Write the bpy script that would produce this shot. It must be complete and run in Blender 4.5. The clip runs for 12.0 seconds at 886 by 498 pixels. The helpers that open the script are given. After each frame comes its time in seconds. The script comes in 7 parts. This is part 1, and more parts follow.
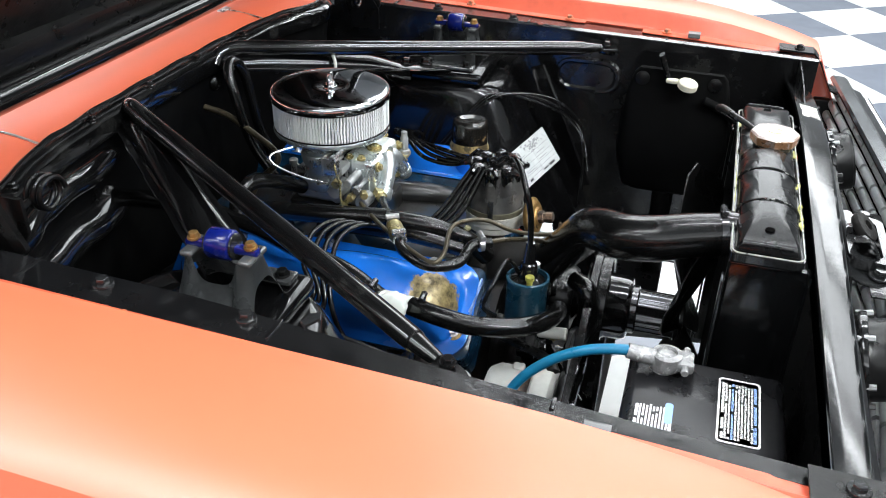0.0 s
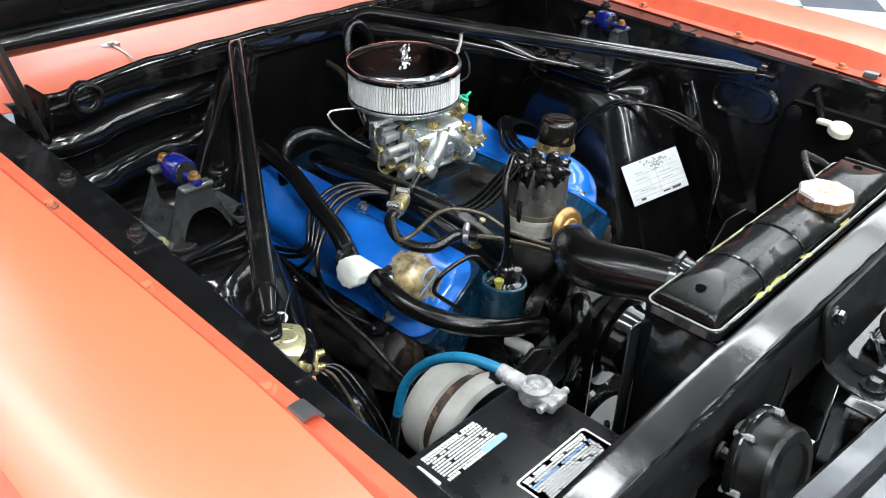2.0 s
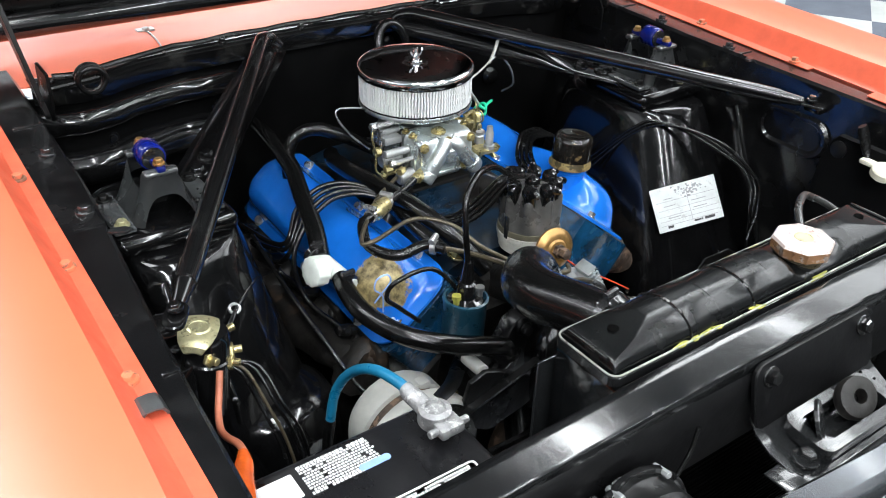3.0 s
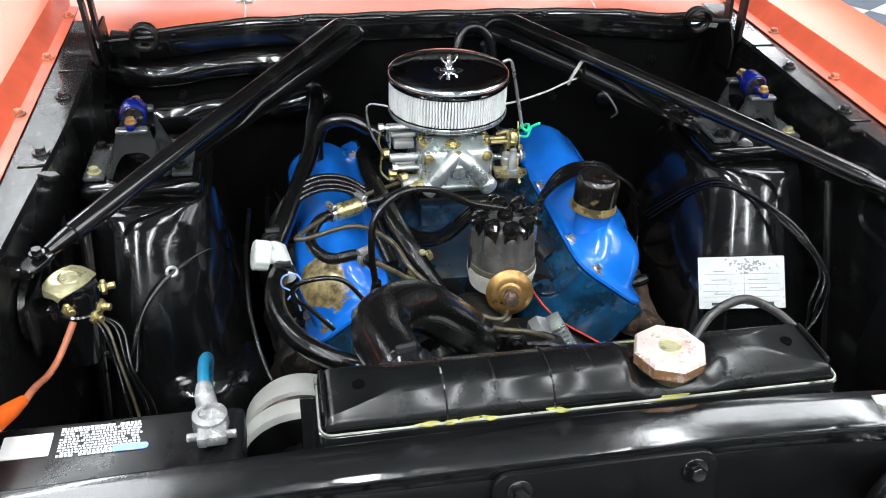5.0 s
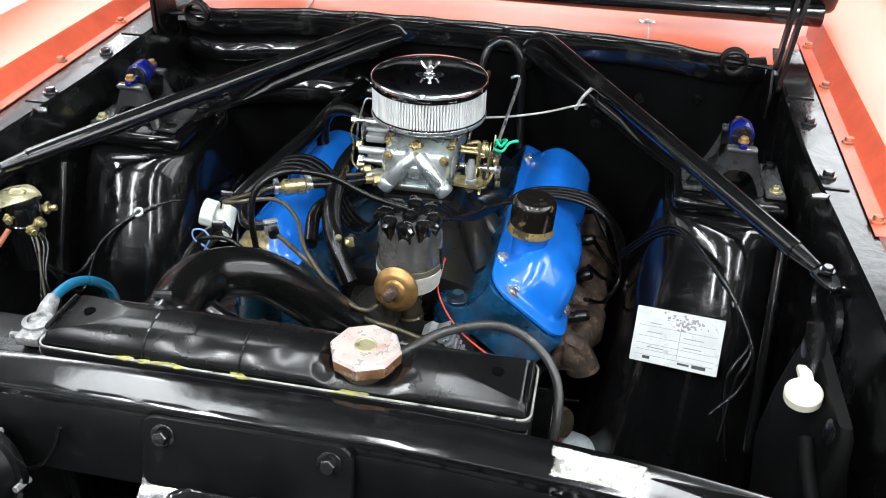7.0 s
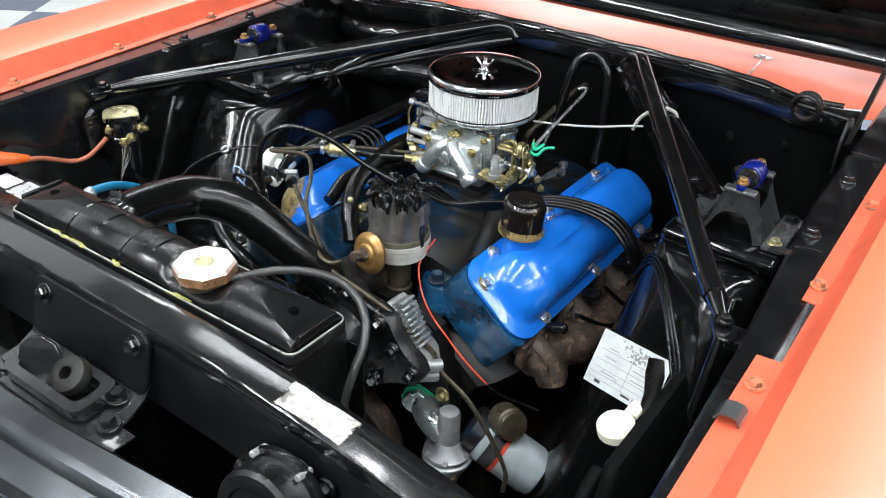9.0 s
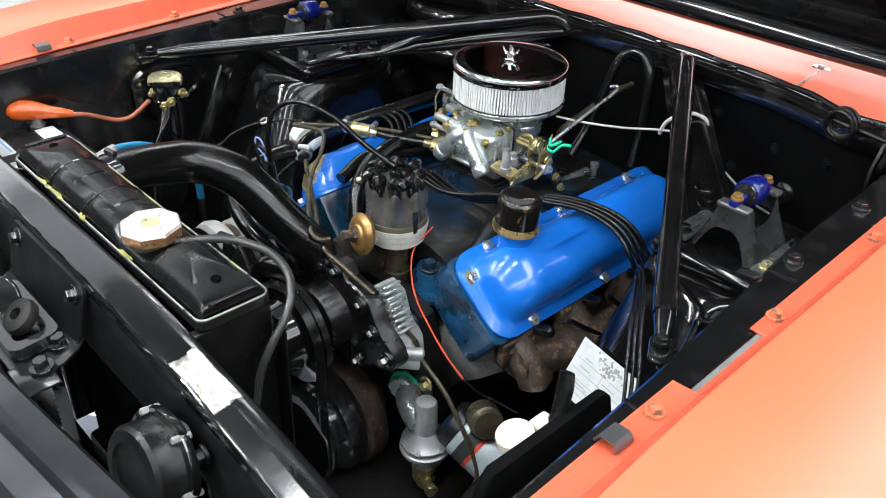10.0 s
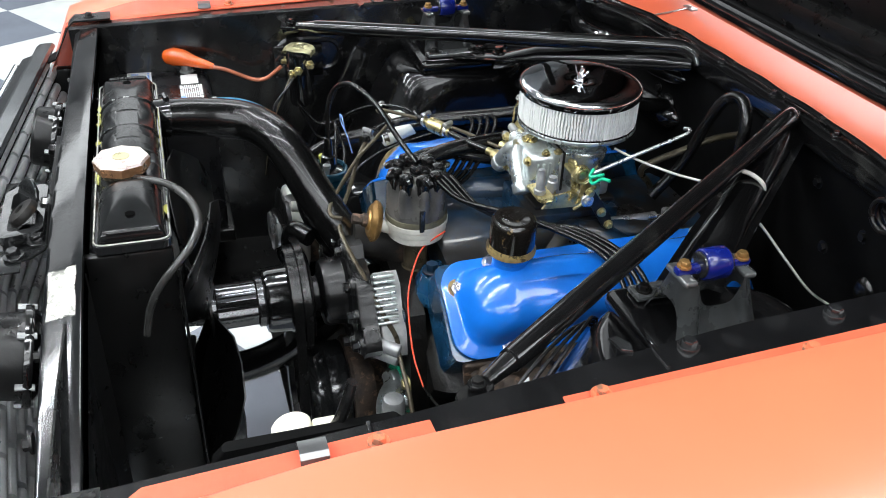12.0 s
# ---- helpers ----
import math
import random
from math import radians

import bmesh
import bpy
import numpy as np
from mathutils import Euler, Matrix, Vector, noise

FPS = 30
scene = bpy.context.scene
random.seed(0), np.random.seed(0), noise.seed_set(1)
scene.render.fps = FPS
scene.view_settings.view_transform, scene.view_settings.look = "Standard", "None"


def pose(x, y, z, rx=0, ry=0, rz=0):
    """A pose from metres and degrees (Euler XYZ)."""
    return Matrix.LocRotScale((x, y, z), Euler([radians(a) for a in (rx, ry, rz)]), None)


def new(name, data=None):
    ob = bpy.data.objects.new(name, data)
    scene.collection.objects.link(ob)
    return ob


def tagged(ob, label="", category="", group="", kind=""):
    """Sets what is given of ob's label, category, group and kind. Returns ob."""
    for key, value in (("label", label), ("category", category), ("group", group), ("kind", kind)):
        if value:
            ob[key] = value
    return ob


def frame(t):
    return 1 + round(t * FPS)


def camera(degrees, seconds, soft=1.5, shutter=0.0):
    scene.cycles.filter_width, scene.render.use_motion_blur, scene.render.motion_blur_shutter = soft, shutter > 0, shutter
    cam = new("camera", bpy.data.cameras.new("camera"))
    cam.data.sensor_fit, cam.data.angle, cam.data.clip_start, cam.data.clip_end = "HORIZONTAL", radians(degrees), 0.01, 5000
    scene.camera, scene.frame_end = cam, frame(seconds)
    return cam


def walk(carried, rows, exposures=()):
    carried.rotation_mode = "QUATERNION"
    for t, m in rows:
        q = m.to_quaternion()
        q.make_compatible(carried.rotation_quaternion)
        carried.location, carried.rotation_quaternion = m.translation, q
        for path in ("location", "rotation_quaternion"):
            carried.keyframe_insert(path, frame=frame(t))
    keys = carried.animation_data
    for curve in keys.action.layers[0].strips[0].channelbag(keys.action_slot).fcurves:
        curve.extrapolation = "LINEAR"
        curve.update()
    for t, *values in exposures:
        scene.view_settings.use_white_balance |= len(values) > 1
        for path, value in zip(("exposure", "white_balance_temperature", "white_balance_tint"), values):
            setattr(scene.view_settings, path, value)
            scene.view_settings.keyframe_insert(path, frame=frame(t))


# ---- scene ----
cam = camera(54.5, 12.0, 1.0)
METRES, EYE, TILT, LEAN, TURN = 2.7, 1.362, -30.75, -0.80, -72.44
ROWS = [
    (0.0, 0.0, 0.0, 0.0, 0.0, 0.0, -0.0),
    (0.5, 0.0439, 0.0033, 0.0001, 5.1, -0.62, -3.13),
    (1.0, 0.0866, 0.0109, 0.0032, 11.48, -1.3, -7.1),
    (1.5, 0.1271, 0.0195, 0.0077, 17.5, -2.2, -10.64),
    (2.0, 0.1635, 0.0342, 0.0158, 23.01, -3.21, -13.76),
    (2.5, 0.1954, 0.0553, 0.0282, 27.72, -4.74, -16.28),
    (3.0, 0.2264, 0.0778, 0.0427, 33.16, -6.1, -18.89),
    (5.0, 0.3159, 0.2001, 0.1173, 57.79, -16.36, -28.07),
    (5.5, 0.3317, 0.2331, 0.1374, 63.79, -18.9, -29.51),
    (6.0, 0.3445, 0.268, 0.1585, 69.36, -21.71, -30.48),
    (6.5, 0.3636, 0.303, 0.1794, 75.82, -24.72, -31.42),
    (7.0, 0.3822, 0.3371, 0.2, 82.28, -27.38, -32.07),
    (9.0, 0.3948, 0.4791, 0.2841, 111.16, -41.36, -31.12),
    (9.5, 0.3788, 0.5089, 0.3008, 117.14, -45.32, -30.09),
    (10.0, 0.3598, 0.5378, 0.3183, 123.77, -48.33, -28.66),
    (10.5, 0.3408, 0.5692, 0.3381, 130.22, -51.06, -26.96),
    (11.0, 0.317, 0.5953, 0.3537, 136.09, -53.33, -25.15),
    (11.5, 0.2851, 0.6158, 0.3662, 142.18, -55.78, -22.94),
    (12.0, 0.2503, 0.6382, 0.3793, 150.1, -58.45, -19.61),
]
walk(cam, [(t, pose(-1.093, 0.228, EYE, TILT, LEAN, TURN) @ pose(METRES * x, METRES * y, METRES * z, 90 + pitch, roll, yaw)) for t, x, y, z, yaw, pitch, roll in ROWS])


# ---- world and light ----
world = bpy.data.worlds.new("world")
scene.world = world
world.use_nodes = True
world.node_tree.nodes["Background"].inputs[0].default_value = (0.9, 0.95, 1.0, 1)
world.node_tree.nodes["Background"].inputs[1].default_value = 0.25


def ceiling_light(x, y, length, width, power, along_y=True, z=3.3):
    lamp = bpy.data.lights.new("unseen_ceiling_lamp", "AREA")
    lamp.shape, lamp.size, lamp.size_y = "RECTANGLE", width, length
    lamp.energy, lamp.color = power, (0.93, 0.97, 1.0)
    ob = new("unseen_ceiling_lamp", lamp)
    ob.matrix_world = pose(x, y, z, 0, 0, 0 if along_y else 90)
    return ob


for lx, power in ((-1.5, 86), (-0.2, 58), (1.1, 56), (2.6, 36)):
    ceiling_light(lx, -4.2, 2.4, 0.16, power)
    mid, length = {-1.5: (-1.8, 2.0), -0.2: (-0.95, 2.9)}.get(lx, (-0.3, 4.2))
    ceiling_light(lx, mid, length, 0.16, power * (0.95 if lx == -0.2 else 1.3))
    ceiling_light(lx, 3.2, 2.0, 0.16, power * 0.4)
# Added unseen lamps that brighten the left fender.
for lx in (-2.7, -1.5):
    ceiling_light(lx, 2.5, 2.2, 0.16, 36)
# Added wide soft panels, out of view, for sheen on bar, rails and fenders.
ceiling_light(-1.1, 4.8, 3.0, 5.4, 110)
ceiling_light(-1.35, 1.25, 1.1, 0.9, 36)
ceiling_light(1.8, 1.35, 0.7, 1.4, 32)
ceiling_light(2.3, 5.4, 3.4, 1.6, 85)
# More added panels to the sides, unseen, mirrored in the support bar.
for lx, width, power in ((-5.8, 2.0, 86), (-3.6, 1.5, 26), (3.7, 1.3, 78), (5.8, 2.0, 175)):
    ceiling_light(lx, -0.4, 4.2, width, power)
# Added far lamps brightening the rear of the hall for the rail reflections.
for lx in (-3.5, 0.0, 3.5):
    ceiling_light(lx, 6.0, 2.4, 0.16, 60, along_y=False)


# ---- materials ----
def material(name):
    m = bpy.data.materials.new(name)
    m.use_nodes = True
    t = m.node_tree
    return m, t, t.nodes["Principled BSDF"], t.nodes.new("ShaderNodeTexCoord")


def noise_node(t, tc, scale, detail=4.0, rough=0.6, world_space=True):
    n = t.nodes.new("ShaderNodeTexNoise")
    n.inputs["Scale"].default_value, n.inputs["Detail"].default_value, n.inputs["Roughness"].default_value = scale, detail, rough
    geo = t.nodes.new("ShaderNodeNewGeometry")
    t.links.new(geo.outputs["Position"], n.inputs["Vector"])
    return n.outputs["Fac"]


def ramp(t, fac, stops):
    r = t.nodes.new("ShaderNodeValToRGB")
    e = r.color_ramp.elements
    while len(e) < len(stops):
        e.new(0.5)
    for k, (p, c) in zip(e, stops):
        k.position = p
        k.color = (*c, 1) if len(c) == 3 else c
    t.links.new(fac, r.inputs["Fac"])
    return r.outputs["Color"]


def grey(v):
    return (v, v, v)


def surface(name, color, rough=0.4, metal=0.0, coat=0.0, vary=0.25, scale=30, wear=None, wear_at=0.62, wear_scale=12, bump=0.0, bump_scale=180,
            rough_vary=0.12, spec=0.5, dust=0.0, coat_rough=0.05):
    """A painted, cast or rubber surface: two scales of tone, uneven gloss, optional worn patches, dust and relief."""
    m, t, p, tc = material(name)
    c = Vector(color)
    lo, hi = c * (1 - vary), c * (1 + vary)
    base = ramp(t, noise_node(t, tc, scale, 6), [(0.3, tuple(lo)), (0.7, tuple(hi))])
    if wear:
        mask = ramp(t, noise_node(t, tc, wear_scale, 8, 0.7), [(wear_at, grey(0.0)), (wear_at + 0.05, grey(1.0))])
        mix = t.nodes.new("ShaderNodeMix")
        mix.data_type = "RGBA"
        t.links.new(mask, mix.inputs[0])
        t.links.new(base, mix.inputs[6])
        mix.inputs[7].default_value = (*wear, 1)
        base = mix.outputs[2]
    if dust:
        mask = ramp(t, noise_node(t, tc, 260, 3, 0.8), [(0.70, grey(0.0)), (0.76, grey(dust))])
        mix = t.nodes.new("ShaderNodeMix")
        mix.data_type = "RGBA"
        t.links.new(mask, mix.inputs[0])
        t.links.new(base, mix.inputs[6])
        mix.inputs[7].default_value = (0.35, 0.35, 0.34, 1)
        base = mix.outputs[2]
    t.links.new(base, p.inputs["Base Color"])
    r = ramp(t, noise_node(t, tc, scale * 0.6, 5), [(0.3, grey(max(0.02, rough - rough_vary))), (0.7, grey(min(1, rough + rough_vary)))])
    t.links.new(r, p.inputs["Roughness"])
    p.inputs["Metallic"].default_value = metal
    p.inputs["Coat Weight"].default_value = coat
    p.inputs["Coat Roughness"].default_value = coat_rough
    p.inputs["Specular IOR Level"].default_value = spec
    if bump:
        b = t.nodes.new("ShaderNodeBump")
        b.inputs["Strength"].default_value, b.inputs["Distance"].default_value = bump, 0.002
        t.links.new(noise_node(t, tc, bump_scale, 5), b.inputs["Height"])
        t.links.new(b.outputs["Normal"], p.inputs["Normal"])
    return m


def patch(m, centre, half, color, rough, box=False, scale=60, amount=0.7, metal=0.0):
    """A worn spot with a ragged edge at one place of a painted surface."""
    t = m.node_tree
    p = t.nodes["Principled BSDF"]
    geo = t.nodes.new("ShaderNodeNewGeometry")
    sub, div = t.nodes.new("ShaderNodeVectorMath"), t.nodes.new("ShaderNodeVectorMath")
    sub.operation, div.operation = "SUBTRACT", "DIVIDE"
    sub.inputs[1].default_value, div.inputs[1].default_value = centre, half
    t.links.new(geo.outputs["Position"], sub.inputs[0])
    t.links.new(sub.outputs[0], div.inputs[0])
    if box:
        ab, sep, mx = t.nodes.new("ShaderNodeVectorMath"), t.nodes.new("ShaderNodeSeparateXYZ"), t.nodes.new("ShaderNodeMath")
        ab.operation, mx.operation = "ABSOLUTE", "MAXIMUM"
        t.links.new(div.outputs[0], ab.inputs[0])
        t.links.new(ab.outputs[0], sep.inputs[0])
        t.links.new(sep.outputs[0], mx.inputs[0])
        t.links.new(sep.outputs[1], mx.inputs[1])
        dist = mx.outputs[0]
    else:
        ln = t.nodes.new("ShaderNodeVectorMath")
        ln.operation = "LENGTH"
        t.links.new(div.outputs[0], ln.inputs[0])
        dist = ln.outputs["Value"]
    add = t.nodes.new("ShaderNodeMath")
    add.operation = "MULTIPLY_ADD"
    t.links.new(noise_node(t, None, scale, 8, 0.7), add.inputs[0])
    add.inputs[1].default_value = amount
    t.links.new(dist, add.inputs[2])
    half_way = t.nodes.new("ShaderNodeMath")
    half_way.operation = "MULTIPLY"
    half_way.inputs[1].default_value = 0.5
    t.links.new(add.outputs[0], half_way.inputs[0])
    mid = (1 + amount * 0.5) / 2
    mask = ramp(t, half_way.outputs[0], [(mid - 0.02, grey(1.0)), (mid + 0.02, grey(0.0))])
    c = Vector(color)
    spot = ramp(t, noise_node(t, None, scale * 1.4, 6, 0.7), [(0.38, tuple(c * 0.22)), (0.62, tuple(c * 1.2))])
    for sock, new_in, val in (("Base Color", spot, None), ("Roughness", None, rough), ("Metallic", None, metal), ("Coat Weight", None, 0.1)):
        mix = t.nodes.new("ShaderNodeMix")
        mix.data_type = "RGBA" if val is None else "FLOAT"
        a, bb, o = (6, 7, 2) if val is None else (2, 3, 0)
        t.links.new(mask, mix.inputs[0])
        old = p.inputs[sock]
        if old.is_linked:
            t.links.new(old.links[0].from_socket, mix.inputs[a])
        else:
            mix.inputs[a].default_value = old.default_value
        if val is None:
            t.links.new(new_in, mix.inputs[bb])
        else:
            mix.inputs[bb].default_value = val
        t.links.new(mix.outputs[o], old)
    return m


ORANGE = surface("orange_car_paint", (0.80, 0.152, 0.070), 0.42, coat=0.75, vary=0.05, scale=4, rough_vary=0.05, bump=0.02, bump_scale=30, coat_rough=0.36)
# Deeper copy of the fender orange: the flange's shade put into colour, plus chips.
FLANGE = surface("shaded_orange_paint", (0.66, 0.110, 0.055), 0.42, coat=0.25, vary=0.12, scale=25, spec=0.4, wear=(0.25, 0.10, 0.06), wear_at=0.67, wear_scale=55, bump=0.12, bump_scale=120, coat_rough=0.25)
BLACK = surface("gloss_black_paint", (0.0048, 0.0048, 0.0050), 0.13, coat=0.7, vary=0.3, scale=25, wear=(0.018, 0.018, 0.017), wear_at=0.57, wear_scale=16, bump=0.22, bump_scale=30, dust=0.035, rough_vary=0.06, coat_rough=0.06)
APRON = surface("satin_black_panel", (0.0065, 0.0065, 0.0068), 0.24, coat=0.45, vary=0.3, scale=18, wear=(0.022, 0.022, 0.021), wear_at=0.57, wear_scale=14, bump=0.34, bump_scale=32, dust=0.14, coat_rough=0.10)
BAR = surface("black_support_paint", (0.0035, 0.0038, 0.0041), 0.16, coat=0.55, vary=0.3, scale=14, wear=(0.010, 0.0105, 0.011), wear_at=0.57, wear_scale=30, bump=0.17, bump_scale=48, dust=0.06, coat_rough=0.08, rough_vary=0.10)
RAILPAINT = surface("wet_look_rail_paint", (0.0045, 0.0046, 0.005), 0.20, coat=0.5, vary=0.4, scale=20, wear=(0.009, 0.0092, 0.0095), wear_at=0.56, wear_scale=18, bump=0.5, bump_scale=32, dust=0.15, coat_rough=0.09, rough_vary=0.12)
TOWER = surface("dark_tower_paint", (0.0034, 0.0034, 0.0036), 0.12, coat=0.5, spec=0.28, vary=0.3, scale=22, bump=0.20, bump_scale=70, dust=0.04, coat_rough=0.05)
TANK = surface("black_tank_paint", (0.0042, 0.0046, 0.0048), 0.25, coat=0.2, spec=0.32, vary=0.4, scale=30, bump=0.06, bump_scale=45, dust=0.04, coat_rough=0.13, rough_vary=0.06)
patch(BAR, (0.269, 0.0585, 0.885), (0.036, 0.0130, 1.0), (0.66, 0.65, 0.58), 0.6, box=True, scale=38, amount=0.75)
SATIN = surface("satin_black_steel", (0.004, 0.004, 0.004), 0.33, spec=0.35, vary=0.3, scale=40, bump=0.12)
HOSE = surface("shiny_black_hose", (0.004, 0.004, 0.004), 0.12, coat=0.45, vary=0.3, scale=50, spec=0.3, bump=0.34, bump_scale=200, rough_vary=0.04, coat_rough=0.04)
RUBBER = surface("black_rubber", (0.005, 0.005, 0.005), 0.22, vary=0.3, scale=50, bump=0.15, bump_scale=220)
WIRE = surface("black_cable_sheath", (0.004, 0.004, 0.004), 0.2, vary=0.2, scale=80, bump=0.2, bump_scale=300)
BLUE = surface("blue_engine_enamel", (0.008, 0.15, 0.62), 0.22, coat=0.6, vary=0.14, scale=14, bump=0.05, bump_scale=50, rough_vary=0.08)
WORNBLUE = surface("worn_blue_engine_enamel", (0.008, 0.15, 0.62), 0.22, coat=0.6, vary=0.14, scale=14, bump=0.05, bump_scale=50, rough_vary=0.08)
patch(WORNBLUE, (-0.211, 0.500, 0.739), (0.034, 0.044, 0.034), (0.36, 0.28, 0.13), 0.3, scale=42, amount=1.1, metal=0.2)
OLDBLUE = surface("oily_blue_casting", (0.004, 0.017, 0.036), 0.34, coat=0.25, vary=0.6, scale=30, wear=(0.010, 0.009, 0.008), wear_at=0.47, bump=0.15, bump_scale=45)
HEADBLUE = surface("stained_blue_casting", (0.006, 0.050, 0.115), 0.24, coat=0.5, vary=0.6, scale=30, wear=(0.004, 0.022, 0.045), wear_at=0.50, wear_scale=14, bump=0.15, bump_scale=45)
DULL = surface("dull_black_front_paint", (0.0045, 0.0045, 0.0048), 0.38, spec=0.22, vary=0.3, scale=30, wear=(0.011, 0.011, 0.011), wear_at=0.6, wear_scale=30, bump=0.2, bump_scale=80, dust=0.05)
VOID = surface("black_core_paint", (0.0015, 0.0015, 0.0015), 0.9, spec=0.04, vary=0.2, scale=40)
OILY = surface("oily_black_iron", (0.005, 0.0045, 0.004), 0.42, spec=0.4, vary=0.5, scale=40, wear=(0.02, 0.013, 0.008), wear_at=0.62, bump=0.8, bump_scale=60)
DIRTYLABEL = surface("dirty_white_paper", (0.56, 0.58, 0.57), 0.35, vary=0.10, scale=50, wear=(0.42, 0.43, 0.42), wear_at=0.6, wear_scale=70)
GREASE = surface("greasy_black_casting", (0.010, 0.009, 0.008), 0.5, spec=0.35, vary=0.5, scale=40, wear=(0.04, 0.025, 0.016), wear_at=0.6, bump=0.8, bump_scale=70)
RUST = surface("rusty_cast_iron", (0.040, 0.026, 0.018), 0.62, vary=0.8, scale=60, wear=(0.16, 0.10, 0.064), wear_at=0.55, wear_scale=45, bump=1.0, bump_scale=130)
ALU = surface("cast_aluminium", (0.60, 0.645, 0.645), 0.30, metal=0.85, vary=0.22, scale=55, bump=0.22, bump_scale=160)
DARKALU = surface("dull_zinc_casting", (0.42, 0.43, 0.43), 0.45, metal=0.7, vary=0.2, scale=50, bump=0.2, bump_scale=200)
CHROME = surface("chrome_plate", (0.85, 0.86, 0.88), 0.06, metal=1.0, vary=0.03, scale=20, rough_vary=0.03)
SPACER = surface("dark_polished_steel", (0.12, 0.12, 0.125), 0.16, metal=0.9, vary=0.2, scale=40)
STEEL = surface("bright_steel", (0.6, 0.6, 0.6), 0.3, metal=0.9, vary=0.15, scale=60)
BRASS = surface("yellow_zinc_plate", (0.52, 0.44, 0.22), 0.32, metal=0.85, vary=0.4, scale=80, wear=(0.25, 0.2, 0.1), wear_at=0.58, wear_scale=90)
BRONZE = surface("bronze_passivated_steel", (0.36, 0.21, 0.075), 0.36, metal=0.75, vary=0.4, scale=60, wear=(0.12, 0.06, 0.03), wear_at=0.6, wear_scale=70)
PAPER = surface("white_filter_paper", (0.78, 0.79, 0.78), 0.8, vary=0.06, scale=90)
GREYCAP = surface("grey_bakelite", (0.062, 0.060, 0.057), 0.30, coat=0.35, vary=0.45, scale=35, bump=0.2, coat_rough=0.18)
RING = surface("dusty_pale_alloy", (0.60, 0.59, 0.53), 0.42, metal=0.3, vary=0.2, scale=40, wear=(0.2, 0.16, 0.1), wear_at=0.64, bump=0.2)
PALECAN = surface("pale_blue_grey_enamel", (0.36, 0.41, 0.42), 0.3, coat=0.4, vary=0.12, scale=40)
WHITE = surface("white_plastic", (0.64, 0.67, 0.62), 0.4, vary=0.08, scale=40)
IVORY = surface("ivory_plastic", (0.74, 0.70, 0.56), 0.45, vary=0.08, scale=30)
LABEL = surface("printed_white_label", (0.72, 0.73, 0.72), 0.4, vary=0.06, scale=60)
INK = surface("grey_print", (0.25, 0.25, 0.26), 0.5, vary=0.2, scale=80)
DARKINK = surface("dark_print", (0.035, 0.035, 0.035), 0.5, vary=0.3, scale=120)
BLUEINK = surface("pale_blue_print", (0.25, 0.4, 0.75), 0.5, vary=0.1, scale=80)
TEAL = surface("blue_cable_sheath", (0.008, 0.16, 0.30), 0.35, vary=0.15, scale=60)
COIL = surface("dark_teal_enamel", (0.010, 0.052, 0.085), 0.3, coat=0.3, vary=0.2, scale=40)
LEAD = surface("weathered_lead", (0.30, 0.30, 0.30), 0.5, metal=0.5, vary=0.4, scale=80, wear=(0.55, 0.55, 0.54), wear_at=0.56, wear_scale=60, bump=0.9, bump_scale=120)
PLASTIC = surface("black_battery_plastic", (0.008, 0.008, 0.009), 0.3, vary=0.2, scale=40, bump=0.1)
PALEZINC = surface("pale_yellow_zinc", (0.56, 0.52, 0.31), 0.34, metal=0.7, vary=0.3, scale=70, wear=(0.30, 0.27, 0.15), wear_at=0.58, wear_scale=80)
COPPER = surface("salmon_cable_sheath", (0.42, 0.13, 0.07), 0.5, vary=0.25, scale=70)
BOOT = surface("orange_rubber_boot", (0.62, 0.10, 0.012), 0.22, coat=0.4, vary=0.2, scale=40, bump=0.3, bump_scale=60)
RED = surface("red_wire_sheath", (0.7, 0.06, 0.02), 0.35, vary=0.1, scale=40)
GREEN = surface("green_wire_sheath", (0.01, 0.5, 0.26), 0.4, vary=0.1, scale=40)
CABLEWHITE = surface("pale_grey_cable", (0.55, 0.54, 0.5), 0.45, vary=0.15, scale=50)
BROWNHOSE = surface("dusty_brown_tube", (0.075, 0.062, 0.04), 0.35, metal=0.4, vary=0.4, scale=60)
OILCAP = surface("chipped_black_enamel", (0.008, 0.007, 0.006), 0.14, coat=0.6, vary=0.2, scale=30, wear=(0.17, 0.115, 0.055), wear_at=0.585, wear_scale=32)
POLYBLUE = surface("royal_blue_bushing", (0.003, 0.009, 0.125), 0.22, coat=0.3, vary=0.25, scale=60)
GREYPAINT = surface("pale_grey_paint", (0.42, 0.42, 0.39), 0.5, vary=0.12, scale=30, bump=0.1)
PANELGREY = surface("dull_grey_panel", (0.10, 0.106, 0.112), 0.20, metal=0.9, coat=0.2, vary=0.2, scale=20, rough_vary=0.06, bump=0.1, bump_scale=40)
CAPMETAL = surface("tarnished_cap_plate", (0.80, 0.68, 0.63), 0.32, metal=0.5, vary=0.14, scale=45, wear=(0.62, 0.36, 0.30), wear_at=0.58, wear_scale=40)
CAPSKIRT = surface("coppery_cap_skirt", (0.46, 0.24, 0.12), 0.3, metal=0.7, vary=0.4, scale=50, wear=(0.7, 0.58, 0.5), wear_at=0.56, wear_scale=50)
RIMLINE = surface("scraped_rim_metal", (0.40, 0.40, 0.36), 0.4, metal=0.4, vary=0.35, scale=60, wear=(0.05, 0.05, 0.04), wear_at=0.55, wear_scale=45)
YELLOW = surface("yellow_green_paint_mark", (0.34, 0.33, 0.06), 0.5, vary=0.4, scale=120)
SILVERMESH = surface("silver_grille", (0.72, 0.73, 0.74), 0.38, metal=0.5, vary=0.1, scale=40)
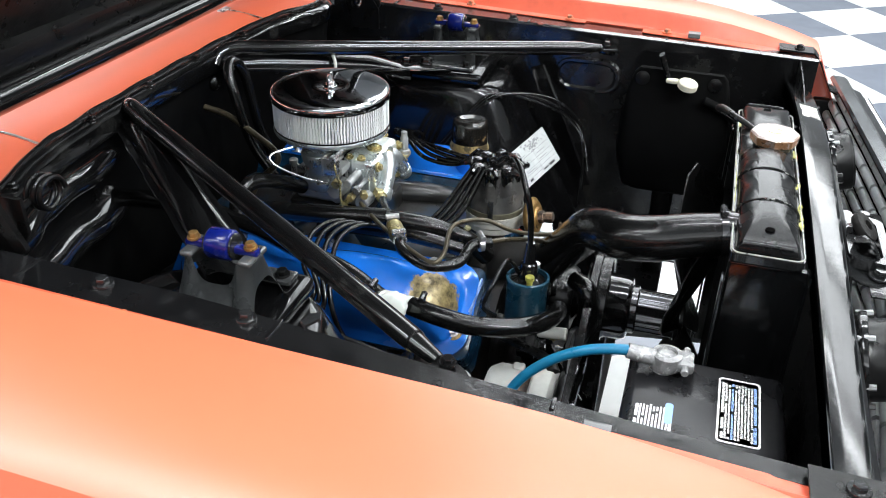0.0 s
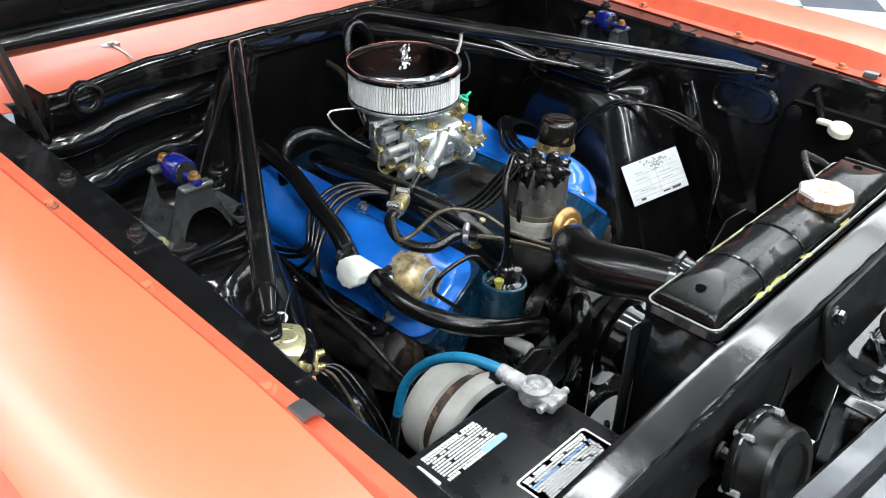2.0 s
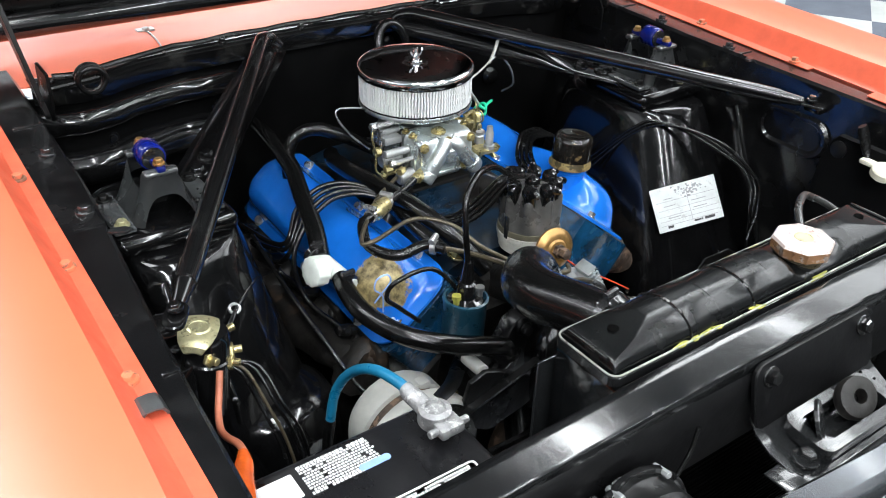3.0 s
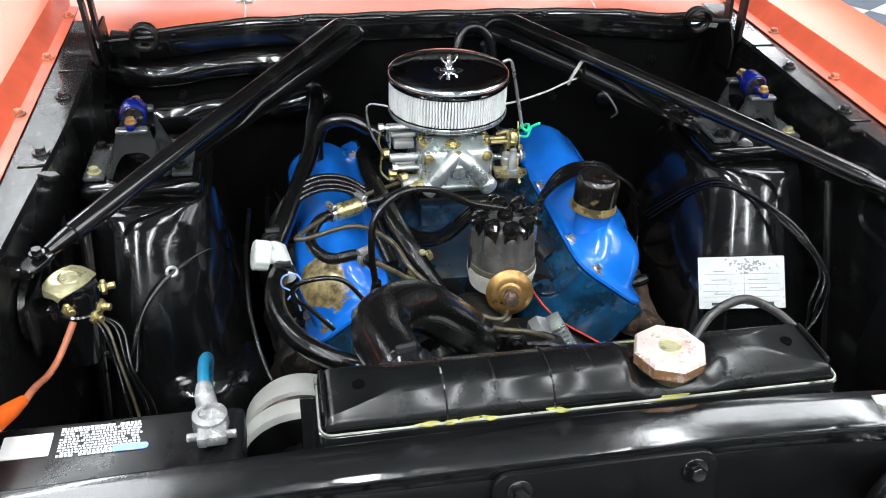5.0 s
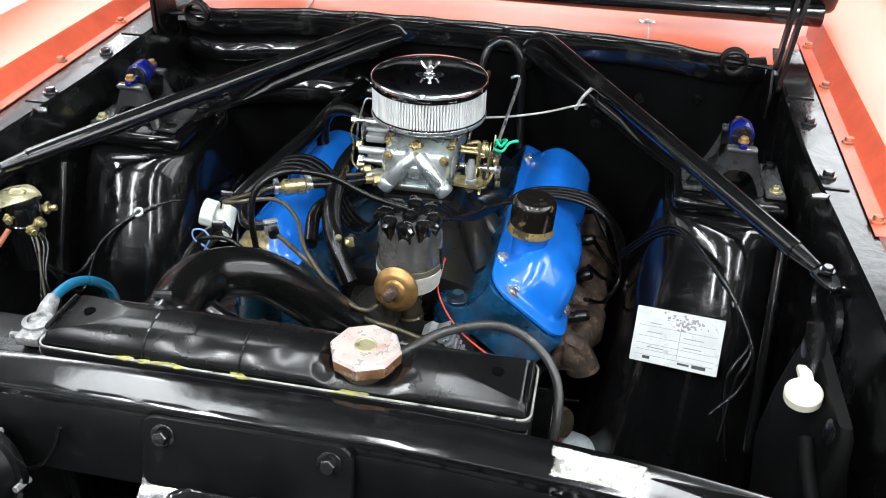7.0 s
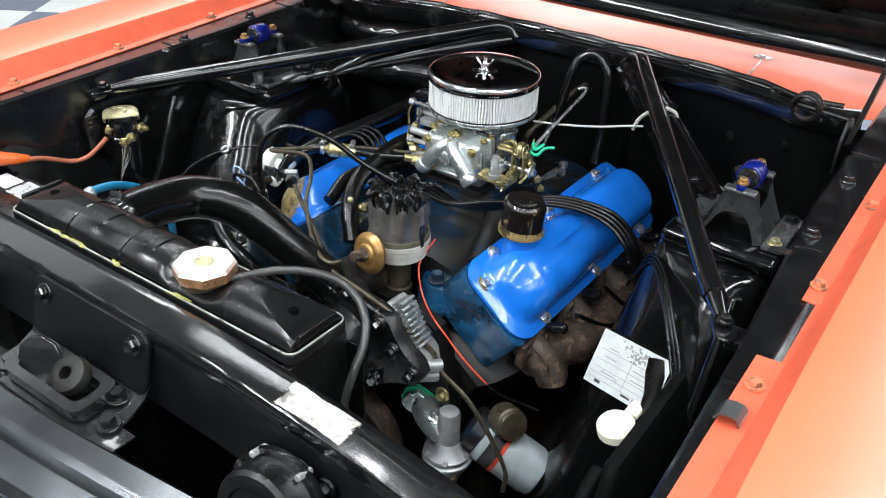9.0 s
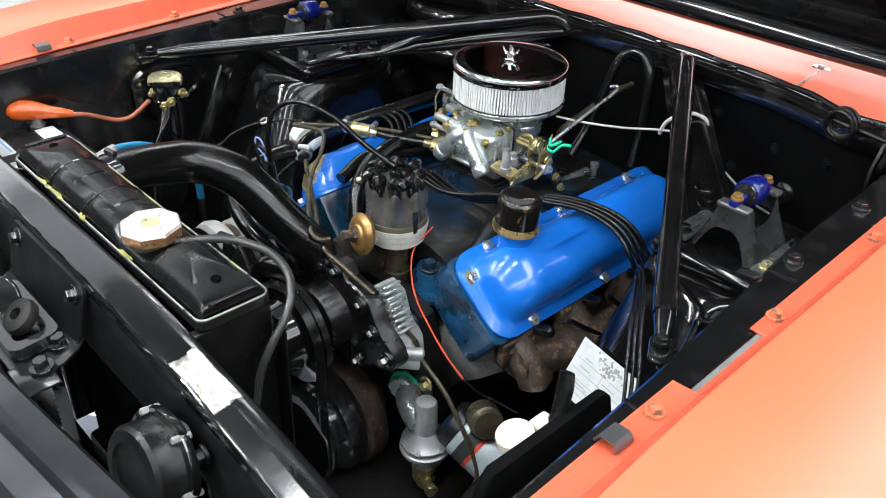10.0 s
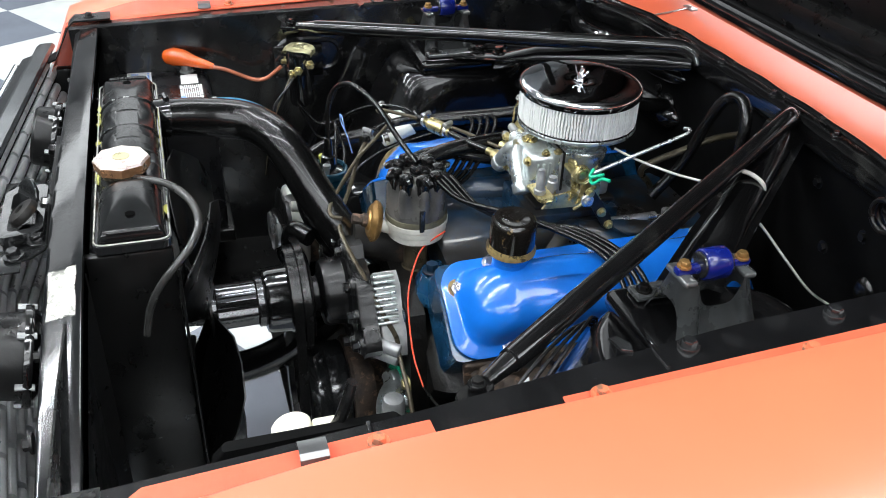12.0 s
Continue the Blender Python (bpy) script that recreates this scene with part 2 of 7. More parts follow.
BURNT = surface("bare_worn_metal_patch", (0.30, 0.22, 0.09), 0.45, metal=0.3, vary=0.6, scale=60, bump=0.3, wear=(0.06, 0.045, 0.02), wear_at=0.52, wear_scale=60)
DUSTYHOSE = surface("dusty_grey_rubber", (0.032, 0.032, 0.031), 0.24, vary=0.3, scale=40)
SADDLE = surface("worn_black_bracket", (0.013, 0.0135, 0.014), 0.15, coat=0.6, vary=0.35, scale=30, wear=(0.05, 0.05, 0.048), wear_at=0.63, wear_scale=60, bump=0.3, bump_scale=50)
PUMPBLACK = surface("oily_black_pump_paint", (0.004, 0.004, 0.0042), 0.32, coat=0.2, spec=0.35, vary=0.4, scale=40, wear=(0.014, 0.014, 0.013), wear_at=0.66, wear_scale=40, bump=0.55, bump_scale=60, coat_rough=0.10)
MOUNT = surface("gloss_black_bracket", (0.050, 0.053, 0.054), 0.28, coat=0.9, vary=0.3, scale=30, wear=(0.10, 0.10, 0.096), wear_at=0.70, wear_scale=60, bump=0.4, bump_scale=40)
OLIVE = surface("dusty_olive_rim", (0.085, 0.078, 0.052), 0.45, vary=0.35, scale=60, bump=0.2)
RIBPAINT = surface("scratched_rib_paint", (0.006, 0.0065, 0.0065), 0.2, coat=0.3, vary=0.3, scale=40, wear=(0.55, 0.56, 0.54), wear_at=0.56, wear_scale=70, bump=0.2)
MATTE = surface("matt_black_underside", (0.003, 0.003, 0.003), 0.65, spec=0.06, vary=0.3, scale=20, bump=0.1)
TABBOLT = surface("rusty_orange_bolt", (0.62, 0.16, 0.075), 0.45, vary=0.15, scale=60, wear=(0.20, 0.10, 0.06), wear_at=0.5, wear_scale=90)
WALLPAINT = surface("grey_wall_paint", (0.22, 0.225, 0.23), 0.8, vary=0.08, scale=2)
CEILPAINT = surface("dark_ceiling", (0.35, 0.36, 0.37), 0.8, vary=0.06, scale=2)


# ---- mesh helpers ----
def bm_new():
    return bmesh.new()


def finish(name, bm, mat, angle=38):
    bmesh.ops.recalc_face_normals(bm, faces=bm.faces)
    me = bpy.data.meshes.new(name)
    bm.to_mesh(me)
    bm.free()
    me.materials.append(mat)
    me.polygons.foreach_set("use_smooth", [True] * len(me.polygons))
    me.set_sharp_from_angle(angle=radians(angle))
    return me


def root_of(ob):
    p = Vector((0, 0, 0))
    while ob:
        p = p + ob.location
        ob = ob.parent
    return p


def part(name, bm, mat, parent, label="", angle=38):
    """One mesh under a thing or a part; bm is in world metres."""
    bmesh.ops.translate(bm, verts=bm.verts, vec=-root_of(parent))
    ob = new(name, finish(name, bm, mat, angle))
    ob.parent = parent
    return tagged(ob, label)


def thing(name, at, label, category, group="", kind=""):
    ob = new(name)
    ob.location = at
    ob.empty_display_size = 0.02
    return tagged(ob, label, category, group, kind)


def solo(name, bm, mat, label, category, group="", kind="", angle=38):
    """A thing of one mesh, its origin at the middle of its foot."""
    lo = [min(v.co[i] for v in bm.verts) for i in range(3)]
    hi = [max(v.co[i] for v in bm.verts) for i in range(3)]
    at = Vector(((lo[0] + hi[0]) / 2, (lo[1] + hi[1]) / 2, lo[2]))
    bmesh.ops.translate(bm, verts=bm.verts, vec=-at)
    ob = new(name, finish(name, bm, mat, angle))
    ob.location = at
    return tagged(ob, label, category, group, kind)


def loft(bm, rings, caps=True, closed=True):
    vs = [[bm.verts.new(p) for p in r] for r in rings]
    n = len(rings[0])
    for a, b in zip(vs, vs[1:]):
        for i in range(n if closed else n - 1):
            j = (i + 1) % n
            bm.faces.new((a[i], a[j], b[j], b[i]))
    if caps and closed:
        bm.faces.new(vs[0][::-1])
        bm.faces.new(vs[-1])
    return bm


def frame_of(axis):
    a = Vector(axis).normalized()
    u = a.cross(Vector((0, 0, 1)) if abs(a.z) < 0.9 else Vector((1, 0, 0))).normalized()
    return a, u, a.cross(u)


def lathe(bm, at, axis, profile, seg=24, turn=0.0, caps=True):
    """Rings of (radius, distance along axis)."""
    a, u, v = frame_of(axis)
    at = Vector(at)
    rings = [[at + a * h + (u * math.cos(turn + 2 * math.pi * i / seg) + v * math.sin(turn + 2 * math.pi * i / seg)) * max(r, 1e-4) for i in range(seg)] for r, h in profile]
    return loft(bm, rings, caps)


def cyl(bm, p0, p1, r0, r1=None, seg=16):
    p0, p1 = Vector(p0), Vector(p1)
    d = (p1 - p0)
    c = min(r0 * 0.15, d.length * 0.2)
    r1 = r0 if r1 is None else r1
    return lathe(bm, p0, d, [(r0 - c, 0), (r0, c), (r1, d.length - c), (r1 - c, d.length)], seg)


def spline(pts, sub=6):
    pts = [Vector(p) for p in pts]
    if len(pts) < 3:
        return pts
    e = [2 * pts[0] - pts[1], *pts, 2 * pts[-1] - pts[-2]]
    out = []
    for a, b, c, d in zip(e, e[1:], e[2:], e[3:]):
        for k in range(sub):
            t = k / sub
            out.append(0.5 * (2 * b + (c - a) * t + (2 * a - 5 * b + 4 * c - d) * t * t + (3 * b - a - 3 * c + d) * t ** 3))
    return out + [pts[-1]]


def sweep(bm, pts, r, seg=10, sub=6, flat=None):
    """A tube along a smooth line; r may be a list along the given points; flat: an oval's second radius."""
    path = spline(pts, sub)
    n = len(path)
    rs = [r] * n
    if isinstance(r, (list, tuple)):
        rs = [r[min(int(i / max(n - 1, 1) * (len(r) - 1)), len(r) - 2)] * (1 - (i / max(n - 1, 1) * (len(r) - 1)) % 1) + r[min(int(i / max(n - 1, 1) * (len(r) - 1)) + 1, len(r) - 1)] * ((i / max(n - 1, 1) * (len(r) - 1)) % 1) if i < n - 1 else r[-1] for i in range(n)]
    t0 = (path[1] - path[0]).normalized()
    _, u, v = frame_of(t0)
    rings = []
    for i, p in enumerate(path):
        t = (path[min(i + 1, n - 1)] - path[max(i - 1, 0)]).normalized()
        u = (u - t * u.dot(t)).normalized()
        v = t.cross(u)
        rings.append([p + u * rs[i] * math.cos(2 * math.pi * k / seg) + v * (flat or rs[i]) * math.sin(2 * math.pi * k / seg) for k in range(seg)])
    return loft(bm, rings)


def block(bm, c, s, bevel=0.003, rot=None, seg=2):
    m = Matrix.Translation(c) @ (rot.to_4x4() if rot else Matrix.Identity(4)) @ Matrix.Diagonal((*s, 1))
    got = bmesh.ops.create_cube(bm, size=1.0, matrix=m)
    if bevel:
        es = {e for v in got["verts"] for e in v.link_edges}
        bmesh.ops.bevel(bm, geom=list(es), offset=min(bevel, min(s) * 0.45), segments=seg, affect="EDGES", profile=0.5)
    return bm


def rounded(hx, hy, r, n=5):
    """A rounded rectangle's outline."""
    r = min(r, hx * 0.99, hy * 0.99)
    out = []
    for cx, cy, a0 in ((hx - r, hy - r, 0), (-hx + r, hy - r, 90), (-hx + r, -hy + r, 180), (hx - r, -hy + r, 270)):
        for k in range(n):
            a = radians(a0 + 90 * k / (n - 1))
            out.append((cx + r * math.cos(a), cy + r * math.sin(a)))
    return out


def slab(bm, m, outline, depth, bevel=0.0):
    """A flat piece: an outline in the plane of m, raised along its z."""
    lo = [m @ Vector((x, y, 0)) for x, y in outline]
    if bevel:
        k = 1 - bevel / max(max(abs(x), abs(y)) for x, y in outline)
        return loft(bm, [lo, [m @ Vector((x, y, depth - bevel)) for x, y in outline], [m @ Vector((x * k, y * k, depth)) for x, y in outline]])
    return loft(bm, [lo, [m @ Vector((x, y, depth)) for x, y in outline]])


def sheet(bm, rows, drop):
    """A sheet through a grid of points, with thickness along the vector drop."""
    d = Vector(drop)
    top = [[bm.verts.new(p) for p in r] for r in rows]
    low = [[bm.verts.new(Vector(p) + d) for p in r] for r in rows]
    nr, nc = len(rows), len(rows[0])
    for i in range(nr - 1):
        for j in range(nc - 1):
            bm.faces.new((top[i][j], top[i][j + 1], top[i + 1][j + 1], top[i + 1][j]))
            bm.faces.new((low[i][j], low[i + 1][j], low[i + 1][j + 1], low[i][j + 1]))
    for i in range(nr - 1):
        for j in (0, nc - 1):
            bm.faces.new((top[i][j], top[i + 1][j], low[i + 1][j], low[i][j]))
    for j in range(nc - 1):
        for i in (0, nr - 1):
            bm.faces.new((top[i][j], top[i][j + 1], low[i][j + 1], low[i][j]))
    return bm


def hexbolt(bm, p, n, r=0.007, h=0.006, washer=1.55, turn=0.3):
    lathe(bm, p, n, [(r * washer, -0.001), (r * washer, 0.0012), (r * washer * 0.96, 0.0018)], 18)
    lathe(bm, Vector(p) + Vector(n).normalized() * 0.0016, n, [(r, 0), (r, h * 0.8), (r * 0.86, h)], 6, turn)
    return bm


def clamp(bm, p, axis, r, w=0.009):
    """A worm-drive hose clamp: a band, and its screw housing on top."""
    a = Vector(axis).normalized()
    p = Vector(p)
    lathe(bm, p - a * w / 2, a, [(r, 0), (r + 0.0015, 0.0005), (r + 0.0015, w - 0.0005), (r, w)], 20)
    _, u, v = frame_of(a)
    up = Vector((0, 0, 1)) - a * a.z
    up = up.normalized() if up.length > 0.2 else u
    side = a.cross(up)
    cyl(bm, p + up * (r + 0.004) - side * 0.008, p + up * (r + 0.004) + side * 0.010, 0.0042, seg=8)
    return bm


def basis(origin, z, x):
    """A frame at origin with its z and (nearly) its x along the given ways."""
    z = Vector(z).normalized()
    x = Vector(x)
    x = (x - z * x.dot(z)).normalized()
    y = z.cross(x)
    m = Matrix((x, y, z)).transposed().to_4x4()
    m.translation = origin
    return m


# ---- the hall ----
def tile_material():
    m, t, p, tc = material("chequered_floor_tile")
    n = noise_node(t, tc, 6, 6)
    info = t.nodes.new("ShaderNodeTexChecker")
    mp = t.nodes.new("ShaderNodeMapping")
    geo = t.nodes.new("ShaderNodeNewGeometry")
    mp.inputs["Rotation"].default_value = (0, 0, radians(-33))
    mp.inputs["Location"].default_value = (0.13, 0.31, 0.05)
    t.links.new(geo.outputs["Position"], mp.inputs["Vector"])
    info.inputs["Scale"].default_value = 1 / 0.457
    t.links.new(mp.outputs["Vector"], info.inputs["Vector"])
    info.inputs["Color1"].default_value, info.inputs["Color2"].default_value = (0.62, 0.64, 0.62, 1), (0.17, 0.19, 0.23, 1)
    mix = t.nodes.new("ShaderNodeMix")
    mix.data_type, mix.blend_type = "RGBA", "MULTIPLY"
    mix.inputs[0].default_value = 0.5
    t.links.new(info.outputs["Color"], mix.inputs[6])
    t.links.new(ramp(t, n, [(0.3, grey(0.7)), (0.7, grey(1.0))]), mix.inputs[7])
    t.links.new(mix.outputs[2], p.inputs["Base Color"])
    p.inputs["Roughness"].default_value = 0.22
    return m


bm = bm_new()
block(bm, (0, 1, -0.05), (16, 14, 0.1), 0)
solo("floor", bm, tile_material(), "glossy grey and white chequered tile floor", "floor", kind="structure")
for nm, c, s in (("wall_front", (0, -6.05, 1.9), (16, 0.1, 3.8)), ("wall_rear", (0, 8.05, 1.9), (16, 0.1, 3.8)), ("wall_east", (8.05, 1, 1.9), (0.1, 14, 3.8)), ("wall_west", (-8.05, 1, 1.9), (0.1, 14, 3.8))):
    bm = bm_new()
    block(bm, c, s, 0)
    solo(nm, bm, WALLPAINT, "plain grey painted wall", "wall", kind="structure")
bm = bm_new()
block(bm, (0, 1, 3.85), (16.2, 14.2, 0.1), 0)
solo("ceiling", bm, CEILPAINT, "plain grey ceiling of the hall", "ceiling", kind="structure")


# ---- body panels ----
def rail_z(y):
    """Height of the apron rail, which falls gently to the front."""
    return 0.874 + 0.04 * y


def rail_in(y):
    """Inner edge of the apron rail, from the middle of the car."""
    line = ((-1.0, 0.540), (0.0, 0.540), (0.2, 0.534), (0.35, 0.528), (0.5, 0.518), (0.65, 0.508), (1.0, 0.508), (2.0, 0.508))
    for (y0, x0), (y1, x1) in zip(line, line[1:]):
        if y <= y1:
            return x0 + (x1 - x0) * (y - y0) / (y1 - y0)
    return 0.508


def flange_in(s, y):
    """Inner edge of the fender flange; on the driver side it is cut back between two tabs."""
    if s < 0:
        return 0.558
    if y > 0.457:
        return 0.555
    if y > 0.347:
        return 0.569
    return 0.547


def fender(s):
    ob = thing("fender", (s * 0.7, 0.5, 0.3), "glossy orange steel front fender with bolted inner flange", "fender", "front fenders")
    rows = []
    stops = [-0.03 + k * 1.43 / 26 for k in range(27)]
    if s > 0:
        stops = sorted(stops + [0.3465, 0.3475, 0.4565, 0.4575])
    for y in stops:
        f = max(0.0, (0.34 - y) / 0.37)
        drop = 0.062 * f ** 2 + 0.10 * max(0.0, (0.03 - y) / 0.06) ** 2
        z = rail_z(y) - 0.009 * f ** 2
        zt = 0.914 + 0.030 * y - drop
        xi = flange_in(s, y)
        prof = [(xi, z + 0.003), (max(xi + 0.002, 0.5725), z + 0.004), (0.5765, z + 0.008), (0.5875, zt - 0.006), (0.5925, zt - 0.001), (0.606, zt + 0.002), (0.66, zt + 0.003), (0.71, zt - 0.002), (0.745, zt - 0.010),
                (0.762, zt - 0.022), (0.772, zt - 0.045), (0.79, zt - 0.10), (0.815, zt - 0.20), (0.825, zt - 0.32), (0.815, zt - 0.45)]
        pinch = 0.05 * f ** 2
        rows.append([(s * (x - pinch * max(0, (x - 0.62) / 0.2)), y, min(zz, zt + 0.003)) for x, zz in prof])
    bm = bm_new()
    sheet(bm, [r[4:] for r in rows], (0, 0, -0.0015))
    part("panel", bm, ORANGE, ob, angle=30)
    # Same paint as the panel, darkened here to stand for shade.
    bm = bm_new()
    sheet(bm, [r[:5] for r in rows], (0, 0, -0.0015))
    part("inner_flange", bm, FLANGE, ob, "inner flange in deeper orange with shade painted in", angle=30)
    for x, y in (((0.5685, 1.040), (0.5685, 0.873), (0.5685, 0.688), (0.563, 0.488), (0.560, 0.302)) if s > 0 else ((0.5685, 1.04), (0.5685, 0.870), (0.571, 0.691), (0.572, 0.491), (0.573, 0.304))):
        bm = bm_new()
        hexbolt(bm, (s * x, y, rail_z(y) + 0.0045), (0, 0, 1), 0.006, 0.005, 1.5)
        part("bolt", bm, TABBOLT, ob, "rusty orange painted hex bolt")
    bm = bm_new()
    x, y = (0.557, 0.252) if s > 0 else (0.570, 0.260)
    m = basis((s * x, y, rail_z(y) + 0.005), (0, 0, 1), (s, 0, 0))
    prof = [(-0.020, 0.0), (-0.020, 0.004), (-0.014, 0.017), (-0.004, 0.021), (0.010, 0.020), (0.016, 0.012), (0.017, 0.0), (0.014, 0.0), (0.013, 0.010), (0.008, 0.017), (-0.003, 0.0175), (-0.011, 0.014), (-0.016, 0.003), (-0.016, 0.0)]
    loft(bm, [[m @ Vector((x * 0.62, yy, z * 0.42)) for x, z in prof] for yy in (-0.011, 0.011)])
    part("hood_stop", bm, MOUNT, ob, "bent dark steel hood stop clip")
    return ob


def apron(s):
    side = thing("inner_apron", (s * 0.52, 0.5, 0.35), "gloss black painted inner fender apron with bolted top rail", "apron panel", "inner aprons")
    rows = []
    for k in range(23):
        y = 0.03 + k * 1.0 / 22
        xi = rail_in(y)
        z = rail_z(y)
        rows.append([(s * 0.560, y, z), (s * (xi + 0.004), y, z), (s * xi, y, z - 0.004), (s * (xi + 0.001), y, z - 0.03), (s * (xi + 0.004), y, z - 0.10), (s * (xi + 0.004), y, z - 0.25), (s * (xi - 0.01), y, 0.42)])
    bm = bm_new()
    sheet(bm, [r[2:] for r in rows], (s * 0.003, 0, -0.002))
    part("panel", bm, APRON, side, angle=30)
    bm = bm_new()
    sheet(bm, [r[:3] for r in rows], (s * 0.001, 0, -0.003))
    part("top_rail", bm, RAILPAINT, side, "shiny black top rail", angle=30)
    for y in (0.30, 0.56, 0.83):
        bm = bm_new()
        xi = rail_in(y)
        block(bm, (s * (xi + 0.549) / 2, y, rail_z(y) + 0.0008), (0.545 - xi, 0.004, 0.002), 0.0008)
        part("weld_seam", bm, RAILPAINT, side)
    for y in (0.591, 0.744):
        bm = bm_new()
        hexbolt(bm, (s * 0.527, y, rail_z(y) + 0.001), (0, 0, 1), 0.0068, 0.006, 1.5)
        part("bolt", bm, SADDLE, side, "black hex bolt with wide washer")
    bm = bm_new()
    m = Matrix.Translation((s * 0.508, 0.535, rail_z(0.535) + 0.0005)) @ Matrix.Rotation(radians(20 * s), 4, "Z")
    slab(bm, m, [(-0.012, -0.004), (0.006, -0.007), (0.014, 0.0), (0.006, 0.006), (-0.009, 0.004)], 0.003, 0.001)
    part("rail_tab", bm, SADDLE, side, "bare scuffed steel tab")
    # pressed recess in the apron wall
    bm = bm_new()
    m = basis((s * (rail_in(0.44) + 0.003), 0.4385, 0.803), (-s, 0, 0), (0, 1, 0))
    out = rounded(0.066, 0.035, 0.034, 6)
    inn = rounded(0.056, 0.026, 0.025, 6)
    loft(bm, [[m @ Vector((x, y, 0)) for x, y in out], [m @ Vector((x, y, 0.006)) for x, y in rounded(0.062, 0.031, 0.030, 6)], [m @ Vector((x, y, 0.006)) for x, y in inn], [m @ Vector((x, y, 0.001)) for x, y in rounded(0.051, 0.022, 0.021, 6)]])
    part("pressed_rib", bm, APRON, side)
    return side


def shock_tower(s):
    ob = thing("shock_tower", (s * 0.42, 0.68, 0.35), "gloss black pressed steel shock absorber tower", "shock tower", "shock towers")
    top = [(0.345, 0.82), (0.338, 0.600), (0.450, 0.560), (0.50, 0.60), (0.50, 0.82)]
    bot = [(0.268, 0.89), (0.258, 0.405), (0.455, 0.330), (0.51, 0.37), (0.51, 0.89)]
    def soft(poly, d, n=7):
        """Round each corner of a plan outline over the length d."""
        out = []
        for i, p in enumerate(poly):
            p, a, c = Vector(p), Vector(poly[i - 1]), Vector(poly[(i + 1) % len(poly)])
            p0 = p + (a - p).normalized() * min(d, (a - p).length * 0.46)
            p1 = p + (c - p).normalized() * min(d, (c - p).length * 0.46)
            for k in range(n):
                t = k / (n - 1)
                out.append(p0 * (1 - t) ** 2 + p * 2 * t * (1 - t) + p1 * t * t)
        return out
    rings = []
    for z, f, k in ((0.36, 1.05, 1), (0.42, 0.90, 1), (0.48, 0.76, 1), (0.54, 0.63, 1), (0.60, 0.50, 1), (0.65, 0.38, 1), (0.70, 0.27, 1), (0.735, 0.18, 1), (0.77, 0.10, 1), (0.785, 0.065, 0.998), (0.797, 0.04, 0.990), (0.806, 0.02, 0.975), (0.812, 0.01, 0.95), (0.815, 0.0, 0.90), (0.816, 0.0, 0.85)):
        r = soft([(a[0] * (1 - f) + c[0] * f, a[1] * (1 - f) + c[1] * f) for a, c in zip(top, bot)], 0.085, 14)
        cx, cy = 0.43, 0.69
        rings.append([(s * (cx + (p.x - cx) * k), cy + (p.y - cy) * k, z) for p in r])
    bm = bm_new()
    loft(bm, rings)
    part("tower_shell", bm, TOWER, ob, angle=70)
    if s < 0:
        bm = bm_new()
        ring = [(math.cos(2 * math.pi * k / 40), math.sin(2 * math.pi * k / 40)) for k in range(40)]
        loft(bm, [[(-0.372 + 0.088 * r * x, 0.520 + 0.078 * r * y, 0.50 + z) for x, y in ring] for z, r in ((0.0, 1.12), (0.04, 1.08), (0.08, 1.02), (0.10, 0.97), (0.114, 0.89), (0.123, 0.76), (0.128, 0.55), (0.130, 0.25))])
        part("arm_bulge", bm, TOWER, ob, "rounded bulge over the control arm", angle=70)
    bm = bm_new()
    m = basis((s * 0.478, 0.468, 0.71), (-s * 0.30, -0.85, 0.40), (0, 0.42, 1))
    loft(bm, [[m @ Vector((x, y, z)) for x, y in rounded(0.13, w, 0.003, 3)] for z, w in ((-0.02, 0.006), (0.008, 0.005), (0.010, 0.002))])
    part("seam_flange", bm, BLACK, ob)
    bm = bm_new()
    block(bm, (s * 0.425, 0.675, 0.826), (0.15, 0.14, 0.025), 0.010, seg=3)
    part("top_plate", bm, TOWER, ob)
    return ob


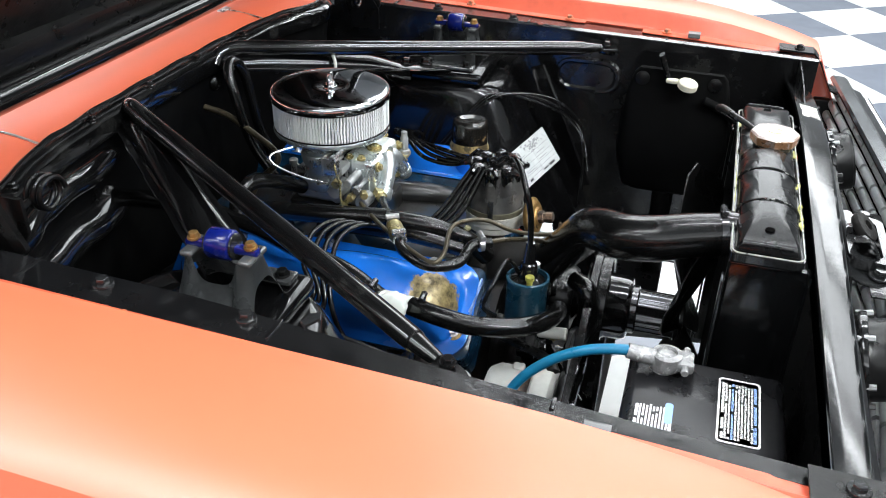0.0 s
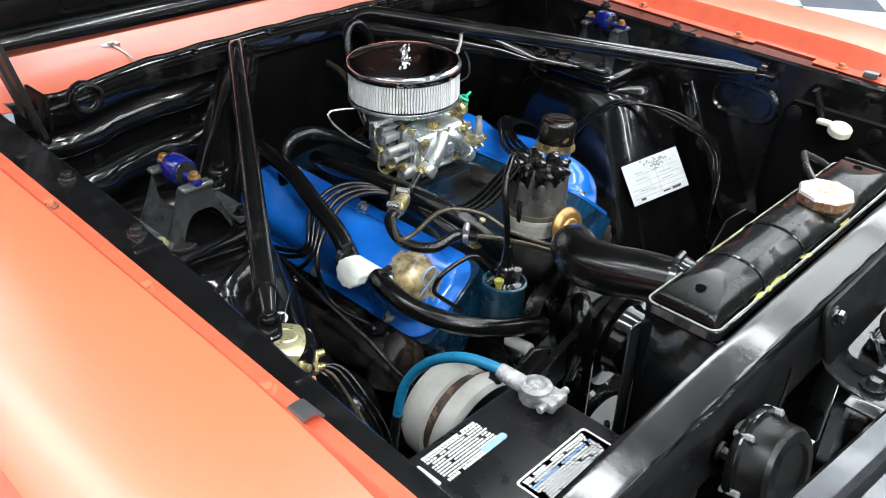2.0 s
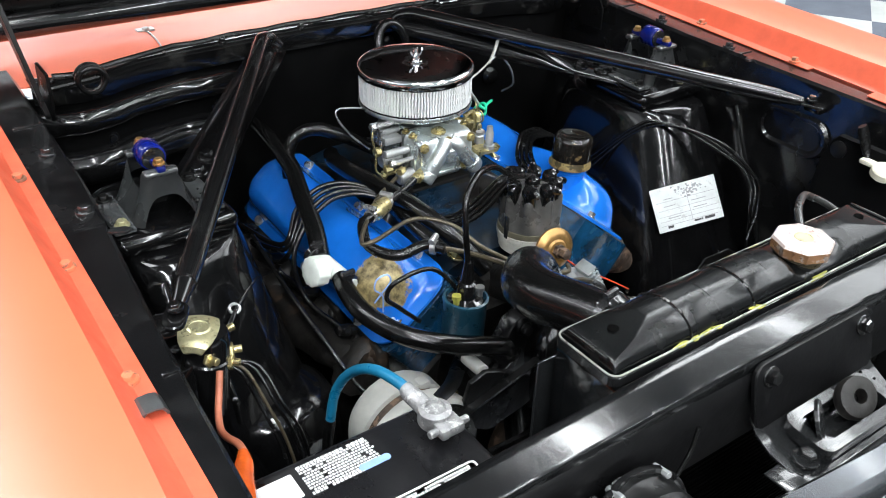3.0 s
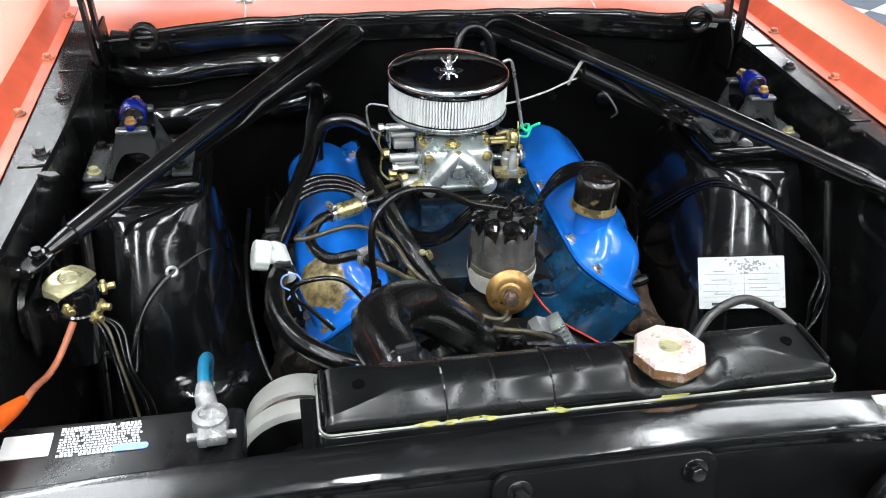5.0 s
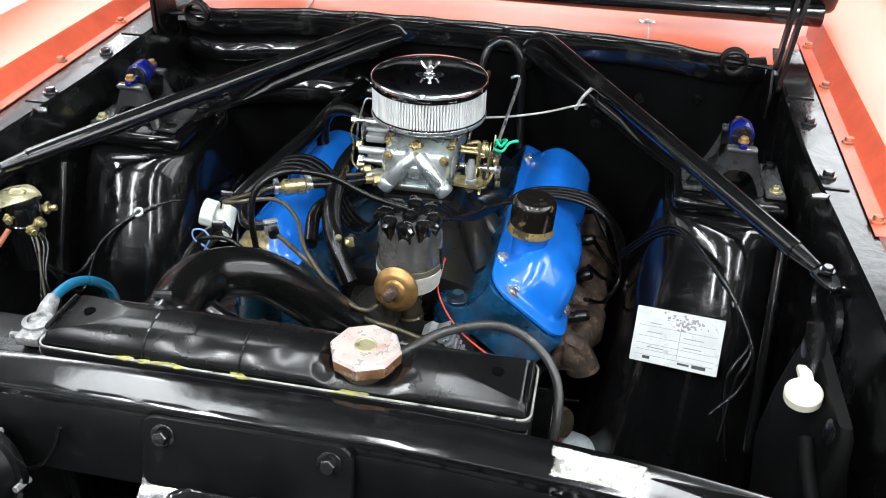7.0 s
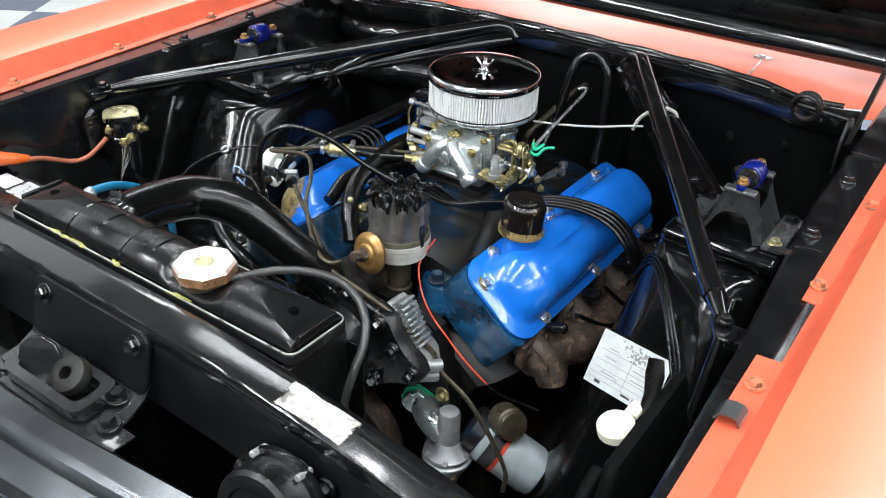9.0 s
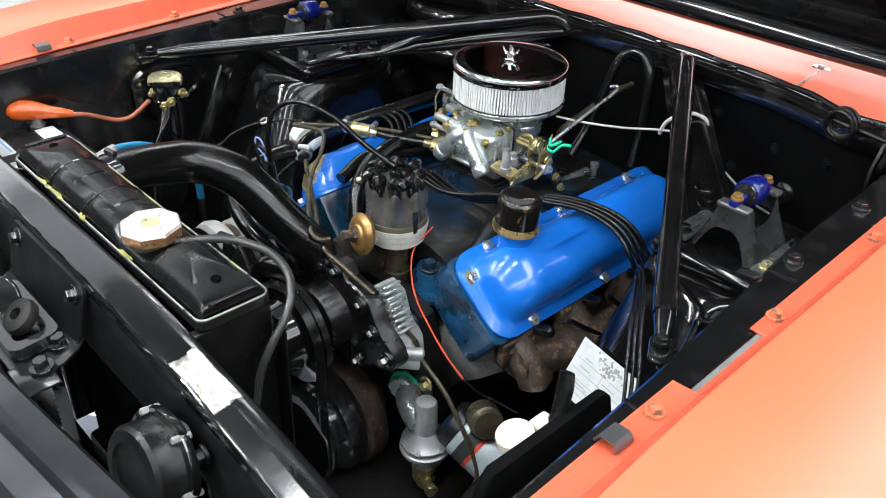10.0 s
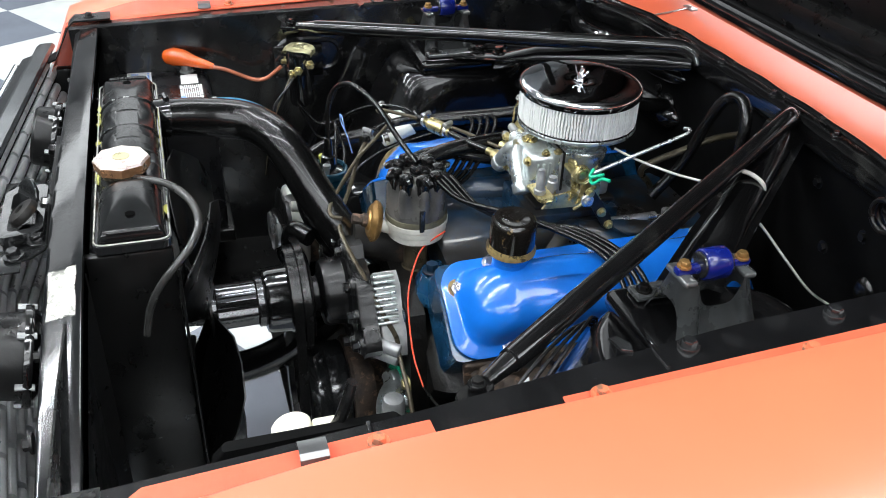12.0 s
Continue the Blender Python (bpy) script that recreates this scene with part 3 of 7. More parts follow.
def shock_mount(s):
    ob = thing("shock_mount", (s * 0.434, 0.666, 0.838), "black arched upper shock mount bracket with blue bushing", "shock mount", "shock mounts")
    cx, cy, z0 = s * 0.4285, 0.676 if s > 0 else 0.671, 0.840
    # a pressed steel saddle: a deep U in the outer and inner sides, a low arch in front and behind
    bm = bm_new()
    n, rows = 112, 22
    grid = []
    for k in range(rows + 1):
        f = k / rows
        ring = []
        for q in range(n):
            a = 2 * math.pi * q / n
            ca, sa = math.cos(a), math.sin(a)
            flare = 0.024 * (1 - f) ** 1.3
            px = (0.021 + flare) * math.copysign(abs(ca) ** 0.5, ca)
            py = (0.0385 + 0.5 * flare) * math.copysign(abs(sa) ** 0.5, sa)
            h = max(0.0, min(1.0, (0.0385 * abs(sa) ** 0.5 - 0.0190) / 0.0065)) if abs(ca) > 0.25 else 1.0
            z = (0.032 + 0.030 * h * h * (3 - 2 * h)) * f
            ring.append(bm.verts.new((cx + px, cy + py, z0 + z)))
        grid.append(ring)
    for k in range(rows):
        for q in range(n):
            a = 2 * math.pi * (q + 0.5) / n
            f = (k + 0.5) / rows
            u = math.atan2(math.cos(a), abs(math.sin(a)))
            if (u / 0.50) ** 2 + (f / 0.55) ** 2 < 1:
                continue
            bm.faces.new((grid[k][q], grid[k][(q + 1) % n], grid[k + 1][(q + 1) % n], grid[k + 1][q]))
    for v in [v for v in bm.verts if not v.link_faces]:
        bm.verts.remove(v)
    for _ in range(8):
        moved = {}
        for v in bm.verts:
            near = [ed.other_vert(v).co for ed in v.link_edges if ed.is_boundary]
            if len(near) == 2 and z0 + 0.001 < v.co.z:
                moved[v] = v.co * 0.5 + (near[0] + near[1]) * 0.25
        for v, co in moved.items():
            v.co = co
    bmesh.ops.solidify(bm, geom=bm.faces[:], thickness=0.0075)
    part("saddle", bm, MOUNT, ob, angle=55)
    for dy in (-0.0335, 0.0335):
        bm = bm_new()
        block(bm, (cx, cy + dy, z0 + 0.0600), (0.040, 0.015, 0.007), 0.003, seg=3)
        part("bolt_pad", bm, MOUNT, ob)
    for dx in (-0.054, 0.054):
        bm = bm_new()
        block(bm, (cx + dx, cy, z0 + 0.0025), (0.026, 0.10, 0.006), 0.0025)
        ft = part("foot", bm, MOUNT, ob)
        for dy in (-0.036, 0.036):
            bm = bm_new()
            hexbolt(bm, (cx + dx, cy + dy, z0 + 0.0055), (0, 0, 1), 0.0065, 0.006, 1.4)
            part("bolt", bm, PALEZINC if dy < 0 and abs(cx + dx) > abs(cx) else SATIN, ft)
    zc = z0 + 0.069
    bm = bm_new()
    lathe(bm, (cx, cy - 0.0145, zc), (0, 1, 0), [(0.009, 0.0), (0.0150, 0.001), (0.0165, 0.003), (0.0165, 0.026), (0.0150, 0.028), (0.009, 0.029)], 28)
    part("bushing", bm, POLYBLUE, ob, "royal blue polyurethane bushing")
    for dy in (-0.0165, 0.0125):
        bm = bm_new()
        lathe(bm, (cx, cy + dy, zc), (0, 1, 0), [(0.008, 0), (0.0132, 0.0005), (0.0138, 0.002), (0.0132, 0.0035), (0.008, 0.004)], 28)
        part("steel_ring", bm, SADDLE, ob, "dark steel ring round the bushing")
    bm = bm_new()
    block(bm, (cx, cy, zc - 0.003), (0.011, 0.084, 0.009), 0.003)
    part("cross_bar", bm, POLYBLUE, ob, "blue eyelet bar")
    for dy in (-0.033, 0.033):
        bm = bm_new()
        hexbolt(bm, (cx, cy + dy, zc + 0.0015), (0, 0, 1), 0.0056, 0.005, 1.3)
        part("bolt", bm, BRONZE, ob, "brass coloured bolt head")
    return ob


def strut_brace(s):
    ob = thing("strut_brace", (s * 0.31, 0.70, 0.86), "gloss black tubular brace from apron to cowl", "brace bar", "upper brace bars")
    a, b = Vector((s * 0.500, 0.404, 0.868)), Vector((s * 0.136, 0.988, 0.913))
    d = (b - a).normalized()
    bm = bm_new()
    sweep(bm, [a + d * 0.012, a + d * 0.05, a + d * 0.10, b - d * 0.10, b - d * 0.04, b - d * 0.012 + Vector((-s * 0.001, 0, -0.001)), b + Vector((-s * 0.014, 0.006, -0.008)), b + Vector((-s * 0.030, 0.008, -0.022))], [0.0070, 0.0108, 0.0126, 0.0130, 0.0130, 0.0128, 0.0120, 0.0100], 16, 8)
    part("tube", bm, BLACK, ob)
    bm = bm_new()
    m = basis(a - d * 0.002 - Vector((0, 0, 0.004)), (s * 0.05, -0.1, 1), d)
    slab(bm, m, rounded(0.020, 0.0115, 0.011, 5), 0.005, 0.0015)
    part("flat_end", bm, BLACK, ob)
    bm = bm_new()
    hexbolt(bm, a + Vector((0, 0, 0.006)), (0, 0, 1), 0.006, 0.005, 1.4)
    part("bolt", bm, BLACK, ob)
    bm = bm_new()
    block(bm, a + Vector((s * 0.020, 0, -0.010)), (0.03, 0.03, 0.014), 0.004)
    part("bracket", bm, BLACK, ob)
    return ob


def lower_brace(s):
    ob = thing("channel_brace", (s * 0.25, 0.85, 0.84), "black pressed channel brace bolted to shock tower", "brace bar", "lower brace bars")
    a, b = Vector((s * 0.388, 0.680, 0.836)), Vector((s * 0.124, 0.995, 0.888))
    d = (b - a).normalized()
    side = d.cross(Vector((0, 0, 1))).normalized()
    up = side.cross(d)
    arch = [(-0.024 * math.cos(math.pi * j / 12), 0.0005 + 0.0125 * math.sin(math.pi * j / 12)) for j in range(13)]
    prof = [(-0.032, 0.0)] + arch + [(0.032, 0.0), (0.032, -0.003)] + [(x * 0.9, z - 0.0032) for x, z in arch[::-1]] + [(-0.032, -0.003)]
    n = (b - a).length
    rings = []
    for f, k, w in ((0, 0.2, 1.0), (0.22, 0.25, 1.0), (0.30, 0.9, 1.0), (0.38, 1.4, 0.95), (0.6, 1.6, 0.95), (0.85, 1.5, 0.92), (1.0, 0.9, 0.9)):
        rings.append([a + d * n * f + side * x * w * 1.05 + up * (z * k + 0.002) for x, z in prof])
    bm = bm_new()
    loft(bm, rings)
    part("channel", bm, TOWER, ob)
    for f in (0.11, 0.20):
        bm = bm_new()
        hexbolt(bm, a + d * n * f + up * 0.006, up, 0.0085, 0.008, 1.5)
        part("bolt", bm, BLACK, ob)
    return ob


for s in (-1, 1):
    fender(s)
    apron(s)
    shock_tower(s)
    shock_mount(s)
    strut_brace(s)
    lower_brace(s)


def cowl_y(x):
    """Plan line of the cowl's front lip: nearly straight, drawn forward beside the hinges, back again in the corners."""
    line = ((0.0, 1.000), (0.15, 0.998), (0.27, 0.990), (0.345, 0.976), (0.40, 0.952), (0.44, 0.946), (0.475, 0.955), (0.505, 0.972), (0.53, 0.978), (0.70, 0.978))
    x = abs(x)
    for (x0, y0), (x1, y1) in zip(line, line[1:]):
        if x <= x1:
            f = (x - x0) / (x1 - x0)
            return y0 + (y1 - y0) * f * f * (3 - 2 * f)
    return 0.978


def cowl():
    ob = thing("cowl_panel", (0, 1.15, 0.5), "orange painted cowl panel with black sealing lip", "cowl panel")
    xs = [-0.62 + i * 1.24 / 40 for i in range(41)]
    rows = []
    for x in xs:
        y0 = cowl_y(x)
        bulge = 0.006 * max(0, 1 - abs(abs(x) - 0.33) / 0.12)
        rows.append([(x, y0, 0.907), (x, y0 + 0.022, 0.910), (x, y0 + 0.06, 0.915 + bulge), (x, y0 + 0.10, 0.919 + bulge), (x, y0 + 0.125, 0.924), (x, y0 + 0.15, 0.931), (x, y0 + 0.20, 0.936), (x, 1.45, 0.97)])
    bm = bm_new()
    sheet(bm, rows, (0, 0, -0.0015))
    part("panel", bm, ORANGE, ob, angle=25)
    bm = bm_new()
    rows = []
    for x in xs[4:-4]:
        y0 = cowl_y(x)
        w = 0.0015 * math.sin(x * 90)
        rows.append([(x, y0 + 0.020 + w, 0.9135), (x, y0 - 0.002 + w, 0.9115), (x, y0 - 0.008 + w, 0.907), (x, y0 - 0.008, 0.890), (x, y0 - 0.004, 0.880)])
    sheet(bm, rows, (0, 0.003, -0.001))
    part("lip", bm, BLACK, ob, "shiny black folded lip")
    bm = bm_new()
    sweep(bm, [(x, cowl_y(x) + 0.012, 0.918 + 0.001 * math.sin(x * 60)) for x in xs[5:-5]], 0.0042, 8, 2)
    part("sealing_strip", bm, RUBBER, ob, "black rubber hood seal")
    for x, y in ((-0.293, 1.086), (0.306, 1.089)):
        bm = bm_new()
        block(bm, (x, y, 0.9225), (0.028, 0.014, 0.006), 0.0015)
        block(bm, (x, y - 0.004, 0.926), (0.010, 0.007, 0.006), 0.0015)
        sweep(bm, [(x, y - 0.004, 0.924), (x + 0.003, y - 0.04, 0.920), (x, y - 0.085, 0.914)], 0.0016, 6)
        part("clip", bm, STEEL, ob, "small bright steel clip")
    for x in (-0.40, -0.20, -0.06, 0.07, 0.21, 0.36):
        bm = bm_new()
        hexbolt(bm, (x, cowl_y(x) + 0.004, 0.9130), (0, 0, 1), 0.005, 0.005, 1.4)
        part("bolt", bm, BLACK, ob)
    return ob


def firewall():
    ob = thing("firewall", (0, 1.05, 0.3), "gloss black steel firewall with pressed ridges", "firewall")
    xs = [-0.54 + i * 1.08 / 36 for i in range(37)]

    def face(x, z):
        return cowl_y(x) + 0.004 + 0.05 * max(0, (0.88 - z) / 0.53) + 0.002 * math.sin(x * 31) * math.sin(z * 40)
    bm = bm_new()
    sheet(bm, [[(x, face(x, z), z) for z in (0.888, 0.86, 0.83, 0.80, 0.77, 0.74, 0.70, 0.62, 0.5, 0.35)] for x in xs], (0, 0.004, 0))
    part("panel", bm, MATTE, ob, angle=60)
    for zc, h, w in ((0.848, 0.018, 0.020), (0.772, 0.028, 0.030)):
        bm = bm_new()
        rings = []
        for k in range(25):
            x = -0.525 + k * 0.375 / 24
            f = min(1.0, (x + 0.54) / 0.03, max(0.02, (-0.149 - x) / 0.04)) ** 0.5
            q = 1 + 0.06 * math.sin(x * 47) + 0.04 * math.sin(x * 101)
            rings.append([(x, face(x, zc) + 0.003 - (h * q * f + 0.003) * math.sin(math.pi * j / 10), zc - w * f * math.cos(math.pi * j / 10)) for j in range(11)])
        loft(bm, rings)
        part("pressed_ridge", bm, BLACK, ob, angle=60)
    for x, z in ((-0.40, 0.81), (-0.22, 0.81), (0.20, 0.84), (0.31, 0.82), (0.40, 0.84), (0.24, 0.76)):
        bm = bm_new()
        hexbolt(bm, (x, face(x, z) + 0.001, z), (0, -1, 0), 0.006, 0.005)
        part("bolt", bm, SATIN, ob)
    for x, z, r in ((0.34, 0.755, 0.020), (-0.19, 0.79, 0.019), (0.11, 0.86, 0.014)):
        bm = bm_new()
        lathe(bm, (x, face(x, z) + 0.002, z), (0, -1, 0), [(r, 0), (r, 0.004), (r * 0.8, 0.009), (r * 0.55, 0.012)], 20)
        part("grommet", bm, RUBBER, ob, "black rubber grommet")
    return ob


def hood():
    ob = thing("hood", (0, 1.07, 0.95), "raised orange hood, black frame on its underside", "hood")
    tilt = radians(60)
    up = Vector((0, -math.cos(tilt), math.sin(tilt)))
    nrm = Vector((0, -math.sin(tilt), -math.cos(tilt)))
    base = Vector((0, 1.075, 0.955))

    def at(x, h, out):
        return base + Vector((x, 0, 0)) + up * h + nrm * out
    bm = bm_new()
    sheet(bm, [[at(x, h, -0.035) for h in (0, 0.3, 0.6, 0.9, 1.20)] for x in (-0.61, -0.3, 0, 0.3, 0.61)], -nrm * 0.002)
    part("outer_skin", bm, ORANGE, ob)
    bm = bm_new()
    for x0, x1, h0, h1, o in ((-0.605, 0.605, 0.0, 0.075, 0.0), (-0.605, 0.605, 1.11, 1.19, 0.0), (-0.605, -0.50, 0.07, 1.12, 0.0), (0.50, 0.605, 0.07, 1.12, 0.0), (-0.505, 0.505, 0.06, 1.13, -0.022)):
        m = basis(at((x0 + x1) / 2, (h0 + h1) / 2, o - 0.03), nrm, Vector((1, 0, 0)))
        hx, hy = (x1 - x0) / 2, (h1 - h0) / 2
        loft(bm, [[m @ Vector((x, y, z)) for x, y in rounded(hx - c, hy - c, 0.012, 3)] for z, c in ((0, 0), (0.018, 0.002), (0.028, 0.012))])
    part("inner_frame", bm, SATIN, ob)
    for a, b in (((-0.40, 0.10), (0.0, 0.95)), ((0.40, 0.10), (0.0, 0.95))):
        bm = bm_new()
        sweep(bm, [at(a[0], a[1], -0.012), at((a[0] + b[0]) / 2, (a[1] + b[1]) / 2, -0.012), at(b[0], b[1], -0.012)], 0.03, 10, 4, 0.018)
        part("stiffener", bm, MATTE, ob)
    bm = bm_new()
    sweep(bm, [at(x, 0.022, 0.012) for x in (-0.58, -0.2, 0.2, 0.58)], 0.019, 14, 4)
    part("rear_bead", bm, BLACK, ob)
    return ob


def hood_hinge(s):
    ob = thing("hood_lift_mechanism", (s * 0.49, 0.88, 0.86), "black sprung hood hinge with two arms", "hood lift", "hood lift mechanisms")
    bm = bm_new()
    m = basis((s * 0.488, 0.885, 0.91), (s, 0, 0), (0, 1, 0))
    slab(bm, m, [(-0.03, -0.05), (0.025, -0.05), (0.035, -0.01), (0.025, 0.015), (-0.01, 0.02), (-0.03, -0.01)], 0.004, 0.001)
    part("plate", bm, SATIN, ob)
    for (y0, z0), (y1, z1) in (((0.86, 0.90), (0.925, 1.12)), ((0.905, 0.92), (1.0, 1.13))):
        bm = bm_new()
        a, b = Vector((s * 0.497, y0, z0)), Vector((s * 0.535, y1 + 0.02, z1 + 0.06))
        d = (b - a)
        m = basis((a + b) / 2, (s, 0, -0.15), d)
        slab(bm, m, rounded(d.length / 2, 0.0085, 0.008, 4), 0.006, 0.001)
        part("arm", bm, SATIN, ob)
    bm = bm_new()
    pts = []
    for k in range(33):
        a = k / 12 * 2 * math.pi
        pts.append((s * 0.432 + 0.018 * math.cos(a), 0.868 + 0.004 * k / 8 * 1.4, 0.936 + 0.018 * math.sin(a)))
    sweep(bm, pts, 0.0031, 8, 2)
    part("coil_spring", bm, SATIN, ob, "black coiled hinge spring")
    bm = bm_new()
    cyl(bm, (s * 0.418, 0.885, 0.935), (s * 0.49, 0.885, 0.93), 0.004, seg=8)
    part("pin", bm, SATIN, ob)
    return ob


# Added out of view: keeps light from the rear off the cowl.
def windscreen():
    ob = thing("windscreen", (0, 1.5, 0.95), "unseen dark windscreen added to block light from the rear", "windscreen")
    bm = bm_new()
    rows = [[(x, 1.42 - 0.10 * (x / 0.66) ** 2 + 0.46 * f, 0.965 + 0.36 * f) for f in (0, 0.25, 0.5, 0.75, 1)] for x in [-0.66 + k * 1.32 / 12 for k in range(13)]]
    sheet(bm, rows, (0, 0.004, -0.004))
    part("pane", bm, SPACER, ob)
    bm = bm_new()
    sweep(bm, [r[0] for r in rows], 0.010, 8, 2)
    part("rubber_seal", bm, RUBBER, ob)
    return ob


cowl()
firewall()
windscreen()
hood()
hood_hinge(-1)
hood_hinge(1)


def core_support():
    ob = thing("radiator_support", (0, 0.06, 0.3), "black painted radiator support with scuffed paint", "radiator support")
    bm = bm_new()
    rows = []
    for k in range(57):
        x = -0.56 + k * 1.10 / 56
        w = 0.0002 * math.sin(k * 2.1)
        a = 0.0415 + 0.010 * max(0.0, -x)
        e = 0.0785
        fall = 0.25 * max(0.0, x - 0.05) ** 2 + 0.05 * min(0.0, x) ** 2
        top = [(e, 0.862), (e, 0.8858), (e - 0.001, 0.8882), (e - 0.0035, 0.8890 + w * 0.3), (e * 0.67 + a * 0.33, 0.8876), (e * 0.4 + a * 0.6, 0.8858), (a + 0.005, 0.8838 + w * 0.4), (a + 0.002, 0.8830), (a + 0.0004, 0.8814), (a - 0.0003, 0.8785), (a - 0.0008, 0.868)]
        rows.append([(x, y, z - fall) for y, z in top])
    sheet(bm, rows, (0, 0.0, -0.003))
    part("top_bar", bm, BAR, ob, angle=30)
    bm = bm_new()
    sheet(bm, [[(x, y, z - 0.25 * max(0.0, x - 0.05) ** 2) for y, z in ((0.0415 + 0.010 * max(0.0, -x) - 0.0006, 0.868), (0.0395, 0.863), (0.0385, 0.835), (0.038, 0.79))] for x in (-0.56, -0.3, 0.0, 0.15, 0.3, 0.4, 0.48, 0.54)], (0, 0.002, 0))
    part("front_face", bm, DULL, ob, "dull black front face", angle=30)
    for s in (-1, 1):
        bm = bm_new()
        sheet(bm, [[(s * x, y, z) for z in (0.87, 0.7, 0.5, 0.3)] for x, y in ((0.235, 0.078), (0.25, 0.064), (0.40, 0.06), (0.545, 0.06))], (0, 0.002, 0))
        part("side_panel", bm, SATIN, ob)
        for x in (0.30, 0.42):
            bm = bm_new()
            hexbolt(bm, (s * x, 0.034, 0.825), (0, -1, 0), 0.006, 0.006)
            part("bolt", bm, SATIN, ob)
    bm = bm_new()
    block(bm, (0, 0.075, 0.36), (1.0, 0.05, 0.06), 0.008)
    part("lower_bar", bm, SATIN, ob)
    return ob


core_support()


# ---- under the engine ----
def underbody():
    ob = thing("front_subframe", (0, 0.6, 0.0), "greasy black front subframe rails and splash pans", "subframe")
    for s in (-1, 1):
        bm = bm_new()
        sweep(bm, [(s * 0.33, 0.03, 0.41), (s * 0.33, 0.3, 0.39), (s * 0.32, 0.7, 0.36), (s * 0.30, 1.2, 0.34)], [0.026, 0.034, 0.045, 0.045], 8, 4)
        part("rail", bm, SATIN, ob)
        bm = bm_new()
        sheet(bm, [[(s * x, y, z) for y in ((0.03, 0.2, 0.36, 0.50) if s < 0 else (0.24, 0.32, 0.40, 0.50))] for x, z in ((0.27, 0.42), (0.40, 0.41), (0.56, 0.43))], (0, 0, -0.002))
        part("splash_pan", bm, SATIN, ob)
        bm = bm_new()
        cyl(bm, (s * 0.45, 0.62, 0.0), (s * 0.45, 0.62, 0.40), 0.05, seg=12)
        part("stand", bm, SATIN, ob)
    # Added dark sheet that hides the bright floor below; no known part.
    bm = bm_new()
    sheet(bm, [[(x, y, 0.37 + 0.02 * abs(x)) for y in (0.30, 0.45, 0.7, 0.9, 1.15)] for x in (-0.55, -0.3, 0, 0.3, 0.55)], (0, 0, -0.003))
    part("added_floor_sheet", bm, GREASE, ob)
    bm = bm_new()
    block(bm, (0, 0.62, 0.33), (0.7, 0.09, 0.06), 0.015)
    part("crossmember", bm, SATIN, ob)
    return ob


underbody()

# ---- engine ----
HALF = 0.225


def head_frame(s):
    """Flange plane of one cylinder head: x along the engine, y outwards and down, z out of the cover."""
    y = 0.712 if s > 0 else 0.690
    c = Vector((s * 0.178, y, 0.700))
    nz = Vector((s * 0.62, 0, 0.785))
    return basis(c, nz, (0, 1, 0) if s < 0 else (0, -1, 0))


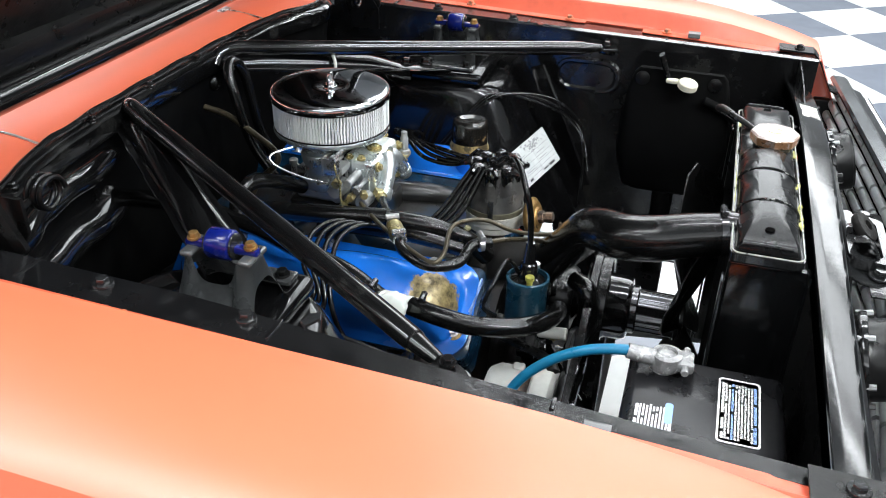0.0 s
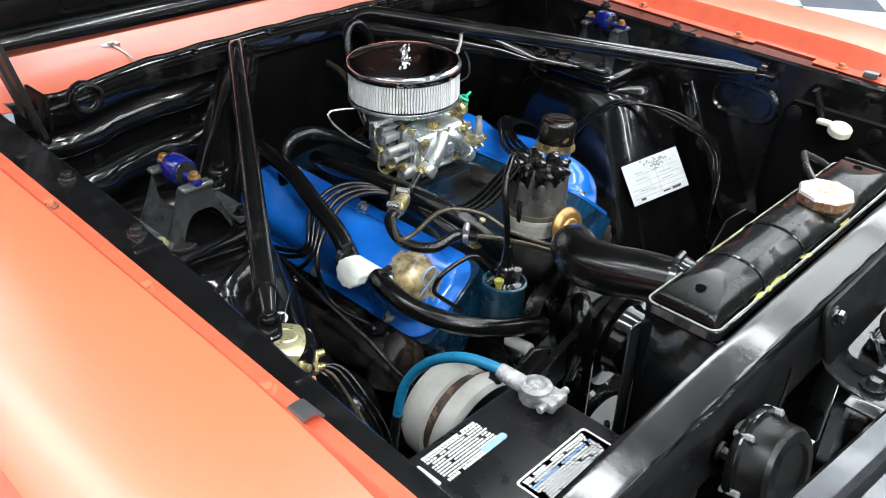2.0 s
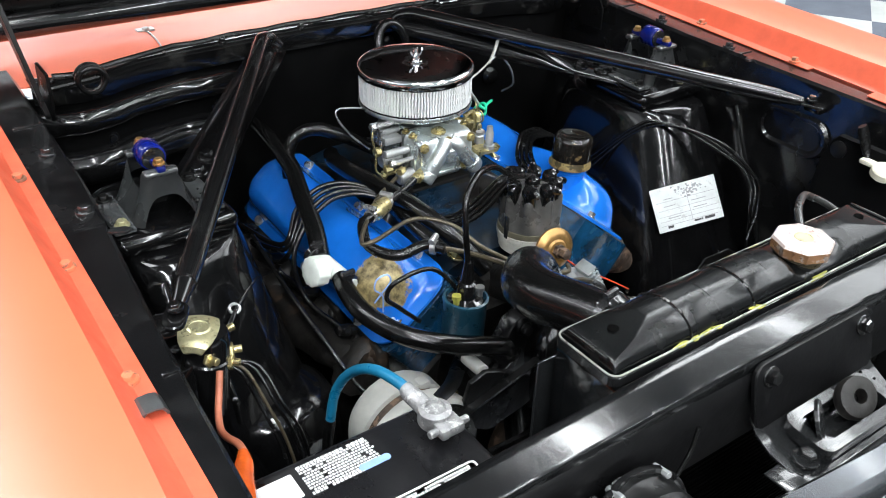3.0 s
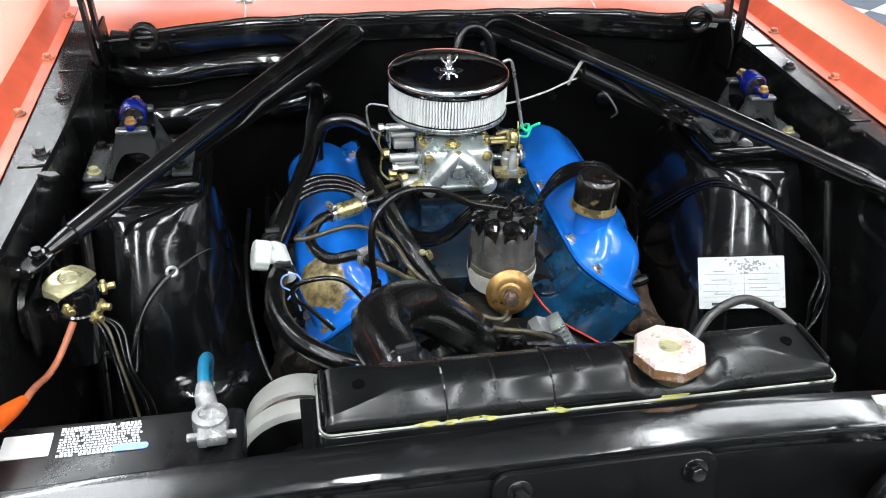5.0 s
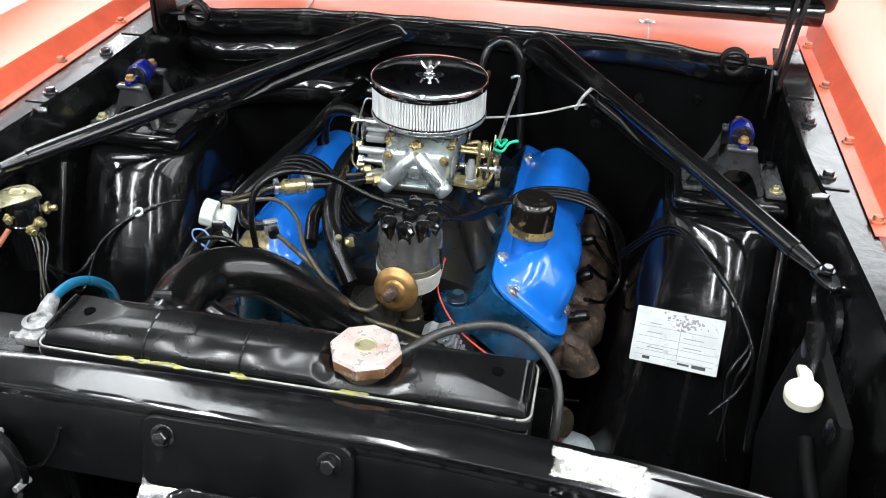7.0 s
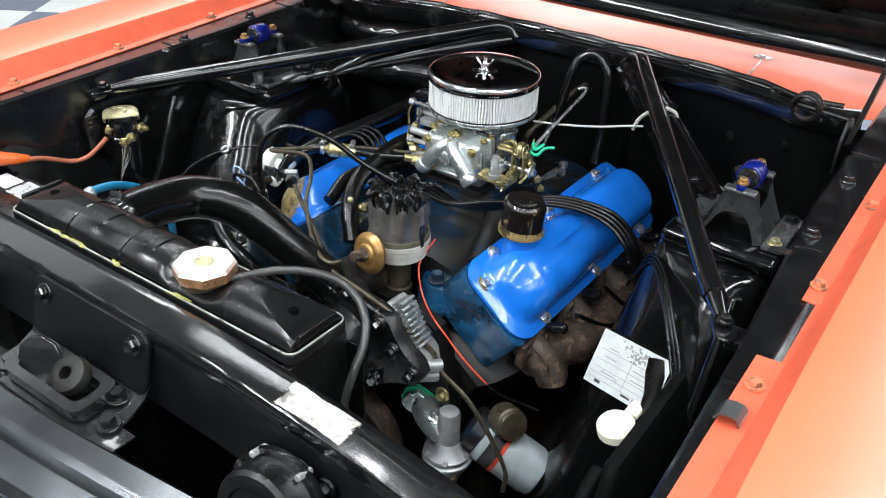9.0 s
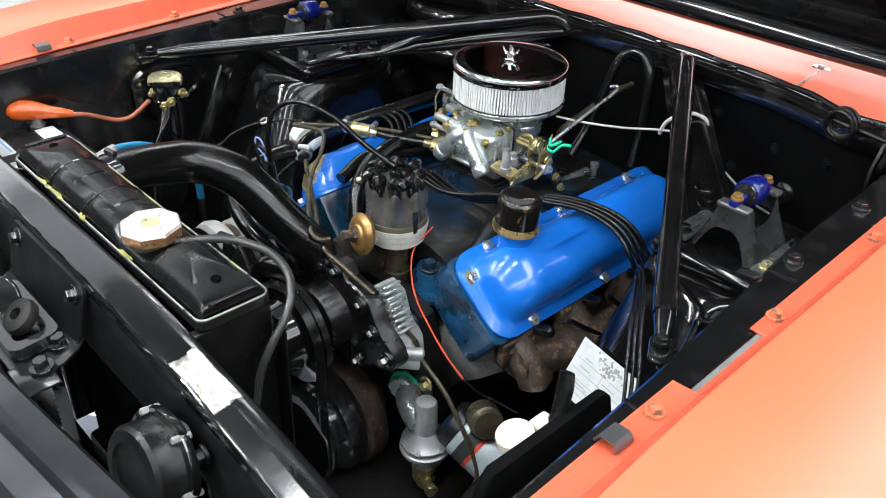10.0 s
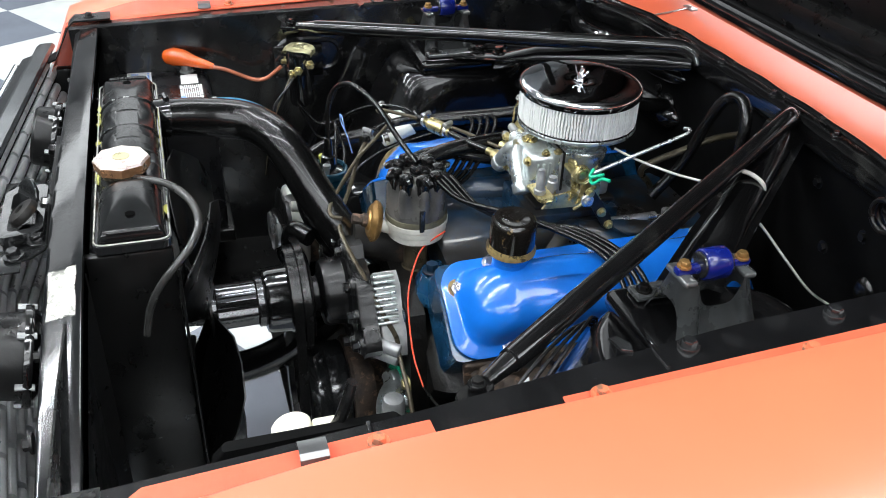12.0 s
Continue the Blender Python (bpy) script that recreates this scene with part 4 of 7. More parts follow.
def engine():
    ob = thing("engine_block", (0, 0.68, 0.35), "oily blue and black V8 engine block with rusty manifolds", "engine")
    bm = bm_new()
    prof = [(-0.12, 0.36), (0.12, 0.36), (0.15, 0.46), (0.25, 0.60), (0.17, 0.665), (0.10, 0.655), (-0.10, 0.655), (-0.17, 0.665), (-0.25, 0.60), (-0.15, 0.46)]
    loft(bm, [[(x * k, y, 0.5 + (z - 0.5) * k) for x, z in prof] for y, k in ((0.475, 0.70), (0.49, 0.78), (0.52, 0.84), (0.56, 0.97), (0.60, 1), (0.95, 1), (0.96, 0.97))])
    part("block", bm, OILY, ob)
    for s in (-1, 1):
        m = head_frame(s)
        bm = bm_new()
        loft(bm, [[m @ Vector((x, y, z)) for x, y in rounded(HALF + 0.004, 0.066, 0.012, 3)] for z in (-0.075, -0.002)])
        part("cylinder_head", bm, HEADBLUE, ob, "oily blue cylinder head")
        # exhaust manifold: a log with runners
        bm = bm_new()
        yc = m.translation.y
        sweep(bm, [(s * 0.240, yc - 0.200, 0.618), (s * 0.256, yc - 0.10, 0.610), (s * 0.262, yc, 0.602), (s * 0.266, yc + 0.12, 0.588), (s * 0.262, yc + 0.20, 0.53), (s * 0.26, yc + 0.22, 0.42)], [0.024, 0.030, 0.029, 0.031, 0.030, 0.030], 20, 10)
        for dy in (-0.18, -0.07, 0.05, 0.17):
            sweep(bm, [(s * 0.205, yc + dy, 0.636), (s * 0.232, yc + dy, 0.630), (s * 0.252, yc + dy, 0.612), (s * 0.262, yc + dy, 0.59)], [0.022, 0.023, 0.025, 0.026], 14, 6)
            block(bm, (s * 0.226, yc + dy, 0.634), (0.018, 0.066, 0.044), 0.006, seg=3)
            for e in (-0.022, 0.022):
                hexbolt(bm, (s * 0.231, yc + dy + e, 0.640), (s, 0, 0.6), 0.006, 0.006)
        for v in bm.verts:
            v.co += noise.noise_vector(v.co * 38) * 0.0065 + noise.noise_vector(v.co * 120) * 0.0028
        # The driver side takes the rusty material, the passenger side a near-black one.
        part("exhaust_manifold", bm, RUST if s > 0 else GREASE, ob, "rusty brown exhaust manifold" if s > 0 else "near-black exhaust manifold", angle=60)
        for k in range(4):
            bm = bm_new()
            y = yc - 0.155 + k * 0.105
            lathe(bm, (s * 0.235, y, 0.655), (s, 0, 0.35), [(0.008, 0), (0.008, 0.010), (0.0095, 0.011), (0.008, 0.026), (0.005, 0.029)], 10)
            part("plug_boot", bm, RUBBER, ob)
    bm = bm_new()
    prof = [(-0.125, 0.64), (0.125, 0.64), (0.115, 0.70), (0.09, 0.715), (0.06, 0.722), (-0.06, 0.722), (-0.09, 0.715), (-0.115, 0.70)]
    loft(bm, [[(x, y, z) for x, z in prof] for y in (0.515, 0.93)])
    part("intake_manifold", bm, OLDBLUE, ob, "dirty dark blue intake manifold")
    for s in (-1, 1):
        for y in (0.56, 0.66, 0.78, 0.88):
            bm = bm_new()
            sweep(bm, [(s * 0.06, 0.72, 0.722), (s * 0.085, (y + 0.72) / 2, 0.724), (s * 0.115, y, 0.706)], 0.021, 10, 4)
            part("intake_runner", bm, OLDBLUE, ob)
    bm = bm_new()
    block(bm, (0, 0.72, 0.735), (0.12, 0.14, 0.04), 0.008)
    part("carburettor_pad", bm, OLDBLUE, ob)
    for s in (-1, 1):
        for y in (0.535, 0.64, 0.76, 0.86):
            bm = bm_new()
            hexbolt(bm, (s * 0.112, y, 0.708), (s * 0.5, 0, 1), 0.007, 0.007)
            part("bolt", bm, OLDBLUE, ob)
    # front cover
    bm = bm_new()
    out = [(-0.13, 0.40), (0.13, 0.40), (0.15, 0.50), (0.135, 0.60), (0.115, 0.655), (0.08, 0.675), (-0.08, 0.675), (-0.115, 0.655), (-0.135, 0.60), (-0.15, 0.50)]
    loft(bm, [[(x, y, z) for x, z in out] for y in (0.478, 0.452)])
    part("timing_cover", bm, OILY, ob, "grimy black timing cover")
    for x, z in ((0.10, 0.645), (0.115, 0.60), (0.132, 0.55), (0.12, 0.48), (-0.10, 0.645), (-0.132, 0.55)):
        bm = bm_new()
        hexbolt(bm, (x, 0.4505, z), (0, -1, 0), 0.0075, 0.008)
        part("bolt", bm, OLDBLUE if z > 0.56 else BRASS, ob)
    # thermostat housing and water outlet
    bm = bm_new()
    sweep(bm, [(-0.02, 0.50, 0.66), (-0.02, 0.47, 0.69), (-0.018, 0.425, 0.705), (-0.016, 0.40, 0.715)], [0.035, 0.032, 0.028, 0.023], 14, 5)
    block(bm, (-0.02, 0.495, 0.672), (0.085, 0.03, 0.06), 0.01)
    part("water_outlet", bm, GREASE, ob)
    bm = bm_new()
    lathe(bm, (0.085, 0.508, 0.66), (0, 0, 1), [(0.035, 0), (0.035, 0.03), (0.028, 0.042), (0.012, 0.046)], 18)
    part("intake_boss", bm, HEADBLUE, ob, "blue painted casting boss")
    bm = bm_new()
    hexbolt(bm, (0.085, 0.495, 0.706), (0, 0, 1), 0.009, 0.010)
    part("bolt", bm, OLDBLUE, ob)
    return ob


engine()


def valve_cover(s):
    m = head_frame(s)
    ob = thing("valve_cover", m.translation, "glossy bright blue pressed steel valve cover" if s > 0 else "bright blue valve cover with a worn bare patch", "valve cover", "valve covers")
    bm = bm_new()
    rings = []
    for z, hx, hy, r in ((0.0, HALF, 0.067, 0.034), (0.004, HALF, 0.067, 0.034), (0.0055, HALF - 0.003, 0.064, 0.034), (0.006, HALF - 0.013, 0.0555, 0.034), (0.009, HALF - 0.017, 0.0525, 0.036), (0.020, HALF - 0.021, 0.0505, 0.038),
                         (0.034, HALF - 0.027, 0.0475, 0.038), (0.046, HALF - 0.034, 0.0435, 0.036), (0.055, HALF - 0.042, 0.038, 0.032), (0.061, HALF - 0.052, 0.031, 0.026), (0.0645, HALF - 0.064, 0.022, 0.018), (0.066, HALF - 0.08, 0.010, 0.009)):
        ring = []
        line = rounded(hx, hy, r, 8)
        dense = []
        for (xa, ya), (xb, yb) in zip(line, line[1:] + line[:1]):
            n = 32 if abs(xb - xa) > 0.1 else 1
            dense += [(xa + (xb - xa) * q / n, ya + (yb - ya) * q / n) for q in range(n)]
        for x, y in dense:
            fr = x if s > 0 else -x
            out = y if s < 0 else -y
            # a saddle where the leads cross, a shallow waist behind the front lobe
            saddle = math.exp(-((fr - 0.004) / 0.040) ** 2)
            waist = math.exp(-((fr - 0.128) / 0.020) ** 2)
            k = min(1.0, max(0.0, (z - 0.008) / 0.03))
            zz = z - (z - 0.008) * 0.17 * saddle * k - 0.004 * waist * k * max(0.0, min(1.0, 0.3 - out / 0.04))
            y *= 1 - 0.06 * saddle * k
            if z > 0.03:
                zz -= (z - 0.03) * (0.30 if s > 0 else 0.06) * max(0.0, min(1.0, (fr - 0.09) / 0.11))
            ring.append(m @ Vector((x, y, zz)))
        rings.append(ring)
    loft(bm, rings)
    part("cover", bm, BLUE if s > 0 else WORNBLUE, ob, angle=50)
    for dx in (-0.16, 0.0, 0.155):
        for side in (-1, 1):
            bm = bm_new()
            hexbolt(bm, m @ Vector((dx if s > 0 else -dx, side * 0.0585, 0.0055)), m.to_3x3() @ Vector((0, 0, 1)), 0.0062, 0.006, 1.5)
            part("bolt", bm, STEEL, ob, "bare steel bolt")
    bm = bm_new()
    f = 1 if s > 0 else -1
    lathe(bm, m @ Vector((f * 0.205, -f * 0.030, 0.0056)), m.to_3x3() @ Vector((0, 0, 1)), [(0.013, 0), (0.013, 0.0006), (0.008, 0.0009)], 14)
    part("worn_ring", bm, BURNT, ob, "rusty worn ring round a bolt")
    bm = bm_new()
    hexbolt(bm, m @ Vector((f * 0.205, -f * 0.030, 0.0062)), m.to_3x3() @ Vector((0, 0, 1)), 0.0062, 0.006, 1.4)
    part("bolt", bm, STEEL, ob, "bare steel bolt")
    return ob


valve_cover(1)
valve_cover(-1)


def oil_cap():
    at = Vector((0.168, 0.573, 0.770))
    ob = thing("oil_filler_cap", at, "chipped black oil filler cap on a blue neck", "oil cap")
    ax = (0.06, 0, 1)
    bm = bm_new()
    lathe(bm, at - Vector((0, 0, 0.03)), ax, [(0.024, 0), (0.024, 0.03), (0.026, 0.032), (0.026, 0.037), (0.023, 0.040)], 24)
    part("neck", bm, BLUE, ob, "blue painted neck")
    bm = bm_new()
    lathe(bm, at + Vector((0.0005, 0, 0.010)), ax, [(0.0305, 0.0), (0.0318, 0.0015), (0.0318, 0.005), (0.0298, 0.007), (0.0298, 0.040), (0.0285, 0.046), (0.025, 0.0495), (0.018, 0.0495), (0.014, 0.048), (0.004, 0.048)], 32)
    part("cap", bm, OILCAP, ob)
    bm = bm_new()
    lathe(bm, at + Vector((0.0002, 0, 0.0095)), ax, [(0.0300, 0.0), (0.0322, 0.0015), (0.0322, 0.0055), (0.0302, 0.0085), (0.0300, 0.012), (0.0296, 0.013)], 32)
    part("rim", bm, BURNT, ob, "bare brown worn bottom rim")
    return ob


oil_cap()


def air_cleaner():
    c = Vector((-0.008, 0.736, 0.868))
    ob = thing("air_cleaner", c, "round chrome air cleaner with white pleated filter", "air cleaner")
    bm = bm_new()
    lathe(bm, c - Vector((0, 0, 0.018)), (0, 0, 1), [(0.045, -0.004), (0.050, 0.0), (0.055, 0.004), (0.074, 0.008), (0.084, 0.013), (0.0855, 0.016), (0.0855, 0.019), (0.084, 0.021), (0.078, 0.021)], 64)
    part("base_pan", bm, ALU, ob, "silver steel base pan")
    bm = bm_new()
    n, z0, z1 = 122, 0.003, 0.046
    rings = []
    for q in range(11):
        z = z0 + (z1 - z0) * q / 10
        r = []
        for i in range(n * 3):
            a = 2 * math.pi * (i // 3 + (0.0, 0.56, 0.78)[i % 3]) / n
            rad = (0.0840, 0.0838, 0.0745)[i % 3] + 0.0005 * math.sin(i * 1.7)
            a += 0.006 * math.sin((i // 3) * 0.9 + z * 120) + 0.011 * (q % 2)
            r.append(c + Vector((rad * math.cos(a), rad * math.sin(a), z)))
        rings.append(r)
    loft(bm, rings)
    part("pleated_filter", bm, PAPER, ob, "white pleated paper filter ring", angle=10)
    for z in (0.002, 0.045):
        bm = bm_new()
        lathe(bm, c + Vector((0, 0, z)), (0, 0, 1), [(0.080, -0.0025), (0.0845, -0.002), (0.0848, 0.0), (0.0845, 0.002), (0.080, 0.0025)], 64)
        part("filter_rim", bm, RUBBER, ob, "black rubber filter rim")
    bm = bm_new()
    lathe(bm, c + Vector((0, 0, 0.046)), (0, 0, 1), [(0.083, -0.001), (0.0868, -0.0005), (0.0872, 0.003), (0.0866, 0.0085), (0.0845, 0.0115), (0.080, 0.0128), (0.060, 0.0136), (0.030, 0.0141), (0.014, 0.0142), (0.012, 0.0134), (0.002, 0.0134)], 72)
    part("lid", bm, CHROME, ob, "polished chrome lid", angle=60)
    bm = bm_new()
    t = c + Vector((0, 0, 0.060))
    lathe(bm, t, (0, 0, 1), [(0.010, 0), (0.010, 0.0015), (0.006, 0.002), (0.0055, 0.009), (0.004, 0.011), (0.0032, 0.019), (0.002, 0.020)], 16)
    for a in (0.25, 0.25 + math.pi):
        d = Vector((math.cos(a), math.sin(a), 0))
        sweep(bm, [t + Vector((0, 0, 0.005)) + d * 0.003, t + d * 0.009 + Vector((0, 0, 0.010)), t + d * 0.0135 + Vector((0, 0, 0.017))], [0.0035, 0.004, 0.0028], 8, 4, 0.002)
    part("wing_nut", bm, CHROME, ob, "chrome wing nut")
    return ob


air_cleaner()


def carburettor():
    ob = thing("carburettor", (-0.008, 0.715, 0.755), "silver cast carburettor with yellow zinc linkage", "carburettor")
    x0 = -0.008
    bm = bm_new()
    block(bm, (x0, 0.725, 0.757), (0.104, 0.128, 0.008), 0.003)
    part("base_gasket", bm, GREASE, ob)
    bm = bm_new()
    block(bm, (x0, 0.726, 0.772), (0.088, 0.110, 0.022), 0.006, seg=3)
    cyl(bm, (x0 - 0.052, 0.712, 0.774), (x0 + 0.056, 0.712, 0.774), 0.009, seg=14)
    part("throttle_body", bm, DARKALU, ob, "dull grey throttle body")
    for dx in (-0.025, 0.025):
        bm = bm_new()
        lathe(bm, (x0 + dx, 0.740, 0.782), (0, 0, 1), [(0.030, 0), (0.0315, 0.004), (0.0315, 0.014), (0.029, 0.018), (0.029, 0.034), (0.032, 0.040), (0.034, 0.052), (0.032, 0.056)], 28)
        part("barrel", bm, ALU, ob)
    bm = bm_new()
    block(bm, (x0, 0.716, 0.812), (0.076, 0.034, 0.050), 0.005, seg=3)
    block(bm, (x0 + 0.030, 0.706, 0.832), (0.040, 0.020, 0.020), 0.004, seg=3)
    block(bm, (x0 - 0.032, 0.708, 0.798), (0.034, 0.018, 0.018), 0.004, seg=3)
    part("main_body", bm, ALU, ob)
    bm = bm_new()
    block(bm, (x0, 0.6985, 0.812), (0.102, 0.004, 0.060), 0.001)
    part("gasket", bm, GREASE, ob, "dark gasket edge")
    bm = bm_new()
    block(bm, (x0, 0.694, 0.812), (0.104, 0.005, 0.062), 0.002)
    part("metering_plate", bm, DARKALU, ob)
    # float bowl, tapered to the front
    bm = bm_new()
    loft(bm, [[(x0 + x, y, 0.812 + z) for x, z in rounded(hx, hz, 0.009, 5)] for y, hx, hz in ((0.692, 0.051, 0.0295), (0.690, 0.0525, 0.031), (0.684, 0.0525, 0.031), (0.682, 0.050, 0.029), (0.662, 0.049, 0.028), (0.653, 0.047, 0.0265), (0.648, 0.042, 0.022))])
    block(bm, (x0, 0.6525, 0.7845), (0.088, 0.014, 0.006), 0.002)
    block(bm, (x0, 0.643, 0.812), (0.019, 0.014, 0.021), 0.003, seg=3)
    part("float_bowl", bm, ALU, ob, angle=50)
    for sx in (-1, 1):
        bm = bm_new()
        sweep(bm, [(x0 + sx * 0.004, 0.650, 0.833), (x0 + sx * 0.012, 0.644, 0.825), (x0 + sx * 0.026, 0.641, 0.808), (x0 + sx * 0.040, 0.641, 0.791)], [0.0105, 0.0115, 0.0118, 0.0112], 16, 5)
        cyl(bm, (x0 + sx * 0.036, 0.641, 0.796), (x0 + sx * 0.047, 0.641, 0.783), 0.0132, seg=18)
        part("fuel_passage", bm, ALU, ob, angle=50)
        for k in range(3):
            bm = bm_new()
            block(bm, (x0 + sx * 0.0505, 0.660 + 0.009 * k, 0.808), (0.004, 0.0035, 0.040), 0.0012)
            part("casting_rib", bm, ALU, ob)
    for dx, y, dz, r in ((-0.041, 0.6485, 0.018, 0.0048), (0.041, 0.6485, 0.018, 0.0048), (-0.030, 0.6465, -0.024, 0.0046), (0.030, 0.6465, -0.024, 0.0046), (0.0, 0.648, 0.021, 0.0046)):
        bm = bm_new()
        hexbolt(bm, (x0 + dx, y, 0.812 + dz), (0, -1, 0.12), r, 0.005, 1.5)
        part("screw", bm, BRASS, ob, "yellow zinc screw")
    bm = bm_new()
    hexbolt(bm, (x0 - 0.004, 0.668, 0.8415), (0, 0, 1), 0.0075, 0.004, 1.5)
    part("sight_plug", bm, BRASS, ob, "round brass plug")
    bm = bm_new()
    lathe(bm, (x0, 0.737, 0.0), (0, 0, 1), [(0.036, 0.828), (0.040, 0.832), (0.041, 0.837), (0.046, 0.843), (0.054, 0.849), (0.056, 0.853)], 40)
    part("air_horn", bm, ALU, ob)
    for dx, y in ((-0.046, 0.690), (0.046, 0.690), (-0.046, 0.672), (0.046, 0.672)):
        bm = bm_new()
        hexbolt(bm, (x0 + dx, y, 0.8415), (0, 0, 1), 0.0040, 0.004, 1.6)
        part("screw", bm, BRASS, ob, "yellow zinc screw")
    # coiled choke cam and accelerator pump on the driver side
    bm = bm_new()
    lathe(bm, (0.048, 0.706, 0.829), (1, 0, 0), [(0.004, 0), (0.004, 0.030), (0.0120, 0.031), (0.0130, 0.033), (0.0130, 0.037), (0.0105, 0.039), (0.0095, 0.0375), (0.0065, 0.0375), (0.0055, 0.041), (0.001, 0.0415)], 26)
    part("cam_disc", bm, BRASS, ob, "round brass cam disc")
    bm = bm_new()
    sweep(bm, [(0.081 + 0.0004 * k, 0.706 + 0.0105 * math.cos(k * 0.55), 0.829 + 0.0105 * math.sin(k * 0.55)) for k in range(36)] + [(0.096, 0.722, 0.846)], 0.0012, 6, 2)
    part("cam_spring", bm, BRASS, ob, "coiled brass spring wire")
    bm = bm_new()
    slab(bm, basis((0.060, 0.655, 0.797), (0.1, -0.15, 1), (1, 0.1, 0)), [(-0.014, -0.010), (0.022, -0.012), (0.034, -0.006), (0.036, 0.004), (0.024, 0.010), (-0.012, 0.012)], 0.005, 0.001)
    slab(bm, basis((0.082, 0.665, 0.790), (1, 0.1, 0), (0, 1, 0)), [(-0.014, -0.008), (0.040, -0.014), (0.050, 0.0), (0.034, 0.012), (0.004, 0.010)], 0.0035, 0.0008)
    part("pump_lever", bm, BRASS, ob, "yellow zinc accelerator pump lever")
    bm = bm_new()
    lathe(bm, (0.072, 0.652, 0.800), (0, 0, 1), [(0.0085, 0), (0.0085, 0.006), (0.0062, 0.007), (0.0062, 0.026), (0.0050, 0.028), (0.0046, 0.036), (0.002, 0.037)], 16)
    part("pump_plunger", bm, DARKALU, ob, "small grey pump plunger")
    bm = bm_new()
    slab(bm, basis((0.094, 0.735, 0.775), (1, 0, 0), (0, 0.55, -0.83)), [(-0.040, -0.007), (0.030, -0.008), (0.042, -0.003), (0.042, 0.004), (0.020, 0.010), (-0.036, 0.008)], 0.003, 0.0008)
    part("bellcrank", bm, OILY, ob, "oily black bellcrank")
    for p in ((0.097, 0.716, 0.806), (0.098, 0.738, 0.772), (0.097, 0.752, 0.750)):
        bm = bm_new()
        hexbolt(bm, p, (1, 0, 0), 0.0050, 0.005, 1.4)
        part("pivot_nut", bm, BRASS, ob, "yellow zinc pivot nut")
    # choke and idle side
    bm = bm_new()
    cyl(bm, (-0.06, 0.675, 0.822), (-0.100, 0.675, 0.822), 0.006, seg=12)
    cyl(bm, (-0.06, 0.700, 0.845), (-0.095, 0.700, 0.845), 0.004, seg=10)
    cyl(bm, (-0.06, 0.700, 0.800), (-0.092, 0.700, 0.800), 0.014, 0.011, seg=16)
    cyl(bm, (-0.06, 0.662, 0.786), (-0.085, 0.662, 0.786), 0.012, 0.010, seg=14)
    block(bm, (-0.078, 0.70, 0.835), (0.03, 0.03, 0.012), 0.003)
    part("choke_housing", bm, DARKALU, ob, "grey cast choke housing")
    bm = bm_new()
    block(bm, (-0.083, 0.712, 0.843), (0.034, 0.004, 0.028), 0.001)
    block(bm, (-0.098, 0.70, 0.843), (0.003, 0.028, 0.026), 0.001)
    part("choke_bracket", bm, STEEL, ob, "thin steel choke bracket")
    for y, z, x in ((0.690, 0.862, -0.112), (0.664, 0.812, -0.096), (0.684, 0.786, -0.098)):
        bm = bm_new()
        cyl(bm, (-0.055, y, z), (x, y, z), 0.0035, seg=8)
        cyl(bm, (x + 0.006, y, z), (x - 0.002, y, z), 0.006, seg=6)
        part("adjuster_screw", bm, BRASS if z < 0.8 else STEEL, ob)
    bm = bm_new()
    sweep(bm, [(-0.108, 0.690, 0.862), (-0.114, 0.685, 0.845), (-0.110, 0.682, 0.826), (-0.112, 0.680, 0.80), (-0.102, 0.676, 0.788)], 0.0016, 6, 4)
    part("link_rod", bm, BRASS, ob, "thin yellow zinc link rod")
    for y, z in ((0.700, 0.826), (0.730, 0.812), (0.735, 0.785)):
        bm = bm_new()
        cyl(bm, (0.048, y, z), (0.082, y, z), 0.004, seg=8)
        cyl(bm, (0.078, y, z), (0.086, y, z), 0.0075, seg=6)
        part("pivot_screw", bm, BRASS, ob, "yellow zinc pivot screw")
    bm = bm_new()
    sweep(bm, [(0.086, 0.730, 0.812), (0.094, 0.722, 0.806), (0.096, 0.708, 0.790), (0.090, 0.698, 0.778)], 0.0024, 6, 4)
    part("link_rod", bm, BRASS, ob, "thin yellow zinc link rod")
    bm = bm_new()
    sweep(bm, [(-0.070, 0.745, 0.862), (-0.100, 0.772, 0.860), (-0.117, 0.783, 0.856), (-0.121, 0.772, 0.845), (-0.118, 0.735, 0.832), (-0.110, 0.700, 0.824)], 0.0016, 6, 5)
    part("choke_rod", bm, STEEL, ob, "bent bright steel rod")
    for p, q, r in (((-0.098, 0.69, 0.822), (-0.108, 0.69, 0.822), 0.007), ((-0.09, 0.672, 0.80), (-0.102, 0.672, 0.80), 0.006), ((-0.078, 0.66, 0.80), (-0.088, 0.655, 0.80), 0.006)):
        bm = bm_new()
        cyl(bm, p, q, r, seg=6)
        part("brass_nut", bm, BRASS, ob, "yellow brass nut")
    # throttle linkage
    bm = bm_new()
    m2 = basis((0.072, 0.705, 0.795), (1, 0, 0), (0, 1, 0))
    slab(bm, m2, [(-0.03, -0.016), (0.012, -0.022), (0.024, -0.006), (0.016, 0.012), (0.004, 0.026), (-0.008, 0.024), (-0.006, 0.004), (-0.028, -0.004)], 0.003, 0.0006)
    part("throttle_lever", bm, BRASS, ob, "yellow zinc throttle lever")
    bm = bm_new()
    slab(bm, basis((0.088, 0.715, 0.800), (1, 0, 0), (0, 1, 0.4)), [(-0.02, -0.008), (0.016, -0.012), (0.022, 0.004), (0.008, 0.022), (-0.004, 0.020), (-0.008, 0.006)], 0.003, 0.0006)
